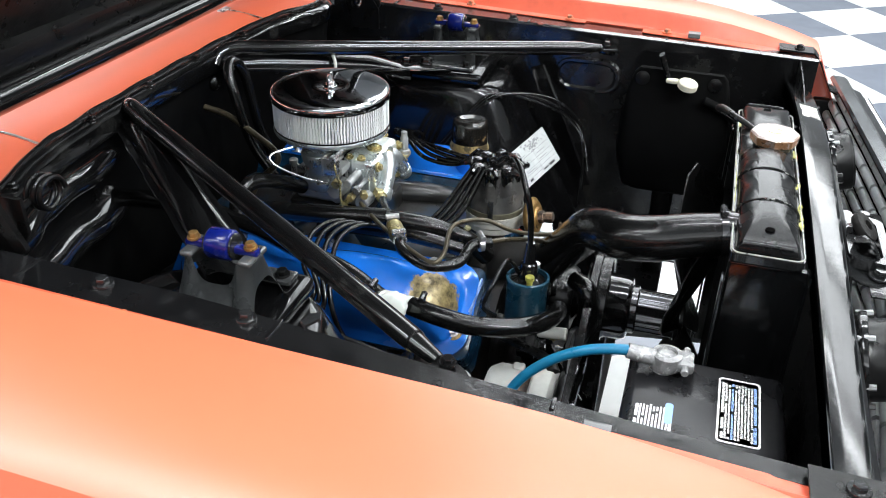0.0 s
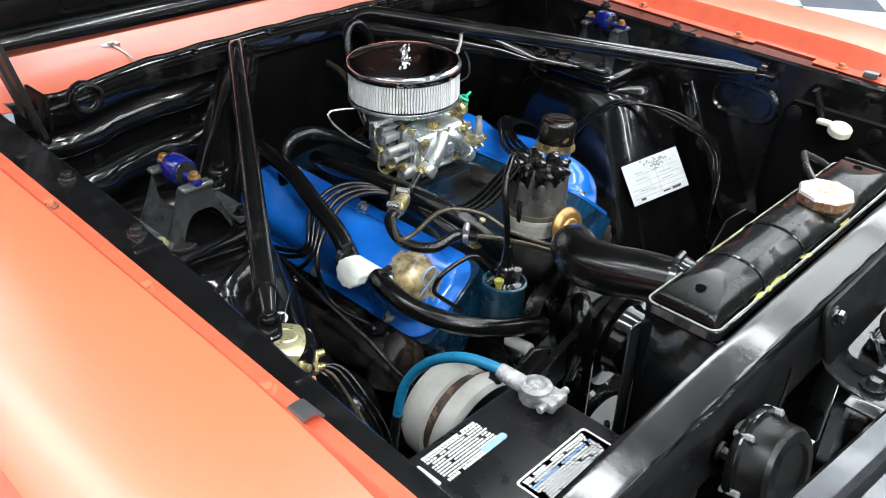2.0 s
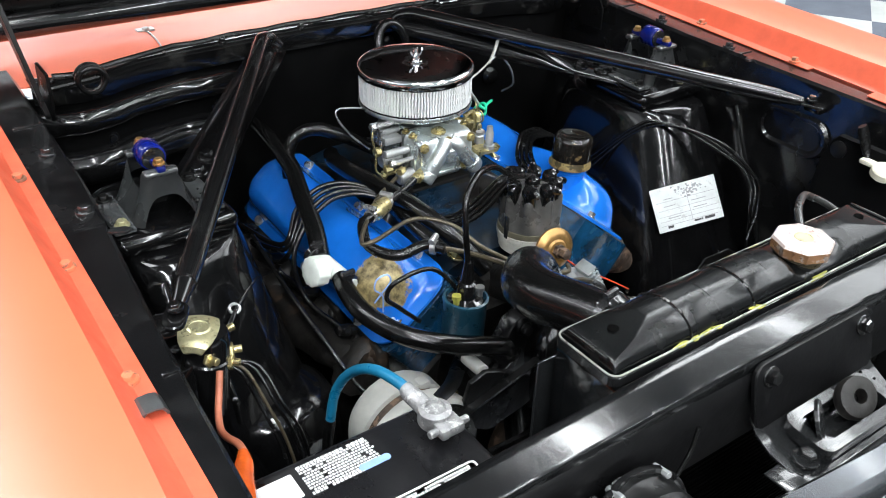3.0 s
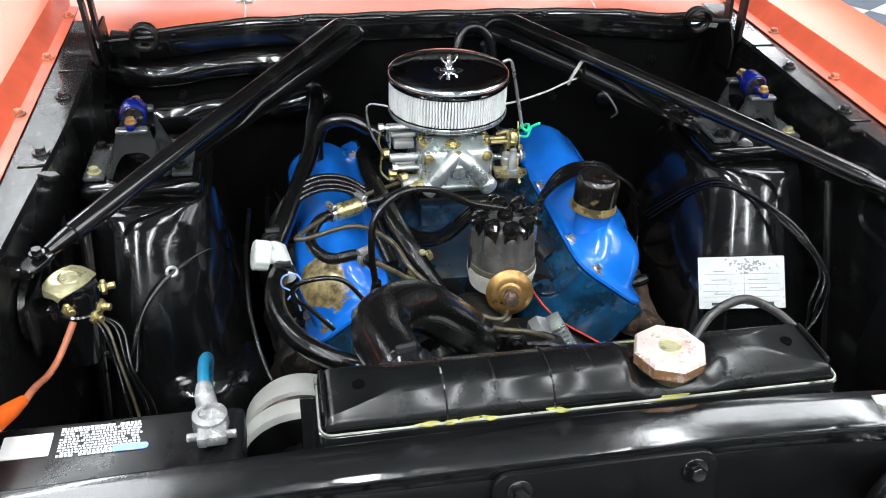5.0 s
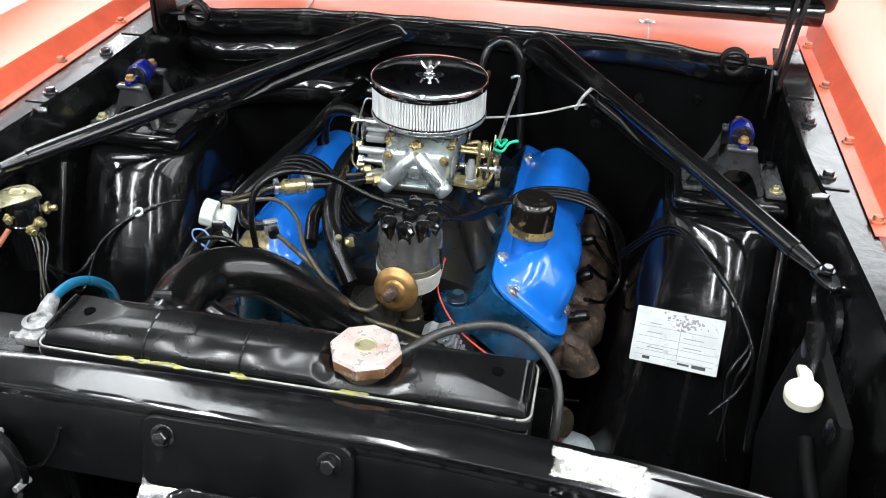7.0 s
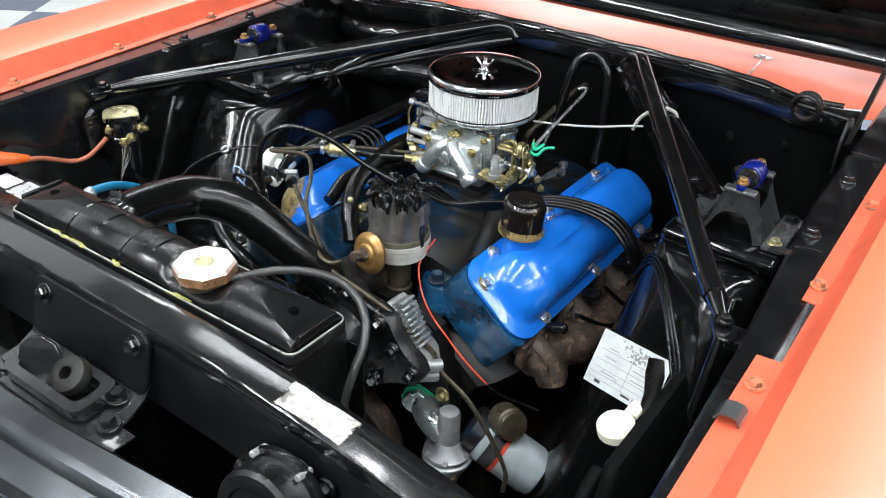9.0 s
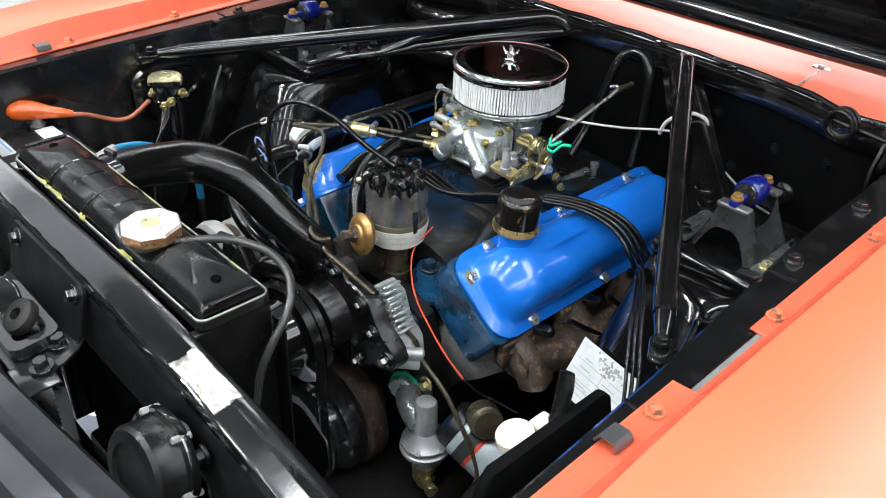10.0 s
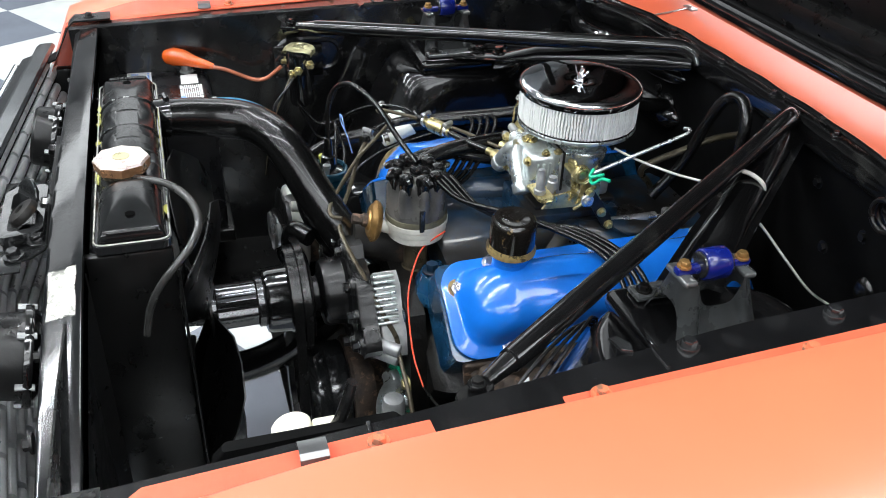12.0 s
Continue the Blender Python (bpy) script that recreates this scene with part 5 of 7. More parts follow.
    part("cam_lever", bm, BRASS, ob, "yellow zinc cam lever")
    bm = bm_new()
    cyl(bm, (0.045, 0.712, 0.795), (0.102, 0.712, 0.795), 0.005, seg=10)
    hexbolt(bm, (0.100, 0.712, 0.795), (1, 0, 0), 0.006, 0.006)
    part("shaft", bm, STEEL, ob)
    bm = bm_new()
    pts = [(0.068 + 0.0055 * math.cos(k * 0.9), 0.672 + 0.0055 * math.sin(k * 0.9), 0.776 + 0.0007 * k) for k in range(34)]
    sweep(bm, pts, 0.0012, 5, 1)
    part("idle_spring", bm, BRASS, ob, "small brass coil spring")
    bm = bm_new()
    lathe(bm, (0.068, 0.672, 0.774), (0, 0, 1), [(0.004, 0), (0.004, 0.028), (0.008, 0.029), (0.008, 0.040), (0.006, 0.042), (0.006, 0.047)], 10)
    part("idle_solenoid", bm, DARKALU, ob, "small grey plunger")
    bm = bm_new()
    sweep(bm, [(0.058, 0.70, 0.838), (0.072, 0.70, 0.842), (0.076, 0.70, 0.836), (0.076, 0.698, 0.815)], 0.0032, 8, 4)
    part("pump_arm", bm, BRASS, ob, "bent yellow zinc arm")
    return ob


carburettor()


def coolant_sender():
    ob = thing("coolant_sender", (-0.085, 0.515, 0.735), "tarnished brass sender and steel fitting on the intake", "sender")
    bm = bm_new()
    hexbolt(bm, (-0.085, 0.515, 0.735), (0.1, -0.3, 1), 0.011, 0.010, 1.2)
    part("hex_base", bm, BRASS, ob)
    bm = bm_new()
    lathe(bm, (-0.084, 0.512, 0.745), (0.1, -0.3, 1), [(0.0085, 0), (0.0085, 0.012), (0.007, 0.014), (0.007, 0.020), (0.003, 0.021), (0.0028, 0.028), (0.0045, 0.029), (0.004, 0.032)], 20)
    part("barrel", bm, PALEZINC, ob, "pale plated barrel")
    bm = bm_new()
    cyl(bm, (-0.098, 0.510, 0.752), (-0.072, 0.522, 0.756), 0.0055, seg=12)
    hexbolt(bm, (-0.074, 0.521, 0.7555), (1, 0.4, 0.1), 0.0075, 0.007, 1.0)
    part("side_fitting", bm, BRASS, ob)
    return ob


coolant_sender()


def fuel_inlet():
    ob = thing("fuel_inlet_line", (-0.1, 0.6, 0.79), "brass check valve with braided fuel hose", "fuel line")
    bm = bm_new()
    cyl(bm, (-0.052, 0.648, 0.792), (-0.070, 0.636, 0.794), 0.009, seg=6)
    cyl(bm, (-0.066, 0.639, 0.794), (-0.080, 0.630, 0.796), 0.006, seg=10)
    part("inlet_nut", bm, BRASS, ob, "yellow brass inlet nut")
    bm = bm_new()
    a, b = Vector((-0.078, 0.631, 0.796)), Vector((-0.150, 0.588, 0.800))
    sweep(bm, [a, (a + b) / 2 - Vector((0, 0, 0.002)), b], 0.0055, 10, 5)
    part("braided_hose", bm, WIRE, ob, "black braided hose")
    d = (b - a).normalized()
    bm = bm_new()
    lathe(bm, b - d * 0.006, d, [(0.0065, 0), (0.0075, 0.004), (0.0075, 0.010), (0.011, 0.012), (0.0115, 0.040), (0.009, 0.043), (0.0065, 0.046), (0.0065, 0.056)], 18)
    part("check_valve", bm, BRASS, ob, "pale brass check valve")
    for f in (0.004, 0.050):
        bm = bm_new()
        clamp(bm, b + d * (f - 0.004), d, 0.0078, 0.006)
        part("hose_clamp", bm, STEEL, ob, "bright steel hose clamp")
    e = b + d * 0.048
    bm = bm_new()
    sweep(bm, [e, e + d * 0.02 + Vector((0, 0, -0.004)), e + Vector((-0.028, -0.045, -0.012)), e + Vector((-0.008, -0.080, -0.014)), Vector((-0.165, 0.474, 0.797)), Vector((-0.150, 0.452, 0.798))], 0.0072, 10, 6)
    part("rubber_hose", bm, RUBBER, ob, "black rubber hose")
    bm = bm_new()
    clamp(bm, (-0.158, 0.464, 0.7975), (0.55, -0.8, 0), 0.0082, 0.007)
    part("hose_clamp", bm, STEEL, ob, "bright steel hose clamp")
    bm = bm_new()
    sweep(bm, [(-0.158, 0.464, 0.798), (-0.12, 0.440, 0.788), (-0.07, 0.415, 0.765), (-0.02, 0.388, 0.738), (0.03, 0.390, 0.722), (0.07, 0.405, 0.695), (0.105, 0.420, 0.660), (0.126, 0.434, 0.632), (0.135, 0.436, 0.606), (0.19, 0.437, 0.570), (0.248, 0.438, 0.49), (0.255, 0.43, 0.45)], 0.0034, 8, 6)
    part("steel_pipe", bm, BROWNHOSE, ob, "dull steel fuel pipe")
    return ob


fuel_inlet()


def distributor():
    c = Vector((0.020, 0.490, 0.744))
    ob = thing("distributor", (0.02, 0.49, 0.66), "grey distributor with black lead boots and bronze vacuum can", "distributor")
    bm = bm_new()
    lathe(bm, (c.x, c.y, 0.655), (0, 0, 1), [(0.020, 0), (0.020, 0.02), (0.017, 0.022), (0.017, 0.06), (0.026, 0.068), (0.030, 0.075)], 20)
    part("shaft_housing", bm, BROWNHOSE, ob, "oily brown shaft housing")
    bm = bm_new()
    lathe(bm, (c.x, c.y, 0.728), (0, 0, 1), [(0.026, -0.004), (0.036, 0.000), (0.0405, 0.004), (0.0405, 0.012), (0.0425, 0.014), (0.0425, 0.022), (0.0445, 0.024), (0.0445, 0.031), (0.038, 0.033)], 40)
    part("body_ring", bm, RING, ob, "dusty pale alloy body")
    bm = bm_new()
    n = 64
    rings = []
    for z, r, d in ((0.759, 0.0425, 0.0), (0.775, 0.0415, 0.0008), (0.785, 0.0390, 0.0045), (0.812, 0.0365, 0.0065), (0.820, 0.033, 0.006), (0.823, 0.026, 0.002), (0.824, 0.006, 0)):
        rings.append([(c.x + (r + d * math.cos(8 * 2 * math.pi * i / n)) * math.cos(2 * math.pi * i / n), c.y + (r + d * math.cos(8 * 2 * math.pi * i / n)) * math.sin(2 * math.pi * i / n), z) for i in range(n)])
    loft(bm, rings)
    part("cap", bm, GREYCAP, ob, "dusty grey bakelite cap", angle=50)
    bm = bm_new()
    lathe(bm, (c.x, c.y, 0.757), (0, 0, 1), [(0.040, 0.0), (0.0438, 0.001), (0.0440, 0.007), (0.0432, 0.010), (0.040, 0.011)], 40)
    part("cap_rim", bm, OLIVE, ob, "dusty olive band round the cap")
    for k in range(9):
        a = 2 * math.pi * k / 8
        rr = 0.031 if k < 8 else 0
        p = Vector((c.x + rr * math.cos(a), c.y + rr * math.sin(a), 0.815))
        bm = bm_new()
        lathe(bm, p, (0, 0, 1), [(0.0088, -0.010), (0.0094, 0.006), (0.0106, 0.008), (0.0106, 0.014), (0.0088, 0.019), (0.004, 0.021)], 14)
        d = Vector((math.cos(a * 1.1 + 0.3), math.sin(a * 1.1 + 0.3), 0.15))
        sweep(bm, [p + Vector((0, 0, 0.011)), p + Vector((0, 0, 0.014)) + d * 0.008, p + Vector((0, 0, 0.010)) + d * 0.018], [0.0080, 0.0068, 0.0042], 8, 3)
        part("lead_boot", bm, BLACK, ob, "shiny black rubber lead boot")
    bm = bm_new()
    sweep(bm, [(c.x, c.y - 0.036, 0.742), (c.x - 0.002, c.y - 0.052, 0.748), (c.x - 0.003, c.y - 0.060, 0.752)], 0.009, 10, 3)
    part("vacuum_neck", bm, RING, ob)
    bm = bm_new()
    ax = Vector((-0.12, -0.97, 0.22))
    p = Vector((c.x - 0.003, c.y - 0.050, 0.752))
    lathe(bm, p, ax, [(0.010, 0), (0.024, 0.003), (0.0285, 0.007), (0.0295, 0.0095), (0.0295, 0.0115), (0.027, 0.013), (0.024, 0.016), (0.0205, 0.018), (0.0150, 0.0175), (0.0135, 0.019), (0.0125, 0.0200), (0.004, 0.0205)], 32)
    part("vacuum_can", bm, BRONZE, ob, "bronze coloured vacuum can")
    bm = bm_new()
    lathe(bm, p + ax * 0.019, ax, [(0.0095, 0), (0.0095, 0.008), (0.0075, 0.009), (0.0075, 0.022), (0.005, 0.023)], 6)
    part("vacuum_nozzle", bm, RUST, ob, "rusty brown nozzle nut")
    for s in (-1, 1):
        bm = bm_new()
        block(bm, (c.x + s * 0.043, c.y - 0.004, 0.772), (0.003, 0.008, 0.034), 0.0012)
        part("spring_clip", bm, SADDLE, ob)
    return ob


distributor()


def water_pump():
    ob = thing("water_pump", (0, 0.39, 0.42), "gloss black water pump with ribbed fan spacer", "water pump")
    bm = bm_new()
    lathe(bm, (0, 0.412, 0.635), (0, -1, 0), [(0.066, 0), (0.064, 0.022), (0.052, 0.028), (0.0495, 0.034), (0.0495, 0.052), (0.046, 0.058), (0.034, 0.060), (0.026, 0.064), (0.024, 0.080)], 36)
    part("pump_casting", bm, PUMPBLACK, ob, "wet-look black pump body")
    bm = bm_new()
    wing = [(0.0, 0.558), (0.045, 0.566), (0.085, 0.592), (0.112, 0.604), (0.130, 0.608), (0.137, 0.622), (0.130, 0.638), (0.108, 0.654), (0.094, 0.672), (0.083, 0.692), (0.060, 0.702), (0.032, 0.706), (0.022, 0.722)]
    slab(bm, basis((0, 0.412, 0), (0, -1, 0), (1, 0, 0)), wing + [(-x, z) for x, z in reversed(wing[1:])], 0.024, 0.003)
    part("pump_flange", bm, PUMPBLACK, ob, "blocky black pump flange")
    for s in (-1, 1):
        for x, z, r in ((0.014, 0.712, 0.012), (0.066, 0.684, 0.013), (0.122, 0.624, 0.013), (0.092, 0.652, 0.010), (0.060, 0.586, 0.012)):
            bm = bm_new()
            lathe(bm, (s * x, 0.392, z), (0, -1, 0), [(r, 0), (r, 0.006), (r * 0.85, 0.009), (r * 0.4, 0.010)], 16)
            boss = part("boss", bm, PUMPBLACK, ob)
            bm = bm_new()
            hexbolt(bm, (s * x, 0.383, z), (0, -1, 0), 0.0072, 0.008, 1.25)
            part("bolt", bm, BLACK, boss)
    bm = bm_new()
    sweep(bm, [(-0.03, 0.43, 0.63), (-0.075, 0.41, 0.64), (-0.10, 0.392, 0.642), (-0.115, 0.388, 0.642)], [0.026, 0.022, 0.018, 0.015], 12, 5)
    part("hose_neck", bm, BLACK, ob)
    bm = bm_new()
    slab(bm, basis((0, 0.450, 0), (0, -1, 0), (1, 0, 0)), [(0.05, 0.60), (0.10, 0.585), (0.128, 0.600), (0.122, 0.634), (0.096, 0.660), (0.084, 0.690), (0.06, 0.698), (0.05, 0.69)], 0.034, 0.002)
    block(bm, (0.104, 0.424, 0.632), (0.018, 0.018, 0.034), 0.003)
    cyl(bm, (0.116, 0.405, 0.622), (0.138, 0.436, 0.616), 0.0095, seg=16)
    cyl(bm, (0.108, 0.405, 0.602), (0.132, 0.436, 0.596), 0.0095, seg=16)
    cover = part("alloy_cover", bm, DARKALU, ob, "bare finned alloy timing cover edge")
    for k in range(9):
        q = k / 8
        bm = bm_new()
        block(bm, (0.078 + 0.032 * q, 0.426, 0.704 - 0.056 * q), (0.018, 0.030, 0.0038), 0.001, Matrix.Rotation(-0.5, 3, "Y"))
        part("fin", bm, ALU, cover)
    bm = bm_new()
    lathe(bm, (0, 0.338, 0.635), (0, -1, 0), [(0.03, 0), (0.066, 0.002), (0.073, 0.006), (0.068, 0.012), (0.068, 0.018), (0.0745, 0.025), (0.066, 0.028), (0.052, 0.031), (0.049, 0.035), (0.0475, 0.060), (0.045, 0.066), (0.038, 0.068)], 40)
    part("pulley", bm, BLACK, ob, "gloss black pump pulley")
    bm = bm_new()
    n = 48
    rings = []
    for y, r in ((0.272, 0.036), (0.262, 0.036), (0.260, 0.030), (0.206, 0.030), (0.204, 0.036), (0.198, 0.036)):
        amp = 0.0025 if r < 0.033 else 0
        rings.append([((r + amp * math.cos(8 * 2 * math.pi * i / n)) * math.cos(2 * math.pi * i / n), y, 0.635 + (r + amp * math.cos(8 * 2 * math.pi * i / n)) * math.sin(2 * math.pi * i / n)) for i in range(n)])
    loft(bm, rings)
    part("fan_spacer", bm, SPACER, ob, "dark polished ribbed fan spacer")
    fan = bm_new()
    lathe(fan, (0, 0.199, 0.635), (0, -1, 0), [(0.045, 0), (0.045, 0.004), (0.02, 0.006)], 24)
    hub = part("fan_hub", fan, SATIN, ob)
    for k in range(5):
        a = 2 * math.pi * k / 5 + radians(58)
        u, v = Vector((math.cos(a), 0, math.sin(a))), Vector((-math.sin(a), 0, math.cos(a)))
        rows = []
        for r, w, tw in ((0.03, 0.024, 0.004), (0.06, 0.038, 0.014), (0.10, 0.056, 0.026), (0.15, 0.066, 0.030), (0.20, 0.062, 0.028), (0.222, 0.046, 0.018)):
            rows.append([Vector((0, 0.195, 0.635)) + u * r + v * w * f + Vector((0, 1, 0)) * (tw * f + 0.006 * (1 - f * f)) for f in (-1, -0.5, 0, 0.5, 1)])
        bm = bm_new()
        sheet(bm, rows, (0, -0.002, 0))
        part("blade", bm, SATIN, hub, angle=60)
    return ob


water_pump()


def crank_pulley():
    ob = thing("crank_pulley", (0, 0.36, 0.36), "grey and rusty brown crankshaft damper pulley", "pulley")
    bm = bm_new()
    lathe(bm, (0.0, 0.452, 0.44), (0, -1, 0), [(0.04, 0), (0.04, 0.03), (0.085, 0.032), (0.0875, 0.036), (0.0875, 0.062), (0.084, 0.066)], 40)
    part("damper_ring", bm, RUST, ob, "rusty brown damper ring")
    bm = bm_new()
    lathe(bm, (0.0, 0.384, 0.44), (0, -1, 0), [(0.080, 0), (0.082, 0.003), (0.082, 0.030), (0.076, 0.032), (0.070, 0.042), (0.070, 0.050), (0.077, 0.060), (0.072, 0.064), (0.03, 0.064), (0.028, 0.058)], 40)
    part("pulley", bm, SADDLE, ob, "dark grey pulley")
    return ob


crank_pulley()


def belt(name, label, circles, y, w=0.010, t=0.006):
    """A belt round two pulleys in the plane y."""
    (x0, z0, r0), (x1, z1, r1) = circles
    d = Vector((x1 - x0, z1 - z0))
    base = math.atan2(d.y, d.x)
    off = math.acos((r0 - r1) / d.length)
    pts = []
    for k in range(17):
        a = base + off + (2 * math.pi - 2 * off) * k / 16
        pts.append((x0 + r0 * math.cos(a), z0 + r0 * math.sin(a)))
    for k in range(17):
        a = base - off + 2 * off * k / 16
        pts.append((x1 + r1 * math.cos(a), z1 + r1 * math.sin(a)))
    cx, cz = sum(p[0] for p in pts) / len(pts), sum(p[1] for p in pts) / len(pts)
    bm = bm_new()
    n = len(pts)
    rings = []
    for i, p in enumerate(pts):
        tx, tz = pts[(i + 1) % n][0] - pts[i - 1][0], pts[(i + 1) % n][1] - pts[i - 1][1]
        q = math.hypot(tx, tz)
        nx, nz = tz / q, -tx / q
        rings.append([bm.verts.new((p[0] + nx * h, y + dy, p[1] + nz * h)) for h, dy in ((0, -w * 0.35), (t, -w / 2), (t, w / 2), (0, w * 0.35))])
    for i in range(n):
        for k in range(4):
            bm.faces.new((rings[i][k], rings[i][(k + 1) % 4], rings[(i + 1) % n][(k + 1) % 4], rings[(i + 1) % n][k]))
    return solo(name, bm, RUBBER, label, "belt", "drive belts", angle=30)


belt("drive_belt", "black rubber drive belt round pump and crank pulleys", ((0, 0.635, 0.069), (0, 0.44, 0.071)), 0.311, 0.0135, 0.007)
belt("drive_belt", "black rubber drive belt running to the alternator", ((0, 0.635, 0.072), (-0.248, 0.60, 0.032)), 0.3245)


def alternator():
    ob = thing("alternator", (-0.248, 0.37, 0.50), "pale grey round alternator with brown band", "alternator")
    c = Vector((-0.248, 0.0, 0.600))
    bm = bm_new()
    lathe(bm, (c.x, 0.332, c.z), (0, 1, 0), [(0.03, 0), (0.060, 0.003), (0.074, 0.012), (0.077, 0.022), (0.074, 0.034), (0.068, 0.037)], 40)
    part("front_housing", bm, GREYPAINT, ob)
    bm = bm_new()
    lathe(bm, (c.x, 0.366, c.z), (0, 1, 0), [(0.062, 0), (0.062, 0.020)], 40)
    part("stator_band", bm, RUST, ob, "brown rusty stator band")
    # Added disc, not a seen part, that darkens the pale front housing.
    bm = bm_new()
    lathe(bm, (c.x, 0.3305, c.z), (0, 1, 0), [(0.030, 0), (0.066, 0.0005), (0.072, 0.004), (0.070, 0.006), (0.030, 0.003)], 40)
    part("cooling_fan", bm, SATIN, ob, "added dark cooling fan disc over the pale front")
    bm = bm_new()
    lathe(bm, (c.x, 0.385, c.z), (0, 1, 0), [(0.064, 0), (0.067, 0.002), (0.067, 0.030), (0.060, 0.042), (0.03, 0.048)], 40)
    part("rear_housing", bm, GREYPAINT, ob)
    bm = bm_new()
    block(bm, (-0.223, 0.390, 0.660), (0.016, 0.016, 0.012), 0.003)
    part("lug", bm, GREYPAINT, ob)
    bm = bm_new()
    lathe(bm, (c.x, 0.312, c.z), (0, 1, 0), [(0.030, 0), (0.034, 0.004), (0.031, 0.010), (0.034, 0.016), (0.02, 0.022)], 24)
    part("pulley", bm, STEEL, ob)
    bm = bm_new()
    sweep(bm, [(-0.23, 0.345, 0.672), (-0.20, 0.36, 0.668), (-0.16, 0.40, 0.65), (-0.12, 0.44, 0.63)], 0.010, 8, 4, 0.004)
    part("bracket", bm, SATIN, ob)
    bm = bm_new()
    slab(bm, basis((-0.14, 0.3375, 0.64), (0, -1, 0), (1, 0, 0)), [(-0.060, 0.020), (-0.052, 0.046), (-0.030, 0.054), (-0.010, 0.046), (0.034, 0.020), (0.070, -0.004), (0.064, -0.022), (0.030, -0.034), (-0.02, -0.045), (-0.045, -0.03)], 0.006, 0.0015)
    part("adjusting_plate", bm, PUMPBLACK, ob, "black slotted adjusting plate")
    bm = bm_new()
    cyl(bm, (-0.168, 0.340, 0.6885), (-0.166, 0.378, 0.684), 0.0085, seg=16)
    part("bush", bm, GREYPAINT, ob, "pale metal bush")
    return ob


alternator()


def ignition_coil():
    ob = thing("ignition_coil", (-0.158, 0.40, 0.665), "dark teal ignition coil with black top", "ignition coil")
    bm = bm_new()
    lathe(bm, (-0.158, 0.400, 0.665), (0.05, 0, 1), [(0.024, 0.026), (0.027, 0.030), (0.027, 0.086), (0.0285, 0.088), (0.0285, 0.093), (0.0255, 0.094), (0.0255, 0.086), (0.01, 0.086)], 32)
    part("can", bm, COIL, ob)
    bm = bm_new()
    lathe(bm, (-0.154, 0.400, 0.750), (0.05, 0, 1), [(0.025, 0), (0.022, 0.006), (0.013, 0.009), (0.011, 0.028), (0.008, 0.030), (0.007, 0.045), (0.0055, 0.058)], 24)
    part("tower", bm, BLACK, ob, "glossy black tower")
    for dx, c in ((-0.018, YELLOW), (0.017, STEEL)):
        bm = bm_new()
        lathe(bm, (-0.154 + dx, 0.394, 0.754), (0, 0, 1), [(0.004, 0), (0.004, 0.010), (0.006, 0.011), (0.006, 0.016)], 10)
        part("terminal", bm, c, ob)
    return ob


ignition_coil()


def hose(name, label, pts, r, mat=None, seg=14, clamps=(), category="hose", clamp_r=None):
    ob = thing(name, Vector(pts[0]), label, category)
    bm = bm_new()
    sweep(bm, pts, r, seg, 7)
    part("tube", bm, mat or HOSE, ob, angle=60)
    rr = clamp_r or r
    for p, axis in clamps:
        bm = bm_new()
        clamp(bm, p, axis, rr + 0.0004, 0.009)
        part("hose_clamp", bm, SPACER, ob, "dark steel worm-drive clamp")
    return ob


hose("upper_radiator_hose", "glossy black moulded upper radiator hose", [(-0.150, 0.158, 0.865), (-0.158, 0.205, 0.859), (-0.164, 0.247, 0.850), (-0.159, 0.284, 0.843), (-0.136, 0.312, 0.834), (-0.108, 0.333, 0.816), (-0.066, 0.361, 0.766), (-0.038, 0.386, 0.725), (-0.022, 0.408, 0.69)], [0.0255, 0.0268, 0.0285, 0.0285, 0.0285, 0.0285, 0.0285, 0.0285, 0.0285], HOSE, seg=24,
     clamps=(((-0.1515, 0.172, 0.8635), (-0.15, 1, -0.12)),), clamp_r=0.0258)
hose("lower_bypass_hose", "black rubber bypass hose on the water pump", [(-0.05, 0.35, 0.70), (-0.075, 0.33, 0.70), (-0.085, 0.325, 0.66), (-0.08, 0.34, 0.60)], 0.014)


hose("lower_radiator_hose", "shiny black lower radiator hose behind the fan", [(-0.05, 0.405, 0.575), (-0.070, 0.365, 0.525), (-0.088, 0.325, 0.480), (-0.100, 0.270, 0.445), (-0.108, 0.215, 0.430), (-0.110, 0.168, 0.425)], 0.026, HOSE)


def heater_tee():
    ob = thing("flush_tee", (-0.262, 0.54, 0.74), "white plastic flushing tee with screw cap", "hose fitting")
    bm = bm_new()
    ax = Vector((-0.9, -0.1, 0.25))
    p = Vector((-0.262, 0.545, 0.756))
    cyl(bm, p, p + ax * 0.018, 0.010, seg=14)
    cyl(bm, p + Vector((0.012, -0.035, -0.010)), p + Vector((-0.004, 0.035, 0.006)), 0.0115, seg=14)
    part("tee", bm, WHITE, ob)
    bm = bm_new()
    n = 40
    a, u, v = frame_of(ax)
    rings = [[p + a * h + (u * math.cos(2 * math.pi * i / n) + v * math.sin(2 * math.pi * i / n)) * (r + (0.0012 if i % 4 < 2 else 0)) for i in range(n)] for h, r in ((0.012, 0.017), (0.013, 0.0185), (0.030, 0.0185), (0.032, 0.016), (0.0325, 0.004))]
    loft(bm, rings)
    part("screw_cap", bm, WHITE, ob, "white ribbed screw cap")
    return ob


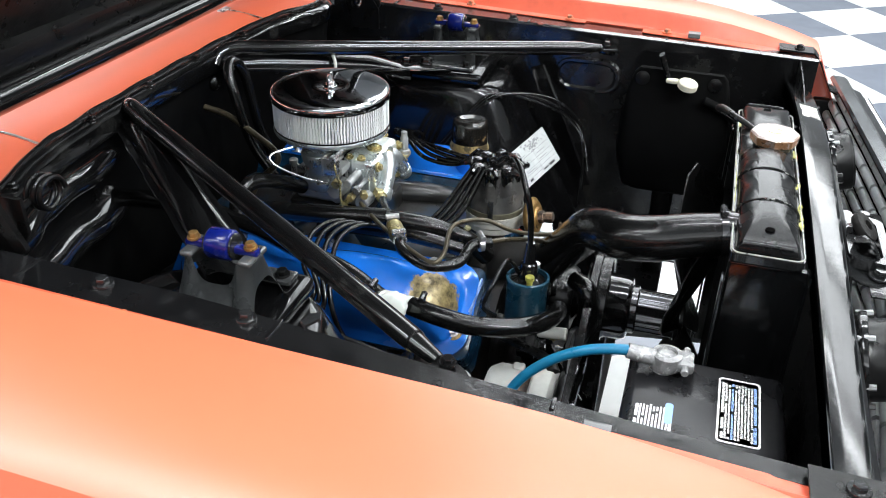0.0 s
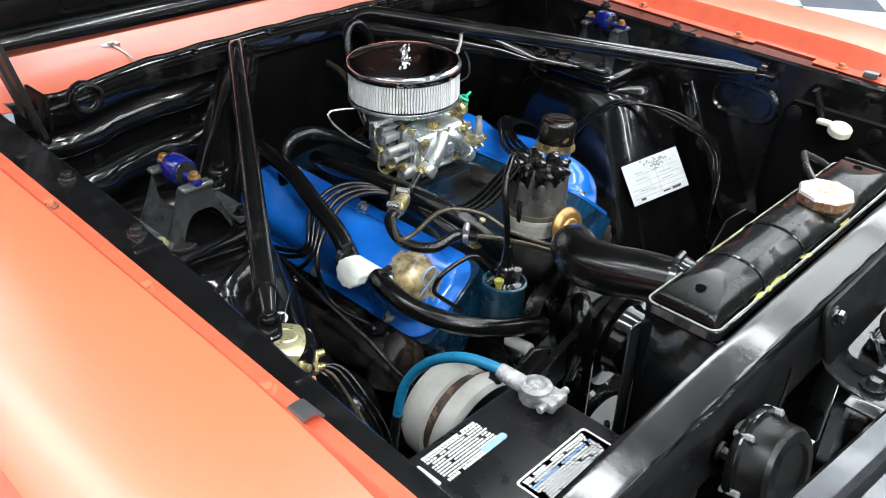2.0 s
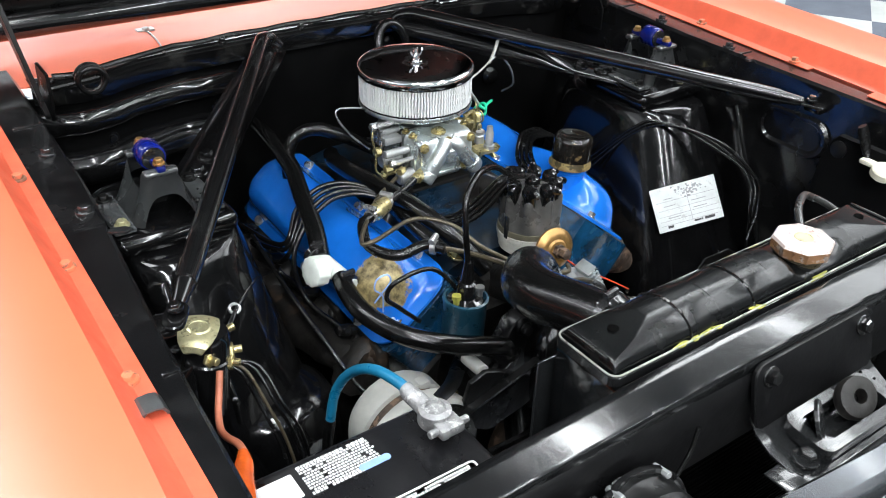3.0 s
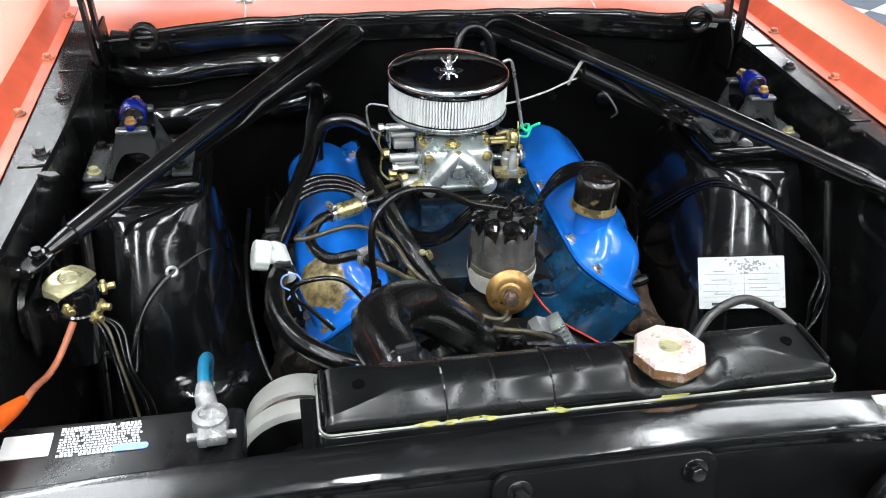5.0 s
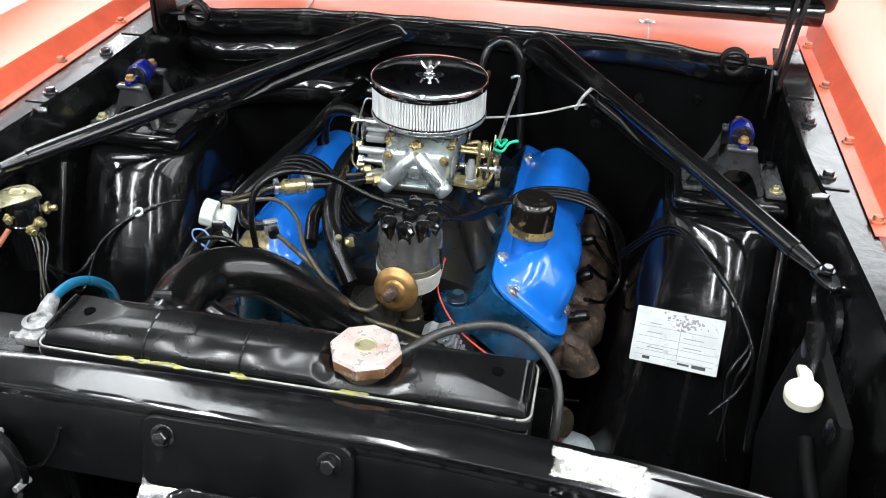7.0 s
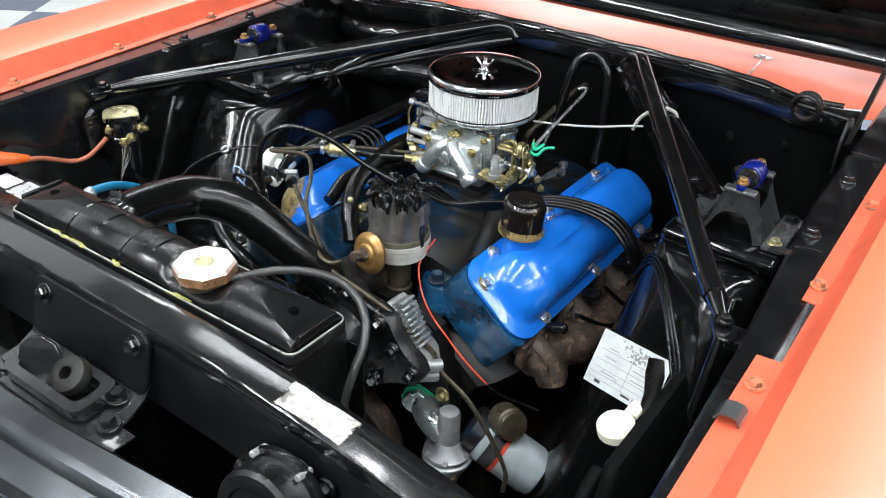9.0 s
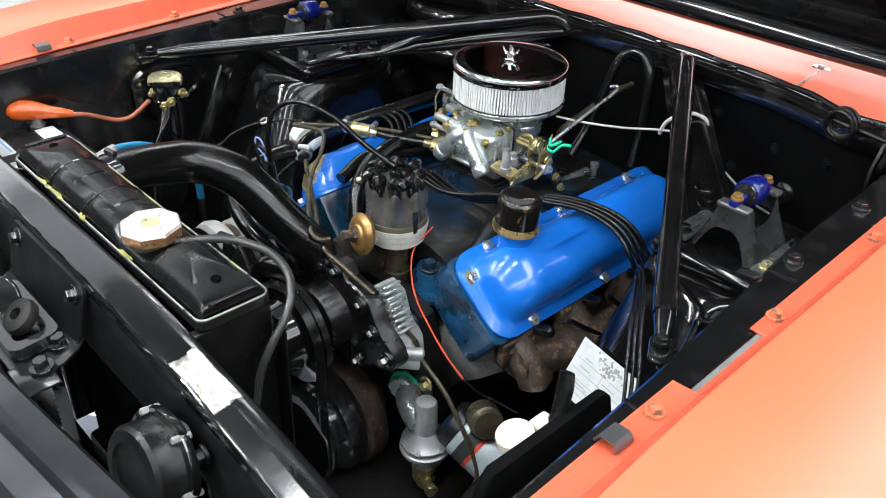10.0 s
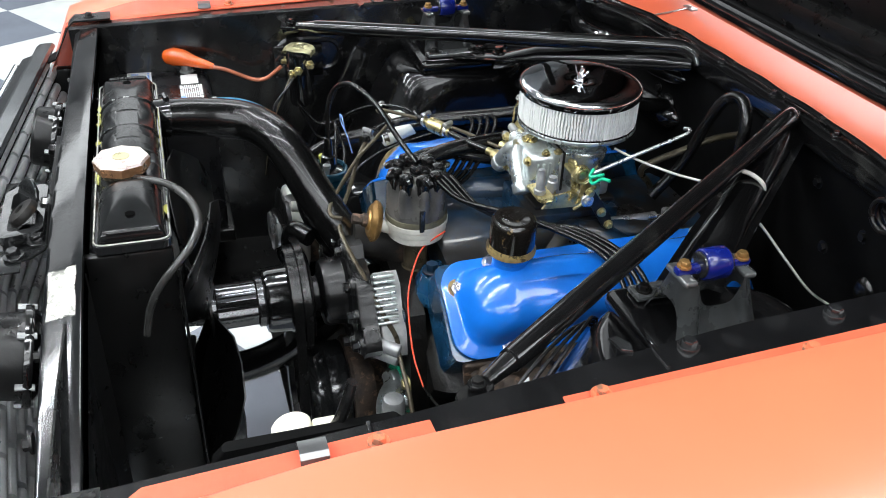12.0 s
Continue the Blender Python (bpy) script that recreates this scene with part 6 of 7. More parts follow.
heater_tee()
hose("heater_hose", "glossy black heater hose from tee to water pump", [(-0.257, 0.525, 0.751), (-0.266, 0.490, 0.751), (-0.267, 0.450, 0.747), (-0.254, 0.410, 0.742), (-0.230, 0.380, 0.736), (-0.193, 0.362, 0.725), (-0.150, 0.358, 0.708), (-0.116, 0.364, 0.688), (-0.092, 0.390, 0.648)], 0.0125, clamps=(((-0.254, 0.515, 0.750), (0.05, -1, -0.25)),))
hose("heater_hose", "black heater hose from firewall to flushing tee", [(-0.264, 0.565, 0.760), (-0.246, 0.615, 0.775), (-0.226, 0.69, 0.784), (-0.206, 0.765, 0.794), (-0.196, 0.85, 0.80), (-0.188, 0.92, 0.798), (-0.185, 1.0, 0.79)], 0.0128, clamps=(((-0.267, 0.575, 0.763), (0, 1, 0.2)),))
hose("breather_hose", "black rubber breather hose with elbow", [(-0.195, 0.795, 0.745), (-0.195, 0.797, 0.795), (-0.180, 0.800, 0.822), (-0.145, 0.795, 0.828), (-0.105, 0.778, 0.812), (-0.06, 0.765, 0.785)], 0.0105)
hose("vacuum_hose", "thick black hose looping behind the air cleaner", [(0.03, 0.86, 0.745), (0.035, 0.90, 0.80), (0.045, 0.93, 0.885), (0.060, 0.942, 0.910), (0.085, 0.945, 0.910), (0.105, 0.94, 0.88), (0.112, 0.93, 0.80), (0.115, 0.91, 0.74)], 0.0085)
hose("crankcase_hose", "thick black hose along the inner edge of the cover", [(-0.10, 0.84, 0.755), (-0.125, 0.78, 0.775), (-0.128, 0.70, 0.785), (-0.118, 0.62, 0.788), (-0.105, 0.55, 0.780), (-0.085, 0.505, 0.757), (-0.06, 0.48, 0.72)], 0.0135)
hose("fuel_vent_hose", "black corrugated bundle under the intake", [(-0.12, 0.50, 0.76), (-0.13, 0.56, 0.775), (-0.115, 0.64, 0.765), (-0.10, 0.72, 0.75)], 0.010)


def wire(name, label, pts, r, mat=None, category="cable", group=""):
    bm = bm_new()
    sweep(bm, pts, r, 7, 6)
    return solo(name, bm, mat or WIRE, label, category, group, angle=70)


# ignition leads
wire("coil_lead", "black high-tension lead from coil to distributor", [(-0.152, 0.400, 0.800), (-0.156, 0.402, 0.850), (-0.150, 0.412, 0.885), (-0.120, 0.430, 0.903), (-0.075, 0.455, 0.890), (-0.030, 0.475, 0.858), (0.016, 0.490, 0.838)], 0.0040)
for k in range(4):
    o = k * 0.013
    wire("spark_plug_lead", "black spark plug lead over the blue valve cover", [(0.042 + 0.003 * k, 0.502 + 0.008 * k, 0.832), (0.072 + 0.004 * k, 0.535 + o * 0.9, 0.806 - 0.006 * k), (0.108 + 0.003 * k, 0.592 + o * 1.1, 0.797 - 0.007 * k), (0.15, 0.645 + o * 0.7, 0.786), (0.195, 0.685 + o * 0.7, 0.775), (0.243, 0.695 + o * 0.8, 0.762), (0.278, 0.690 + o * 1.1, 0.738 - 0.004 * k), (0.296 + 0.002 * k, 0.700 + o * 0.8, 0.69), (0.305, 0.700 + o * 0.5, 0.64), (0.285, 0.66 + k * 0.06, 0.62), (0.255, 0.60 + k * 0.09, 0.66)], 0.0036, group="driver side plug leads")
    wire("spark_plug_lead", "black spark plug lead over the worn blue cover", [(-0.010, 0.500 + 0.006 * k, 0.832), (-0.05, 0.525 + o, 0.775 - 0.004 * k), (-0.09, 0.57 + o, 0.752), (-0.145, 0.625 + o, 0.790), (-0.195, 0.645 + o, 0.795), (-0.240, 0.640 + o, 0.775), (-0.275, 0.625 + o, 0.735), (-0.272, 0.60 + k * 0.09, 0.68), (-0.255, 0.54 + k * 0.1, 0.665)], 0.0036, group="passenger side plug leads")
for k in range(3):
    wire("harness_wire", "black wire hanging over the shock tower", [(0.30, 0.66 + 0.01 * k, 0.70), (0.34, 0.61, 0.775 + 0.006 * k), (0.37, 0.560 + 0.008 * k, 0.803), (0.419, 0.484 + 0.012 * k, 0.787 - 0.006 * k), (0.455, 0.435 + 0.01 * k, 0.735), (0.452 - 0.01 * k, 0.42, 0.69), (0.419 + 0.02 * k, 0.405 + 0.01 * k, 0.649 - 0.05 * k)], 0.0023, group="harness wires")
for k in range(2):
    wire("harness_wire", "grey-black wire bundle across the wheel arch", [(-0.33, 0.62, 0.70), (-0.345, 0.585, 0.745 + 0.006 * k), (-0.393, 0.540, 0.747), (-0.43, 0.500 - 0.01 * k, 0.72), (-0.44, 0.44, 0.70 - 0.03 * k), (-0.455, 0.40, 0.74)], 0.0028, group="harness wires")
bm = bm_new()
_, ru, rv = frame_of((0, -0.5, 0.9))
rim = [Vector((-0.394, 0.542, 0.748)) + ru * 0.0062 * math.cos(k * math.pi / 8) + rv * 0.0062 * math.sin(k * math.pi / 8) for k in range(17)]
sweep(bm, rim, 0.0021, 8, 1)
solo("ring_terminal", bm, STEEL, "bright ring terminal on the wire bundle", "wire terminal")
wire("blue_wire_loop", "small loop of blue-grey wire beside the tee", [(-0.238, 0.455, 0.735), (-0.243, 0.448, 0.765), (-0.257, 0.442, 0.782), (-0.255, 0.440, 0.797), (-0.241, 0.440, 0.799), (-0.235, 0.442, 0.786), (-0.243, 0.446, 0.772), (-0.252, 0.452, 0.755)], 0.0011, BLUEINK)
wire("temperature_wire", "thin red wire on the engine front", [(0.062, 0.520, 0.752), (0.058, 0.490, 0.728), (0.072, 0.472, 0.703), (0.098, 0.458, 0.679), (0.133, 0.450, 0.657), (0.173, 0.446, 0.630), (0.205, 0.450, 0.606)], 0.0013, RED)
wire("sensor_wire", "thin black wire running on from the red one", [(0.203, 0.450, 0.607), (0.218, 0.462, 0.588), (0.236, 0.480, 0.572), (0.262, 0.50, 0.555)], 0.0018)
wire("vacuum_pipe", "bent yellowish steel vacuum pipe", [(0.002, 0.388, 0.757), (-0.008, 0.375, 0.757), (-0.03, 0.378, 0.762), (-0.07, 0.405, 0.775), (-0.105, 0.437, 0.795), (-0.125, 0.470, 0.815), (-0.165, 0.50, 0.822), (-0.225, 0.495, 0.812), (-0.232, 0.515, 0.806), (-0.16, 0.60, 0.80), (-0.09, 0.66, 0.79)], 0.0030, BROWNHOSE)
wire("kickdown_rod", "bent steel rod beside the air cleaner", [(0.101, 0.715, 0.838), (0.108, 0.78, 0.865), (0.114, 0.838, 0.888), (0.110, 0.846, 0.893), (0.100, 0.845, 0.890)], 0.0026, STEEL)
wire("throttle_cable", "pale throttle cable running to the firewall", [(0.07, 0.760, 0.855), (0.11, 0.775, 0.855), (0.16, 0.80, 0.857), (0.228, 0.838, 0.862), (0.27, 0.862, 0.835), (0.302, 0.883, 0.803), (0.330, 0.912, 0.765), (0.340, 0.955, 0.735)], 0.0017, CABLEWHITE)
wire("wire_tie", "pale cable tie round the channel brace", [(0.205, 0.83, 0.855), (0.215, 0.828, 0.878), (0.235, 0.845, 0.893), (0.255, 0.862, 0.885), (0.258, 0.868, 0.862)], 0.0028, CABLEWHITE, "cable tie")
wire("brake_vacuum_pipe", "dusty brown pipe to the carburettor base", [(-0.004, 0.884, 0.728), (0.000, 0.870, 0.752), (0.012, 0.846, 0.778), (0.020, 0.850, 0.795), (0.030, 0.890, 0.815), (0.040, 0.940, 0.836), (0.046, 0.985, 0.842)], 0.0052, BROWNHOSE)
wire("green_wire", "knotted green wire on the throttle rod", [(0.098, 0.716, 0.842), (0.106, 0.708, 0.836), (0.112, 0.722, 0.840), (0.100, 0.728, 0.832), (0.096, 0.715, 0.828), (0.108, 0.712, 0.826), (0.116, 0.720, 0.836), (0.130, 0.724, 0.840)], 0.0024, GREEN)
wire("coolant_sensor_wire", "black wire beside the ignition coil", [(-0.155, 0.41, 0.76), (-0.19, 0.42, 0.80), (-0.237, 0.426, 0.795), (-0.245, 0.435, 0.77), (-0.225, 0.44, 0.745), (-0.20, 0.43, 0.72)], 0.0030)
wire("harness_wire", "black wire along the heater hose", [(-0.30, 0.70, 0.74), (-0.305, 0.60, 0.72), (-0.30, 0.50, 0.69), (-0.28, 0.44, 0.64), (-0.25, 0.41, 0.62)], 0.0032)
bm = bm_new()
c0, c1 = Vector((0.075, 0.766, 0.739)), Vector((0.083, 0.838, 0.744))
d = (c1 - c0).normalized()
cyl(bm, c0, c1, 0.0066, seg=14)
sweep(bm, [c0 + d * 0.002, c0 - d * 0.006 + Vector((0, 0, 0.003)), c0 - d * 0.016], 0.0016, 6, 4)
sweep(bm, [c1 - d * 0.002, c1 + d * 0.010, c1 + d * 0.016 + Vector((0, 0, 0.006))], 0.0020, 6, 4)
lathe(bm, c1 + d * 0.016, (0, 0, 1), [(0.005, -0.022), (0.005, 0.0), (0.0075, 0.001), (0.0075, 0.008), (0.004, 0.010)], 10)
solo("return_spring", bm, STEEL, "bright steel throttle return spring", "spring")


def fuel_pump():
    ob = thing("fuel_pump", (0.165, 0.42, 0.44), "silver cast fuel pump with green gasket", "fuel pump")
    bm = bm_new()
    m = basis((0.105, 0.448, 0.520), (0.25, -0.9, 0.1), (1, 0.2, -0.3))
    slab(bm, m, [(-0.038, -0.008), (-0.030, -0.018), (0.02, -0.026), (0.036, -0.014), (0.038, 0.008), (0.028, 0.018), (-0.02, 0.026), (-0.036, 0.012)], 0.003)
    part("gasket", bm, GREEN, ob, "green gasket edge")
    bm = bm_new()
    slab(bm, basis((0.106, 0.445, 0.520), (0.25, -0.9, 0.1), (1, 0.2, -0.3)), [(-0.034, -0.007), (-0.027, -0.015), (0.018, -0.022), (0.032, -0.012), (0.034, 0.007), (0.025, 0.015), (-0.018, 0.022), (-0.032, 0.010)], 0.012, 0.002)
    sweep(bm, [(0.11, 0.44, 0.52), (0.13, 0.425, 0.52), (0.16, 0.42, 0.512)], [0.022, 0.020, 0.022], 12, 4)
    part("mounting_arm", bm, ALU, ob)
    bm = bm_new()
    lathe(bm, (0.165, 0.420, 0.446), (0, 0, 1), [(0.018, 0), (0.026, 0.004), (0.028, 0.018), (0.034, 0.022), (0.0345, 0.026)], 32)
    part("lower_body", bm, STEEL, ob)
    bm = bm_new()
    lathe(bm, (0.165, 0.420, 0.472), (0, 0, 1), [(0.0340, 0), (0.0365, 0.001), (0.0365, 0.005), (0.033, 0.007), (0.030, 0.008), (0.030, 0.011), (0.0345, 0.012), (0.0345, 0.016), (0.026, 0.022), (0.021, 0.030), (0.017, 0.034), (0.0160, 0.082), (0.0135, 0.086), (0.003, 0.087)], 32)
    part("pump_body", bm, DARKALU, ob)
    bm = bm_new()
    lathe(bm, (0.165, 0.420, 0.395), (0, 0, 1), [(0.010, 0), (0.012, 0.004), (0.012, 0.016), (0.018, 0.018), (0.018, 0.052)], 24)
    part("sediment_bowl", bm, BRASS, ob, "yellow plated bowl")
    bm = bm_new()
    cyl(bm, (0.165, 0.42, 0.415), (0.195, 0.405, 0.418), 0.007, seg=12)
    cyl(bm, (0.190, 0.408, 0.4175), (0.200, 0.403, 0.4185), 0.010, seg=6)
    part("outlet_nut", bm, BRASS, ob, "yellow plated outlet nut")
    for k in range(6):
        a = k * math.pi / 3
        bm = bm_new()
        hexbolt(bm, (0.165 + 0.032 * math.cos(a), 0.420 + 0.032 * math.sin(a), 0.487), (0, 0, 1), 0.0035, 0.004, 1.3)
        part("screw", bm, STEEL, ob)
    return ob


fuel_pump()


def oil_filter():
    ob = thing("oil_filter", (0.235, 0.50, 0.42), "pale grey spin-on oil filter with brass switch", "oil filter")
    a, b = Vector((0.196, 0.462, 0.500)), Vector((0.290, 0.482, 0.455))
    d = (b - a).normalized()
    bm = bm_new()
    lathe(bm, a, d, [(0.034, 0), (0.037, 0.004), (0.037, 0.085), (0.033, 0.098), (0.02, 0.103)], 32)
    part("can", bm, PALECAN, ob)
    for f, w, mt, nm in ((0.012, 0.020, DARKINK, "dark printed band"), (0.030, 0.007, RED, "red printed band")):
        bm = bm_new()
        lathe(bm, a + d * f, d, [(0.0372, 0), (0.0376, 0.0004), (0.0376, w - 0.0004), (0.0372, w)], 32)
        part("print_band", bm, mt, ob, nm)
    bm = bm_new()
    lathe(bm, a + Vector((0.020, 0.016, 0.034)), Vector((0.75, -0.45, 0.30)), [(0.020, 0), (0.024, 0.004), (0.024, 0.030), (0.021, 0.033), (0.022, 0.036), (0.020, 0.040), (0.010, 0.041)], 24)
    part("pressure_switch", bm, BROWNHOSE, ob, "tarnished brass oil pressure switch")
    bm = bm_new()
    lathe(bm, a - d * 0.025, d, [(0.03, 0), (0.036, 0.006), (0.036, 0.024)], 24)
    part("mount", bm, OLDBLUE, ob)
    return ob


oil_filter()


# ---- radiator ----
def radiator():
    ob = thing("radiator", (0, 0.13, 0.36), "black painted brass radiator with ridged top tank", "radiator")

    def arch(top):
        """A half-ellipse 34 mm to each side, cut off flat at a height of top."""
        q = math.asin(min(1.0, top / 0.0226))
        side = [(-0.0345 * math.cos(q * j / 12), 0.0226 * math.sin(q * j / 12)) for j in range(13)]
        flat = [(side[-1][0] * (1 - j / 4), side[-1][1]) for j in range(1, 4)]
        left = side + flat
        return left + [(0.0, side[-1][1])] + [(-y, z) for y, z in reversed(left)]
    dome = arch(0.0224)

    def sect(x, k, top=0.0224):
        """One cross-section: top is the height of the sloping flat end, k lowers the whole."""
        return [(x, 0.1265 + y, 0.8835 + z * k) for y, z in arch(top)]
    ends = [(-0.2265, 0.15, 0.0124), (-0.2260, 0.50, 0.0124), (-0.2245, 0.78, 0.0127), (-0.2220, 0.93, 0.0131), (-0.2180, 1, 0.0137), (-0.2060, 1, 0.0158), (-0.1940, 1, 0.0178), (-0.1820, 1, 0.0197), (-0.1720, 1, 0.0213), (-0.1655, 1, 0.0221), (-0.1600, 1)]
    bands = []
    for x0, x1 in ((-0.130, -0.088), (-0.041, -0.004)):
        bands += [(x0 - 0.0012, 1), (x0 + 0.0012, 1.055), (x1 - 0.0012, 1.055), (x1 + 0.0012, 1)]
    mid = [(0.020, 1), (0.026, 0.96), (0.034, 0.66), (0.042, 0.54), (0.088, 0.54), (0.097, 0.66), (0.107, 0.96), (0.114, 1)]
    far = [(0.1415, 1), (0.1470, 1, 0.0221), (0.1535, 1, 0.0213), (0.1635, 1, 0.0197), (0.1755, 1, 0.0178), (0.1875, 1, 0.0158), (0.1995, 1, 0.0137), (0.2035, 0.93, 0.0131), (0.2060, 0.78, 0.0127), (0.2073, 0.50, 0.0124), (0.2077, 0.15, 0.0124)]
    bm = bm_new()
    loft(bm, [sect(*r) for r in ends + bands + mid + far])
    part("top_tank", bm, TANK, ob, "black painted ridged top tank", angle=24)
    for xr in (-0.130, -0.041):
        bm = bm_new()
        sweep(bm, [(xr, 0.1265 + y, 0.8837 + z) for y, z in dome], 0.0019, 10, 1, 0.0008)
        part("rib", bm, RIBPAINT, ob, "rib with paint scratched to pale metal")
    for x in (-0.2262, 0.2064):
        bm = bm_new()
        sweep(bm, [(x, 0.104, 0.8952), (x, 0.106, 0.8958), (x, 0.128, 0.8961), (x, 0.150, 0.8958), (x, 0.152, 0.8952)], 0.0026, 10, 2)
        part("end_lip", bm, TANK, ob, "rounded folded end lip")
    bm = bm_new()
    m = Matrix.Translation((-0.0095, 0.1265, 0.875))
    out, inn = rounded(0.2225, 0.0395, 0.010, 5), rounded(0.2195, 0.0365, 0.008, 5)
    loft(bm, [[m @ Vector((x, y, 0)) for x, y in out], [m @ Vector((x, y, 0.009)) for x, y in out], [m @ Vector((x, y, 0.010)) for x, y in inn], [m @ Vector((x, y, 0.006)) for x, y in inn]])
    part("tank_rim", bm, SADDLE, ob, "scuffed soldered tank rim")
    for x, z in ((-0.197, 0.9014), (0.1785, 0.9014)):
        bm = bm_new()
        lathe(bm, (x, 0.127, z), (0, 0, 1), [(0.0052, -0.002), (0.0052, 0.0006), (0.003, 0.0004)], 14)
        part("rivet", bm, VOID, ob)
    bm = bm_new()
    loop = [(x - 0.0095, y + 0.1265, 0.8856) for x, y in rounded(0.2210, 0.0380, 0.010, 6)]
    sweep(bm, loop + loop[:1], 0.0010, 6, 1)
    part("rim_edge", bm, RIMLINE, ob, "scraped pale edge of the rim")
    # core
    bm = bm_new()
    block(bm, (-0.008, 0.127, 0.650), (0.42, 0.045, 0.452), 0.002)
    core = part("core", bm, VOID, ob, "black finned core")
    for k in range(57):
        bm = bm_new()
        block(bm, (-0.008, 0.127, 0.435 + k * 0.0075), (0.412, 0.049, 0.0018), 0)
        if k == 0:
            first = part("fin", bm, VOID, core)
        else:
            bm.free()
            o = new("fin", first.data)
            o.parent, o.location = core, (0, 0, k * 0.0075)
    for s, x in ((-1, -0.222), (1, 0.205)):
        bm = bm_new()
        block(bm, (x, 0.120, 0.668), (0.012, 0.090, 0.408), 0.003)
        part("side_plate", bm, SATIN if s > 0 else BAR, ob)
        bm = bm_new()
        block(bm, (x + s * 0.012, 0.168, 0.655), (0.022, 0.003, 0.40), 0.001)
        part("side_flange", bm, PANELGREY if s < 0 else SATIN, ob)
    bm = bm_new()
    block(bm, (-0.006, 0.13, 0.405), (0.44, 0.08, 0.045), 0.008)
    part("bottom_tank", bm, SATIN, ob)
    bm = bm_new()
    lathe(bm, (-0.149, 0.150, 0.866), (0, 1, 0.0), [(0.025, 0), (0.025, 0.018), (0.026, 0.020), (0.026, 0.03)], 20)
    part("hose_spigot", bm, BLACK, ob, "black painted hose spigot")
    # filler neck and cap
    bm = bm_new()
    lathe(bm, (0.065, 0.120, 0.877), (0, 0, 1), [(0.025, 0), (0.0235, 0.004), (0.0235, 0.018), (0.028, 0.021), (0.028, 0.025)], 28)
    part("filler_neck", bm, BROWNHOSE, ob, "yellow-brown stained filler neck")
    bm = bm_new()
    rr = []
    for z, r, f in ((0.900, 0.0285, 0.0), (0.9005, 0.031, 1), (0.911, 0.0318, 1), (0.9140, 0.0300, 1), (0.9150, 0.022, 0.2), (0.9142, 0.0135, 0), (0.9146, 0.0105, 0), (0.9138, 0.006, 0), (0.9140, 0.001, 0)):
        ring = []
        for i in range(32):
            a = 2 * math.pi * i / 32
            q = math.cos(math.pi / 8) / math.cos((a % (math.pi / 4)) - math.pi / 8)
            ring.append((0.065 + r * (q * f + 1 - f) * math.cos(a), 0.120 + r * (q * f + 1 - f) * math.sin(a), z))
        rr.append(ring)
    loft(bm, rr[:3])
    part("cap_skirt", bm, CAPSKIRT, ob, "coppery brown cap skirt", angle=32)
    bm = bm_new()
    loft(bm, rr[2:])
    part("radiator_cap", bm, CAPMETAL, ob, "eight-sided tarnished pressure cap", angle=32)
    bm = bm_new()
    lathe(bm, (0.065, 0.120, 0.9138), (0, 0, 1), [(0.0100, 0), (0.0098, 0.0012), (0.0085, 0.0016), (0.0080, 0.0010), (0.002, 0.0008)], 24)
    part("cap_disc", bm, PALEZINC, ob, "small yellowish centre disc")
    rnd = random.Random(5)
    for x, y, a, w in ((-0.146, 0.0895, 0.0, 0.010), (-0.128, 0.0900, 0.1, 0.007), (-0.112, 0.0902, 0.0, 0.012), (-0.098, 0.0900, -0.1, 0.010), (-0.040, 0.0902, -0.2, 0.010), (0.060, 0.0905, 0.1, 0.016), (0.15, 0.1680, 0.1, 0.012)):
        bm = bm_new()
        m = Matrix.Translation((x, y - 0.0005 if y < 0.1 else y - 0.005, 0.8852)) @ Matrix.Rotation(a, 4, "Z")
        slab(bm, m, [(w * math.cos(q * 0.698) * rnd.uniform(0.7, 1.2), 0.0028 * math.sin(q * 0.698) * rnd.uniform(0.5, 1.3)) for q in range(9)], 0.0010)
        part("solder_mark", bm, YELLOW, ob, "yellow paint mark on the seam")
    bm = bm_new()
    sweep(bm, [(-0.160 + 0.018 * k, 0.1640 + rnd.uniform(-0.0008, 0.0008), 0.8858) for k in range(13)], [0.0003 + 0.0006 * rnd.random() for _ in range(13)], 6, 2)
    part("paint_line", bm, YELLOW, ob, "yellow paint line along the rim")
    return ob


radiator()
hose("overflow_hose", "thin grey-black overflow hose from the filler neck", [(0.088, 0.132, 0.897), (0.125, 0.167, 0.904), (0.165, 0.189, 0.902), (0.194, 0.195, 0.890), (0.217, 0.184, 0.877), (0.230, 0.166, 0.862), (0.233, 0.148, 0.842), (0.232, 0.134, 0.815), (0.231, 0.126, 0.78)], 0.0045, DUSTYHOSE, seg=10)


# ---- battery corner ----
def battery():
    z = 0.785
    x0, x1, y0, y1 = -0.562, -0.302, 0.092, 0.248
    ob = thing("battery", ((x0 + x1) / 2, (y0 + y1) / 2, z - 0.20), "black car battery with white printed labels", "battery")
    bm = bm_new()
    block(bm, ((x0 + x1) / 2, (y0 + y1) / 2, z - 0.105), (x1 - x0, y1 - y0, 0.19), 0.004)
    part("case", bm, PLASTIC, ob)
    bm = bm_new()
    m = Matrix.Translation(((x0 + x1) / 2, (y0 + y1) / 2, z - 0.014))
    hx, hy = (x1 - x0) / 2, (y1 - y0) / 2
    loft(bm, [[m @ Vector((x, y, zz)) for x, y in rounded(hx + c, hy + c, 0.006, 4)] for zz, c in ((-0.02, 0.0025), (0.004, 0.0025), (0.010, -0.002), (0.014, -0.008))])
    part("lid", bm, PLASTIC, ob)

    def label(cx, cy, lx, ly, border, parent):
        bm = bm_new()
        m = Matrix.Translation((cx, cy, z + 0.0003))
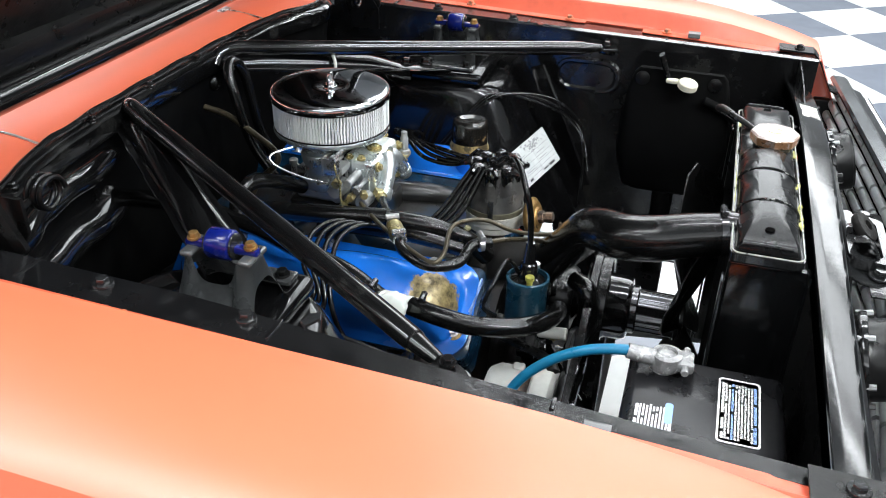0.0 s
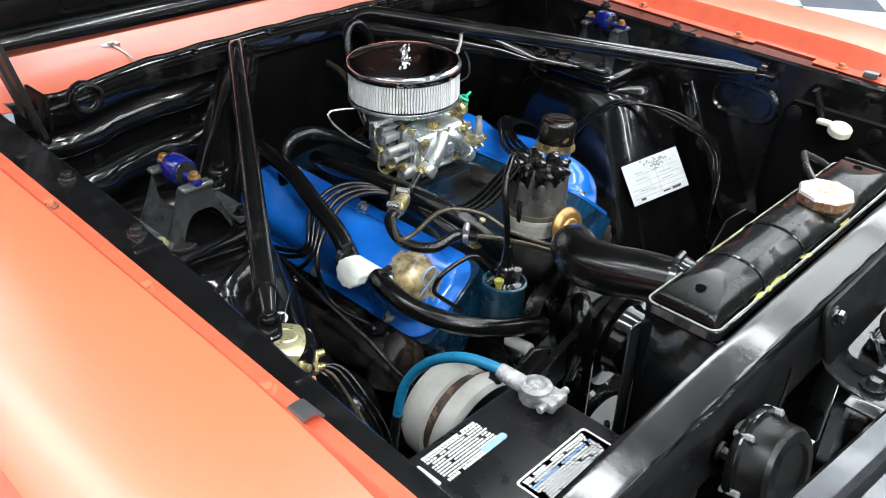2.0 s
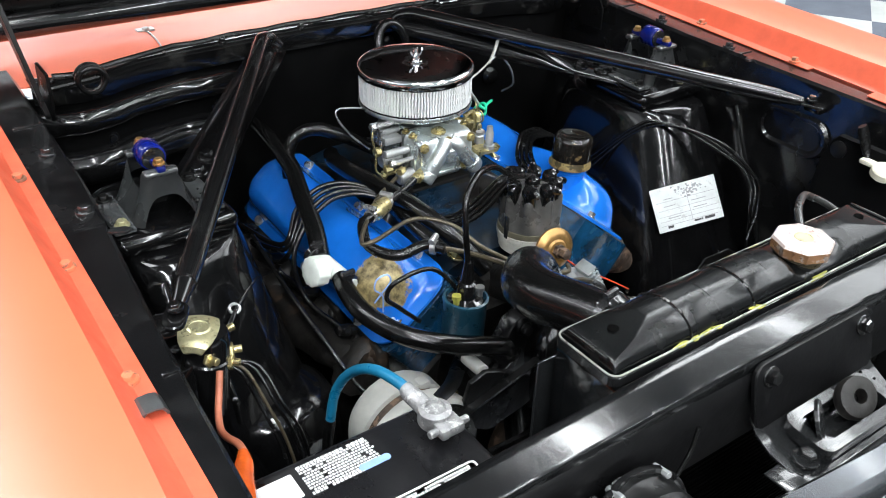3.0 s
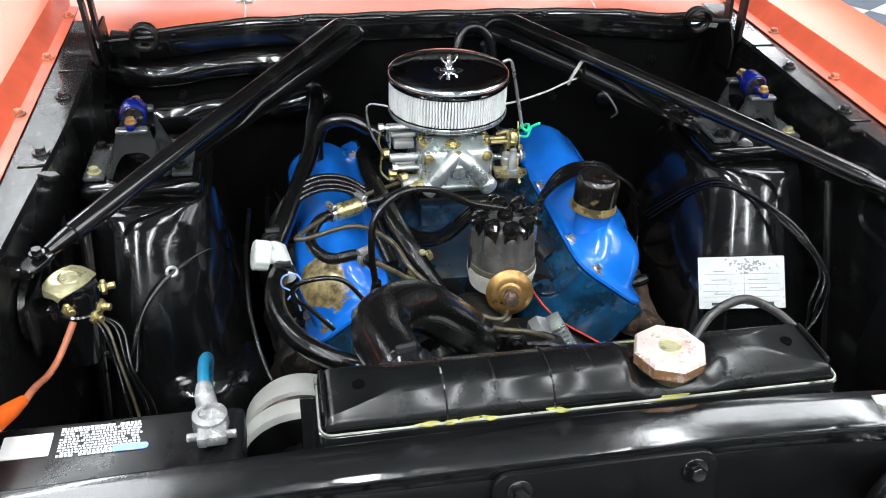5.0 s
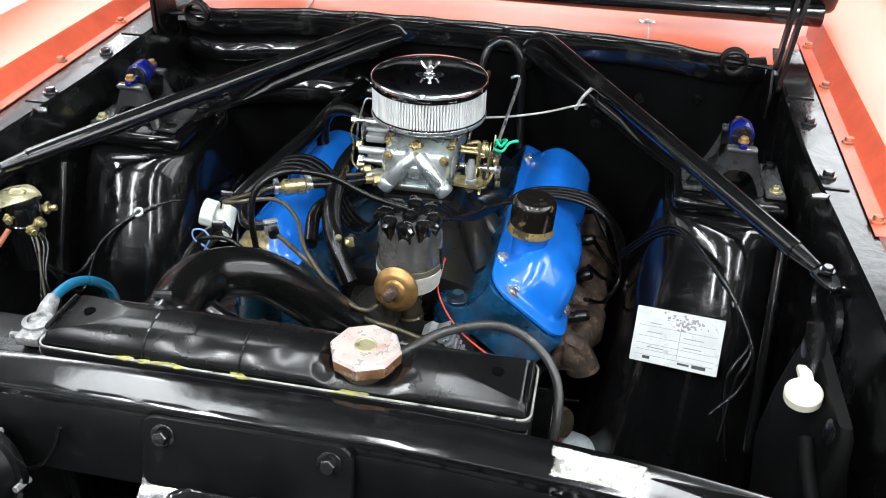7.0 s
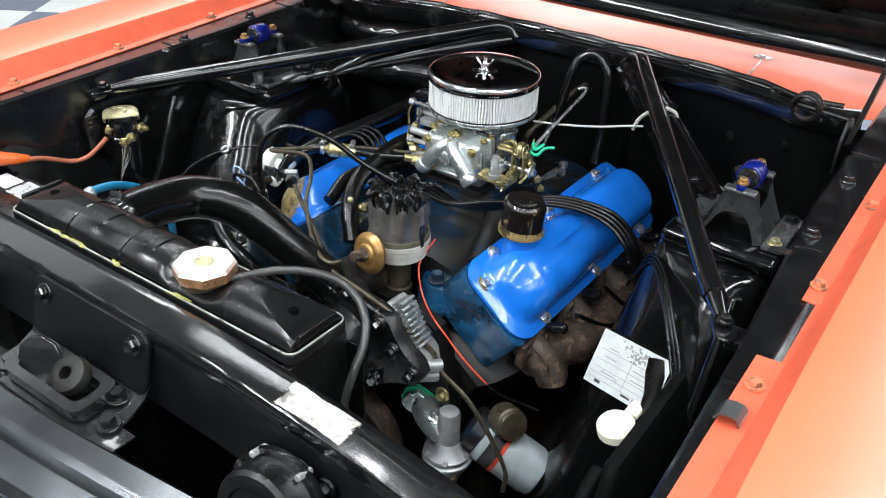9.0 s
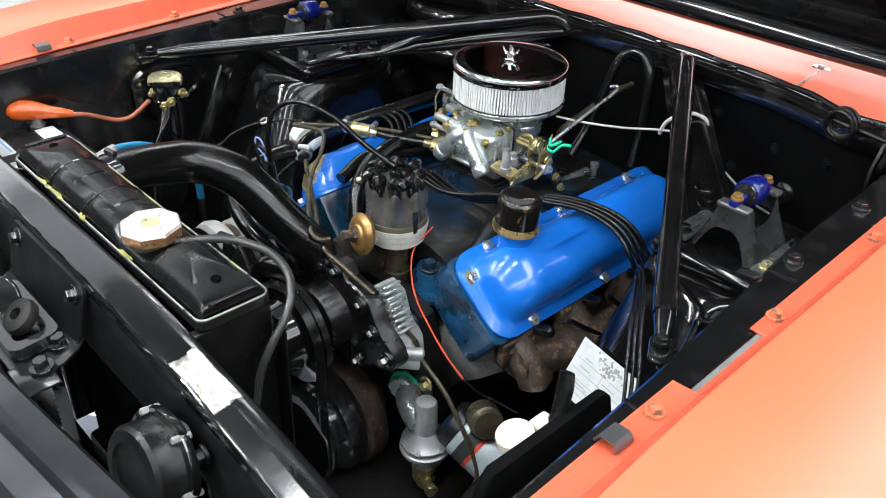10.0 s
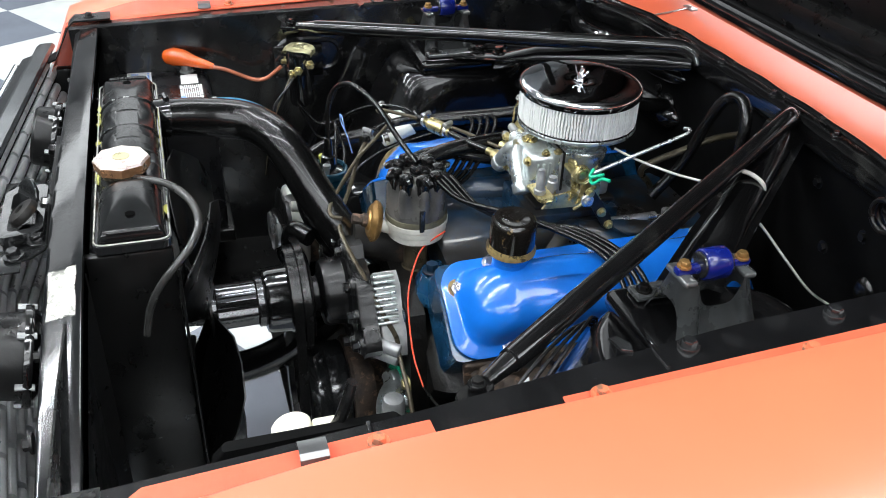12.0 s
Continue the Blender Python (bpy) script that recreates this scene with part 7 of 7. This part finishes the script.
        if border:
            out, inn = rounded(lx, ly, 0.004, 4), rounded(lx - 0.0022, ly - 0.0022, 0.003, 4)
            loft(bm, [[m @ Vector((x, y, 0)) for x, y in out], [m @ Vector((x, y, 0.0006)) for x, y in out], [m @ Vector((x, y, 0.0006)) for x, y in inn], [m @ Vector((x, y, 0)) for x, y in inn]])
            part("label_border", bm, LABEL, parent, "white printed border")
        rnd = random.Random(int(cx * 1000))
        rows = 11
        for k in range(rows):
            yy = -ly * 0.75 + k * ly * 1.5 / (rows - 1)
            xx = -lx * 0.88
            bm = bm_new()
            while xx < lx * 0.8:
                w = rnd.uniform(0.0016, 0.0042)
                if rnd.random() < 0.93:
                    slab(bm, m @ Matrix.Translation((xx + w / 2, yy, 0)), rounded(w / 2, ly * 0.048 * (1.5 if k in (0, rows - 1) else 1), 0.0004, 2), 0.0005)
                xx += w + 0.0008
            part("print_line", bm, LABEL if rnd.random() < 0.85 else BLUEINK, parent, "unreadable printed line")
    label(-0.3745, 0.136, 0.0505, 0.0210, True, ob)
    label(-0.497, 0.133, 0.044, 0.0205, True, ob)
    label(-0.427, 0.2175, 0.042, 0.0225, False, ob)
    bm = bm_new()
    slab(bm, Matrix.Translation((-0.492, 0.217, z + 0.0003)), rounded(0.0215, 0.0145, 0.001, 2), 0.0006)
    part("label_block", bm, LABEL, ob, "white label block")
    bm = bm_new()
    slab(bm, Matrix.Translation((-0.40, 0.203, z + 0.0004)), rounded(0.016, 0.004, 0.0035, 4), 0.0006)
    part("blue_mark", bm, BLUEINK, ob, "blue oval mark")
    for x in (-0.328, -0.532):
        bm = bm_new()
        lathe(bm, (x, 0.215, z - 0.004), (0, 0, 1), [(0.013, 0), (0.012, 0.006), (0.0088, 0.007), (0.008, 0.022)], 18)
        part("post", bm, LEAD, ob, "lead battery post")
    bm = bm_new()
    block(bm, ((x0 + x1) / 2, (y0 + y1) / 2, z - 0.212), (x1 - x0 + 0.02, y1 - y0 + 0.02, 0.024), 0.004)
    part("tray", bm, SATIN, ob, "black steel tray")
    bm = bm_new()
    cyl(bm, ((x0 + x1) / 2, (y0 + y1) / 2, 0.42), ((x0 + x1) / 2, (y0 + y1) / 2, z - 0.21), 0.05, seg=12)
    part("tray_post", bm, SATIN, ob)
    return ob


battery()


def ground_cable():
    ob = thing("battery_ground_cable", (-0.33, 0.22, 0.79), "blue battery cable with weathered lead clamp", "battery cable")
    bm = bm_new()
    lathe(bm, (-0.328, 0.213, 0.790), (0, 0, 1), [(0.016, 0), (0.017, 0.003), (0.016, 0.016), (0.0105, 0.018), (0.0098, 0.014)], 20)
    block(bm, (-0.322, 0.196, 0.797), (0.020, 0.022, 0.012), 0.003)
    block(bm, (-0.334, 0.194, 0.797), (0.010, 0.020, 0.012), 0.003)
    cyl(bm, (-0.304, 0.193, 0.798), (-0.348, 0.193, 0.798), 0.004, seg=8)
    sweep(bm, [(-0.330, 0.224, 0.799), (-0.332, 0.234, 0.801), (-0.334, 0.244, 0.803), (-0.335, 0.254, 0.805)], [0.010, 0.0100, 0.0095, 0.0075], 12, 4, 0.0085)
    part("clamp_terminal", bm, LEAD, ob, "weathered grey lead clamp")
    bm = bm_new()
    sweep(bm, [(-0.334, 0.248, 0.805), (-0.336, 0.268, 0.804), (-0.338, 0.296, 0.797), (-0.339, 0.324, 0.782), (-0.340, 0.350, 0.760), (-0.343, 0.370, 0.735), (-0.348, 0.382, 0.705), (-0.354, 0.387, 0.655)], 0.0058, 12, 6)
    part("cable", bm, TEAL, ob, "turquoise blue sheathed cable")
    # Black here stands in for shade on the dropping end of the blue cable.
    bm = bm_new()
    sweep(bm, [(-0.352, 0.386, 0.670), (-0.357, 0.388, 0.63), (-0.360, 0.385, 0.58), (-0.362, 0.38, 0.52)], 0.0064, 12, 6)
    part("dark_cable_end", bm, RUBBER, ob, "lower cable end blackened to stand for shade")
    return ob


ground_cable()


def positive_cable():
    ob = thing("battery_positive_cable", (-0.5, 0.21, 0.79), "salmon battery cable with orange rubber boot", "battery cable")
    bm = bm_new()
    sweep(bm, [(-0.541, 0.176, 0.812), (-0.538, 0.183, 0.813), (-0.532, 0.196, 0.814), (-0.525, 0.212, 0.813), (-0.514, 0.231, 0.809), (-0.506, 0.246, 0.806), (-0.500, 0.262, 0.802)], [0.003, 0.0125, 0.0165, 0.0150, 0.0105, 0.0085, 0.0055], 14, 5)
    part("boot", bm, BOOT, ob, "orange rubber terminal boot")
    bm = bm_new()
    sweep(bm, [(-0.499, 0.255, 0.803), (-0.497, 0.280, 0.797), (-0.498, 0.306, 0.784), (-0.496, 0.330, 0.774), (-0.490, 0.350, 0.776), (-0.481, 0.366, 0.790), (-0.474, 0.378, 0.803)], 0.0036, 10, 6)
    part("cable", bm, COPPER, ob, "faded salmon cable")
    return ob


positive_cable()


def starter_solenoid():
    ob = thing("starter_solenoid", (-0.475, 0.40, 0.77), "black starter solenoid with yellow zinc cap and studs", "solenoid")
    bm = bm_new()
    lathe(bm, (-0.468, 0.398, 0.722), (0.10, -0.06, 1), [(0.018, 0), (0.0215, 0.004), (0.0215, 0.098), (0.018, 0.106)], 24)
    lathe(bm, (-0.463, 0.394, 0.785), (0.10, -0.06, 1), [(0.0216, 0), (0.0235, 0.002), (0.0235, 0.010), (0.0216, 0.012)], 24)
    block(bm, (-0.494, 0.402, 0.775), (0.03, 0.045, 0.05), 0.006)
    part("body", bm, BLACK, ob)
    bm = bm_new()
    m = basis((-0.466, 0.396, 0.829), (0.10, -0.06, 1), (0.55, 0.83, 0))
    strip = ((-0.0235, -0.011, 0.006), (-0.0275, -0.007, 0.009), (-0.0265, -0.002, 0.012), (-0.021, 0.001, 0.016), (-0.010, 0.0022, 0.019), (0.0, 0.0026, 0.0195), (0.010, 0.0022, 0.019), (0.021, 0.001, 0.016), (0.0265, -0.002, 0.012), (0.0275, -0.007, 0.009), (0.0235, -0.011, 0.006))
    sheet(bm, [[m @ Vector((u, w * q, z - 0.002 * q * q)) for q in (-1, -0.6, 0, 0.6, 1)] for u, z, w in strip], m.to_3x3() @ Vector((0, 0, -0.0016)))
    lathe(bm, m @ Vector((0, 0, 0.002)), (0.10, -0.06, 1), [(0.012, 0), (0.010, 0.0012), (0.0095, 0.0006), (0.003, 0.0004)], 18)
    part("cap", bm, PALEZINC, ob, "pale yellow zinc cap")
    for p, q in (((-0.470, 0.382, 0.805), (-0.462, 0.364, 0.806)), ((-0.448, 0.408, 0.805), (-0.425, 0.412, 0.806)), ((-0.448, 0.392, 0.795), (-0.428, 0.386, 0.795)), ((-0.450, 0.385, 0.788), (-0.436, 0.374, 0.788))):
        bm = bm_new()
        a, b = Vector(p), Vector(q)
        cyl(bm, a, b, 0.0042, seg=10)
        cyl(bm, a + (b - a) * 0.35, a + (b - a) * 0.6, 0.0085, seg=6)
        part("stud", bm, BRASS, ob, "yellow zinc stud and nut")
    bm = bm_new()
    block(bm, (-0.503, 0.40, 0.79), (0.006, 0.09, 0.06), 0.002)
    part("bracket", bm, BLACK, ob)
    for o in ob.children:
        o.location = o.location + Vector((-0.012, 0.016, 0.006))
    return ob


starter_solenoid()
for k, (mt, dx) in enumerate(((WIRE, 0.0), (BROWNHOSE, 0.006), (WIRE, 0.014), (WIRE, 0.02))):
    wire("solenoid_wire", "thin wire dropping from the starter solenoid", [(-0.462 + dx * 0.3, 0.400, 0.793), (-0.450 + dx, 0.386, 0.784), (-0.440 + dx, 0.372 - 0.006 * k, 0.75), (-0.43 + dx * 1.3, 0.345, 0.70), (-0.42 + dx, 0.33, 0.62)], 0.0019, mt, group="solenoid wires")


# ---- washer bottle, stickers ----
def washer_bag():
    ob = thing("washer_bag", (0.495, 0.25, 0.66), "black vinyl washer bag with ivory filler cap", "washer bag")
    bm = bm_new()
    loft(bm, [[(0.487 + x, 0.262 + y, z) for x, y in rounded(a, c, r, 4)] for z, a, c, r in ((0.60, 0.012, 0.06, 0.01), (0.61, 0.022, 0.085, 0.02), (0.68, 0.030, 0.10, 0.028), (0.75, 0.024, 0.098, 0.022), (0.80, 0.010, 0.092, 0.009), (0.835, 0.006, 0.085, 0.005), (0.845, 0.005, 0.075, 0.004))])
    for v in bm.verts:
        v.co += noise.noise_vector(v.co * 22) * 0.005
    part("bag", bm, MATTE, ob)
    for y in (0.20, 0.33):
        bm = bm_new()
        lathe(bm, (0.482, y, 0.825), (-1, 0, 0.1), [(0.005, 0), (0.013, 0.001), (0.013, 0.004), (0.006, 0.006)], 18)
        part("eyelet", bm, SATIN, ob)
    bm = bm_new()
    lathe(bm, (0.464, 0.249, 0.820), (-0.15, -0.2, 1), [(0.0155, 0), (0.0178, 0.002), (0.0178, 0.011), (0.0158, 0.0135), (0.009, 0.0145)], 28)
    block(bm, (0.468, 0.276, 0.830), (0.014, 0.022, 0.008), 0.003)
    part("cap", bm, IVORY, ob, "ivory plastic cap with lug")
    bm = bm_new()
    sweep(bm, [(0.476, 0.280, 0.827), (0.477, 0.288, 0.842), (0.474, 0.296, 0.862), (0.471, 0.301, 0.876)], [0.007, 0.008, 0.010, 0.008], 12, 5, 0.005)
    part("strap", bm, RUBBER, ob, "black rubber strap")
    bm = bm_new()
    sweep(bm, [(0.466, 0.215, 0.80), (0.466, 0.19, 0.79), (0.47, 0.16, 0.77), (0.47, 0.12, 0.73)], 0.008, 10, 5)
    part("drain_tube", bm, MATTE, ob, "black outlet tube")
    bm = bm_new()
    sweep(bm, [(0.488, 0.318, 0.827), (0.482, 0.315, 0.79), (0.478, 0.29, 0.755), (0.476, 0.233, 0.741), (0.478, 0.20, 0.765), (0.484, 0.182, 0.80), (0.488, 0.18, 0.82)], 0.004, 10, 6)
    part("loop_tube", bm, HOSE, ob, "shiny black looped tube")
    bm = bm_new()
    cyl(bm, (0.487, 0.262, 0.42), (0.487, 0.262, 0.605), 0.02, seg=12)
    part("hanger", bm, MATTE, ob)
    return ob


washer_bag()


def tower_sticker():
    tl, tr, br = Vector((0.326, 0.545, 0.702)), Vector((0.436, 0.505, 0.722)), Vector((0.430, 0.464, 0.660))
    u = (tr - tl).normalized()
    n = u.cross(br - tr).normalized()
    if n.y > 0:
        n = -n
    c = (tl + br) / 2 + n * 0.004
    m = basis(c, n, u)
    if (m.to_3x3() @ Vector((0, 1, 0))).z < 0:
        m = m @ Matrix.Rotation(math.pi, 4, "Z")
    hx, hy = 0.058, 0.0365
    ob = thing("service_sticker", c, "white printed service sticker with torn dark spot", "sticker")
    bm = bm_new()
    slab(bm, m, rounded(hx, hy, 0.001, 2), 0.0006)
    part("paper", bm, DIRTYLABEL, ob)

    def bar(name, x, y, w, h, mt):
        b = bm_new()
        slab(b, m @ Matrix.Translation((x, y, 0.0004)), rounded(w / 2, h / 2, 0.0003, 2), 0.0005)
        part(name, b, mt, ob)
    for y in (0.012, -0.002, -0.012, -0.020, -0.027):
        bar("print_line", 0, y, 0.104, 0.0006, INK)
    bar("print_line", 0.004, 0.0, 0.0006, 0.055, INK)
    for x, y, w, h in ((-0.036, -0.030, 0.010, 0.004), (0.012, -0.030, 0.012, 0.003), (0.034, -0.030, 0.018, 0.0045), (0.02, -0.030, 0.003, 0.003), (-0.03, 0.016, 0.016, 0.0012), (-0.03, 0.004, 0.02, 0.0012), (0.022, 0.004, 0.026, 0.0012), (0.022, -0.008, 0.024, 0.0012), (-0.026, -0.016, 0.022, 0.0012)):
        bar("print_mark", x, y, w, h, DARKINK if h > 0.002 else INK)
    rnd = random.Random(5)
    bm = bm_new()
    for k in range(70):
        x, y, r = 0.012 + rnd.gauss(0, 0.012), 0.024 + rnd.gauss(0, 0.0045), rnd.uniform(0.0006, 0.0022)
        slab(bm, m @ Matrix.Translation((x, min(y, hy - 0.004), 0.0006)), [(r * math.cos(a) * rnd.uniform(0.6, 1.3), r * math.sin(a) * rnd.uniform(0.5, 1.2)) for a in [i * math.pi / 4 for i in range(8)]], 0.0004 + 0.00001 * k)
    part("torn_spot", bm, INK, ob, "dark torn spot")
    return ob


tower_sticker()


# ---- in front of the radiator ----
def hood_latch():
    ob = thing("hood_latch", (0, 0.0, 0.79), "black hood latch assembly bolted to support", "hood latch")
    bm = bm_new()
    m = basis((-0.014, 0.033, 0.842), (0, -1, 0.25), (1, 0, 0))
    slab(bm, m, rounded(0.092, 0.034, 0.014, 5), 0.005, 0.0015)
    part("mount_plate", bm, DULL, ob)
    for x in (-0.085, 0.058):
        bm = bm_new()
        hexbolt(bm, m @ Vector((x + 0.014, 0.018, 0.005)), (0, -1, 0.25), 0.007, 0.007)
        part("bolt", bm, BLACK, ob)
    bm = bm_new()
    rows = []
    for x in [-0.092 + k * 0.184 / 12 for k in range(13)]:
        rows.append([(-0.014 + x, 0.030, 0.826), (-0.014 + x, 0.020, 0.812), (-0.014 + x, 0.002, 0.802), (-0.014 + x, -0.018, 0.799), (-0.014 + x, -0.040, 0.797)])
    sheet(bm, rows, (0, 0, -0.003))
    part("shelf", bm, SADDLE, ob)
    bm = bm_new()
    m = basis((-0.014, -0.008, 0.803), (0, -0.1, 1), (1, 0, 0))
    out, inn = rounded(0.062, 0.026, 0.012, 5), rounded(0.050, 0.016, 0.009, 5)
    loft(bm, [[m @ Vector((x, y, 0)) for x, y in out], [m @ Vector((x, y, 0.014)) for x, y in out], [m @ Vector((x, y, 0.014)) for x, y in inn], [m @ Vector((x, y, 0)) for x, y in inn]])
    part("catch_frame", bm, SADDLE, ob)
    bm = bm_new()
    ring = [(math.cos(2 * math.pi * k / 20), math.sin(2 * math.pi * k / 20)) for k in range(20)]
    m = basis((0.004, -0.004, 0.818), (-0.1, -0.62, 0.78), (1, 0.1, 0.2))
    loft(bm, [[m @ Vector((x * r * 1.25, y * r, z)) for x, y in ring] for r, z in ((0.0065, 0), (0.019, 0), (0.020, 0.004), (0.0185, 0.010), (0.012, 0.013), (0.0068, 0.012), (0.0062, 0.0))], caps=False)
    part("catch_eye", bm, GREASE, ob, "worn dark catch eye")
    bm = bm_new()
    m = basis((-0.050, -0.004, 0.818), (0.5, -0.75, 0.35), (0.8, 0.5, 0.1))
    slab(bm, m, [(-0.022, -0.020), (0.016, -0.020), (0.022, -0.004), (0.016, 0.012), (0.004, 0.021), (-0.010, 0.021), (-0.020, 0.012), (-0.024, -0.004)], 0.004, 0.001)
    part("safety_hook", bm, SADDLE, ob, "worn black safety hook plate")
    for x, y, w in ((-0.036, 0.017, 0.013), (0.040, 0.012, 0.010), (0.045, -0.012, 0.008)):
        bm = bm_new()
        slab(bm, Matrix.Translation((x, y, 0.8075)) @ Matrix.Rotation(0.35, 4, "Z"), rounded(w, 0.0055, 0.005, 5), 0.0012)
        part("slot", bm, MATTE, ob, "dark oval slot")
    for x, y, z in ((-0.084, -0.020, 0.802), (0.070, -0.016, 0.802), (-0.06, 0.006, 0.806), (0.052, 0.010, 0.808)):
        bm = bm_new()
        hexbolt(bm, (x, y, z), (0, -0.1, 1), 0.008, 0.008)
        part("bolt", bm, SADDLE if z < 0.803 else BLACK, ob)
    for s in (-1, 1):
        bm = bm_new()
        block(bm, (-0.014 + s * 0.088, -0.026, 0.797), (0.05, 0.035, 0.003), 0.001)
        part("ear", bm, SADDLE, ob, "worn grey bolting ear")
    return ob


hood_latch()


def horn(s):
    ob = thing("horn", (s * 0.262, 0.0, 0.76), "gloss black round disc horn with bolted rim", "horn", "horns")
    c = Vector((s * 0.262, 0.006, 0.800))
    ax = Vector((s * 0.06, -0.96, 0.24)).normalized()
    bm = bm_new()
    lathe(bm, c - ax * 0.022, ax, [(0.012, -0.012), (0.022, -0.010), (0.030, 0.0), (0.040, 0.006), (0.047, 0.012)], 32)
    lathe(bm, c - ax * 0.004, ax, [(0.047, 0), (0.0445, 0.004), (0.0435, 0.024), (0.040, 0.028), (0.030, 0.029), (0.028, 0.026), (0.010, 0.026)], 32)
    part("shell", bm, SATIN, ob)
    bm = bm_new()
    lathe(bm, c - ax * 0.012, ax, [(0.046, 0), (0.052, 0.001), (0.053, 0.004), (0.052, 0.009), (0.046, 0.010)], 36)
    part("rim", bm, BLACK, ob)
    a, u, v = frame_of(ax)
    for k in range(6):
        p = c + (u * math.cos(k * math.pi / 3) + v * math.sin(k * math.pi / 3)) * 0.0495
        bm = bm_new()
        cyl(bm, p - ax * 0.014, p + ax * 0.004, 0.0034, seg=6)
        part("rim_screw", bm, DARKALU, ob)
    bm = bm_new()
    sweep(bm, [c - ax * 0.028, c - ax * 0.035 + Vector((0, 0, 0.012)), Vector((c.x + s * 0.01, 0.032, 0.838))], 0.008, 8, 4, 0.003)
    part("bracket", bm, SATIN, ob)
    return ob


horn(-1)
horn(1)
wire("horn_wire", "thin black wire from the horn", [(-0.27, 0.02, 0.80), (-0.215, 0.026, 0.80), (-0.19, 0.028, 0.825), (-0.18, 0.031, 0.85)], 0.0022)


def front_panel():
    ob = thing("grille_header_panel", (0, -0.06, 0.4), "pale grey metal header panel behind the grille", "front panel")
    bm = bm_new()
    rows = []
    for x in [-0.60 + k * 1.2 / 24 for k in range(25)]:
        dy = 0.1 * math.sqrt(x * x + 0.002) - 0.033
        rows.append([(x, -0.030 + dy, 0.827), (x, -0.034 + dy, 0.831), (x, -0.054 + dy, 0.830), (x, -0.060 + dy, 0.826), (x, -0.064 + dy, 0.812), (x, -0.088 + dy, 0.804), (x, -0.094 + dy, 0.796), (x, -0.096 + dy, 0.75)])
    sheet(bm, rows, (0, 0, -0.003))
    part("panel", bm, PANELGREY, ob, angle=25)
    bm = bm_new()
    sweep(bm, [(x, -0.134 + 0.1 * math.sqrt(x * x + 0.002), 0.790) for x in (-0.6, -0.4, -0.2, 0, 0.2, 0.4, 0.6)], 0.006, 10, 4)
    part("bright_trim", bm, CHROME, ob, "bright chrome trim strip")
    # Added black sheet below the latch, only to keep the gap dark.
    bm = bm_new()
    sheet(bm, [[(x, y, z) for y, z in ((-0.130, 0.50), (-0.09, 0.49), (0.0, 0.48), (0.036, 0.48))] for x in (-0.58, -0.3, 0, 0.3, 0.58)], (0, 0, -0.003))
    part("added_closing_sheet", bm, MATTE, ob, "added black sheet that keeps the front gap dark")
    for s in (-1, 1):
        bm = bm_new()
        block(bm, (s * 0.585, -0.01, 0.60), (0.02, 0.06, 0.38), 0.004)
        part("end_bracket", bm, SATIN, ob)
    return ob


front_panel()


def grille():
    ob = thing("grille", (0, -0.12, 0.45), "silver mesh radiator grille with thin bars", "grille")

    def face_y(x, z):
        return -0.073 + 0.1 * math.sqrt(x * x + 0.002) + 0.20 * (0.80 - z)
    # Added dark sheet in place of the dark space behind the bars.
    bm = bm_new()
    sheet(bm, [[(x, face_y(x, z) - 0.011, z) for z in (0.822, 0.47)] for x in [-0.60 + k * 1.20 / 16 for k in range(17)]], (0, -0.002, 0))
    part("backing", bm, MATTE, ob, "added dark sheet hiding the floor behind the mesh")
    bm = bm_new()
    loft(bm, [[(x, 0.0065 * math.cos(a), 0.0085 * math.sin(a)) for a in [2 * math.pi * q / 10 for q in range(10)]] for x in (-0.033, -0.031, 0.031, 0.033)])
    bar = finish("bar", bm, SILVERMESH)
    for row in range(15):
        for k in range(17):
            x, z = -0.60 + (k + 0.5 * (row % 2)) * 0.0735, 0.808 - row * 0.0225
            if abs(x) < 0.585:
                o = new("bar", bar)
                o.parent = ob
                o.location = Vector((x, face_y(x, z), z)) - root_of(ob)
                o.rotation_euler = (0, 0, math.atan(0.1 * x / math.sqrt(x * x + 0.002)))
    bm = bm_new()
    block(bm, (0, -0.09, 0.46), (1.2, 0.06, 0.02), 0.004)
    part("lower_rail", bm, SILVERMESH, ob)
    return ob


grille()
for s in (-1, 1):
    ob = thing("corner_bracket", (s * 0.565, 0.02, 0.80), "bare steel corner bracket at the support end", "bracket", "corner brackets")
    bm = bm_new()
    sheet(bm, [[(s * x, y, z) for x in (0.545, 0.585)] for y, z in ((0.10, 0.886), (0.04, 0.884), (0.03, 0.875), (0.0, 0.82), (-0.05, 0.80))], (0, 0, -0.003))
    part("plate", bm, SATIN, ob)
    bm = bm_new()
    hexbolt(bm, (s * 0.562, 0.065, 0.886), (0, 0, 1), 0.006, 0.005)
    part("bolt", bm, SADDLE, ob)
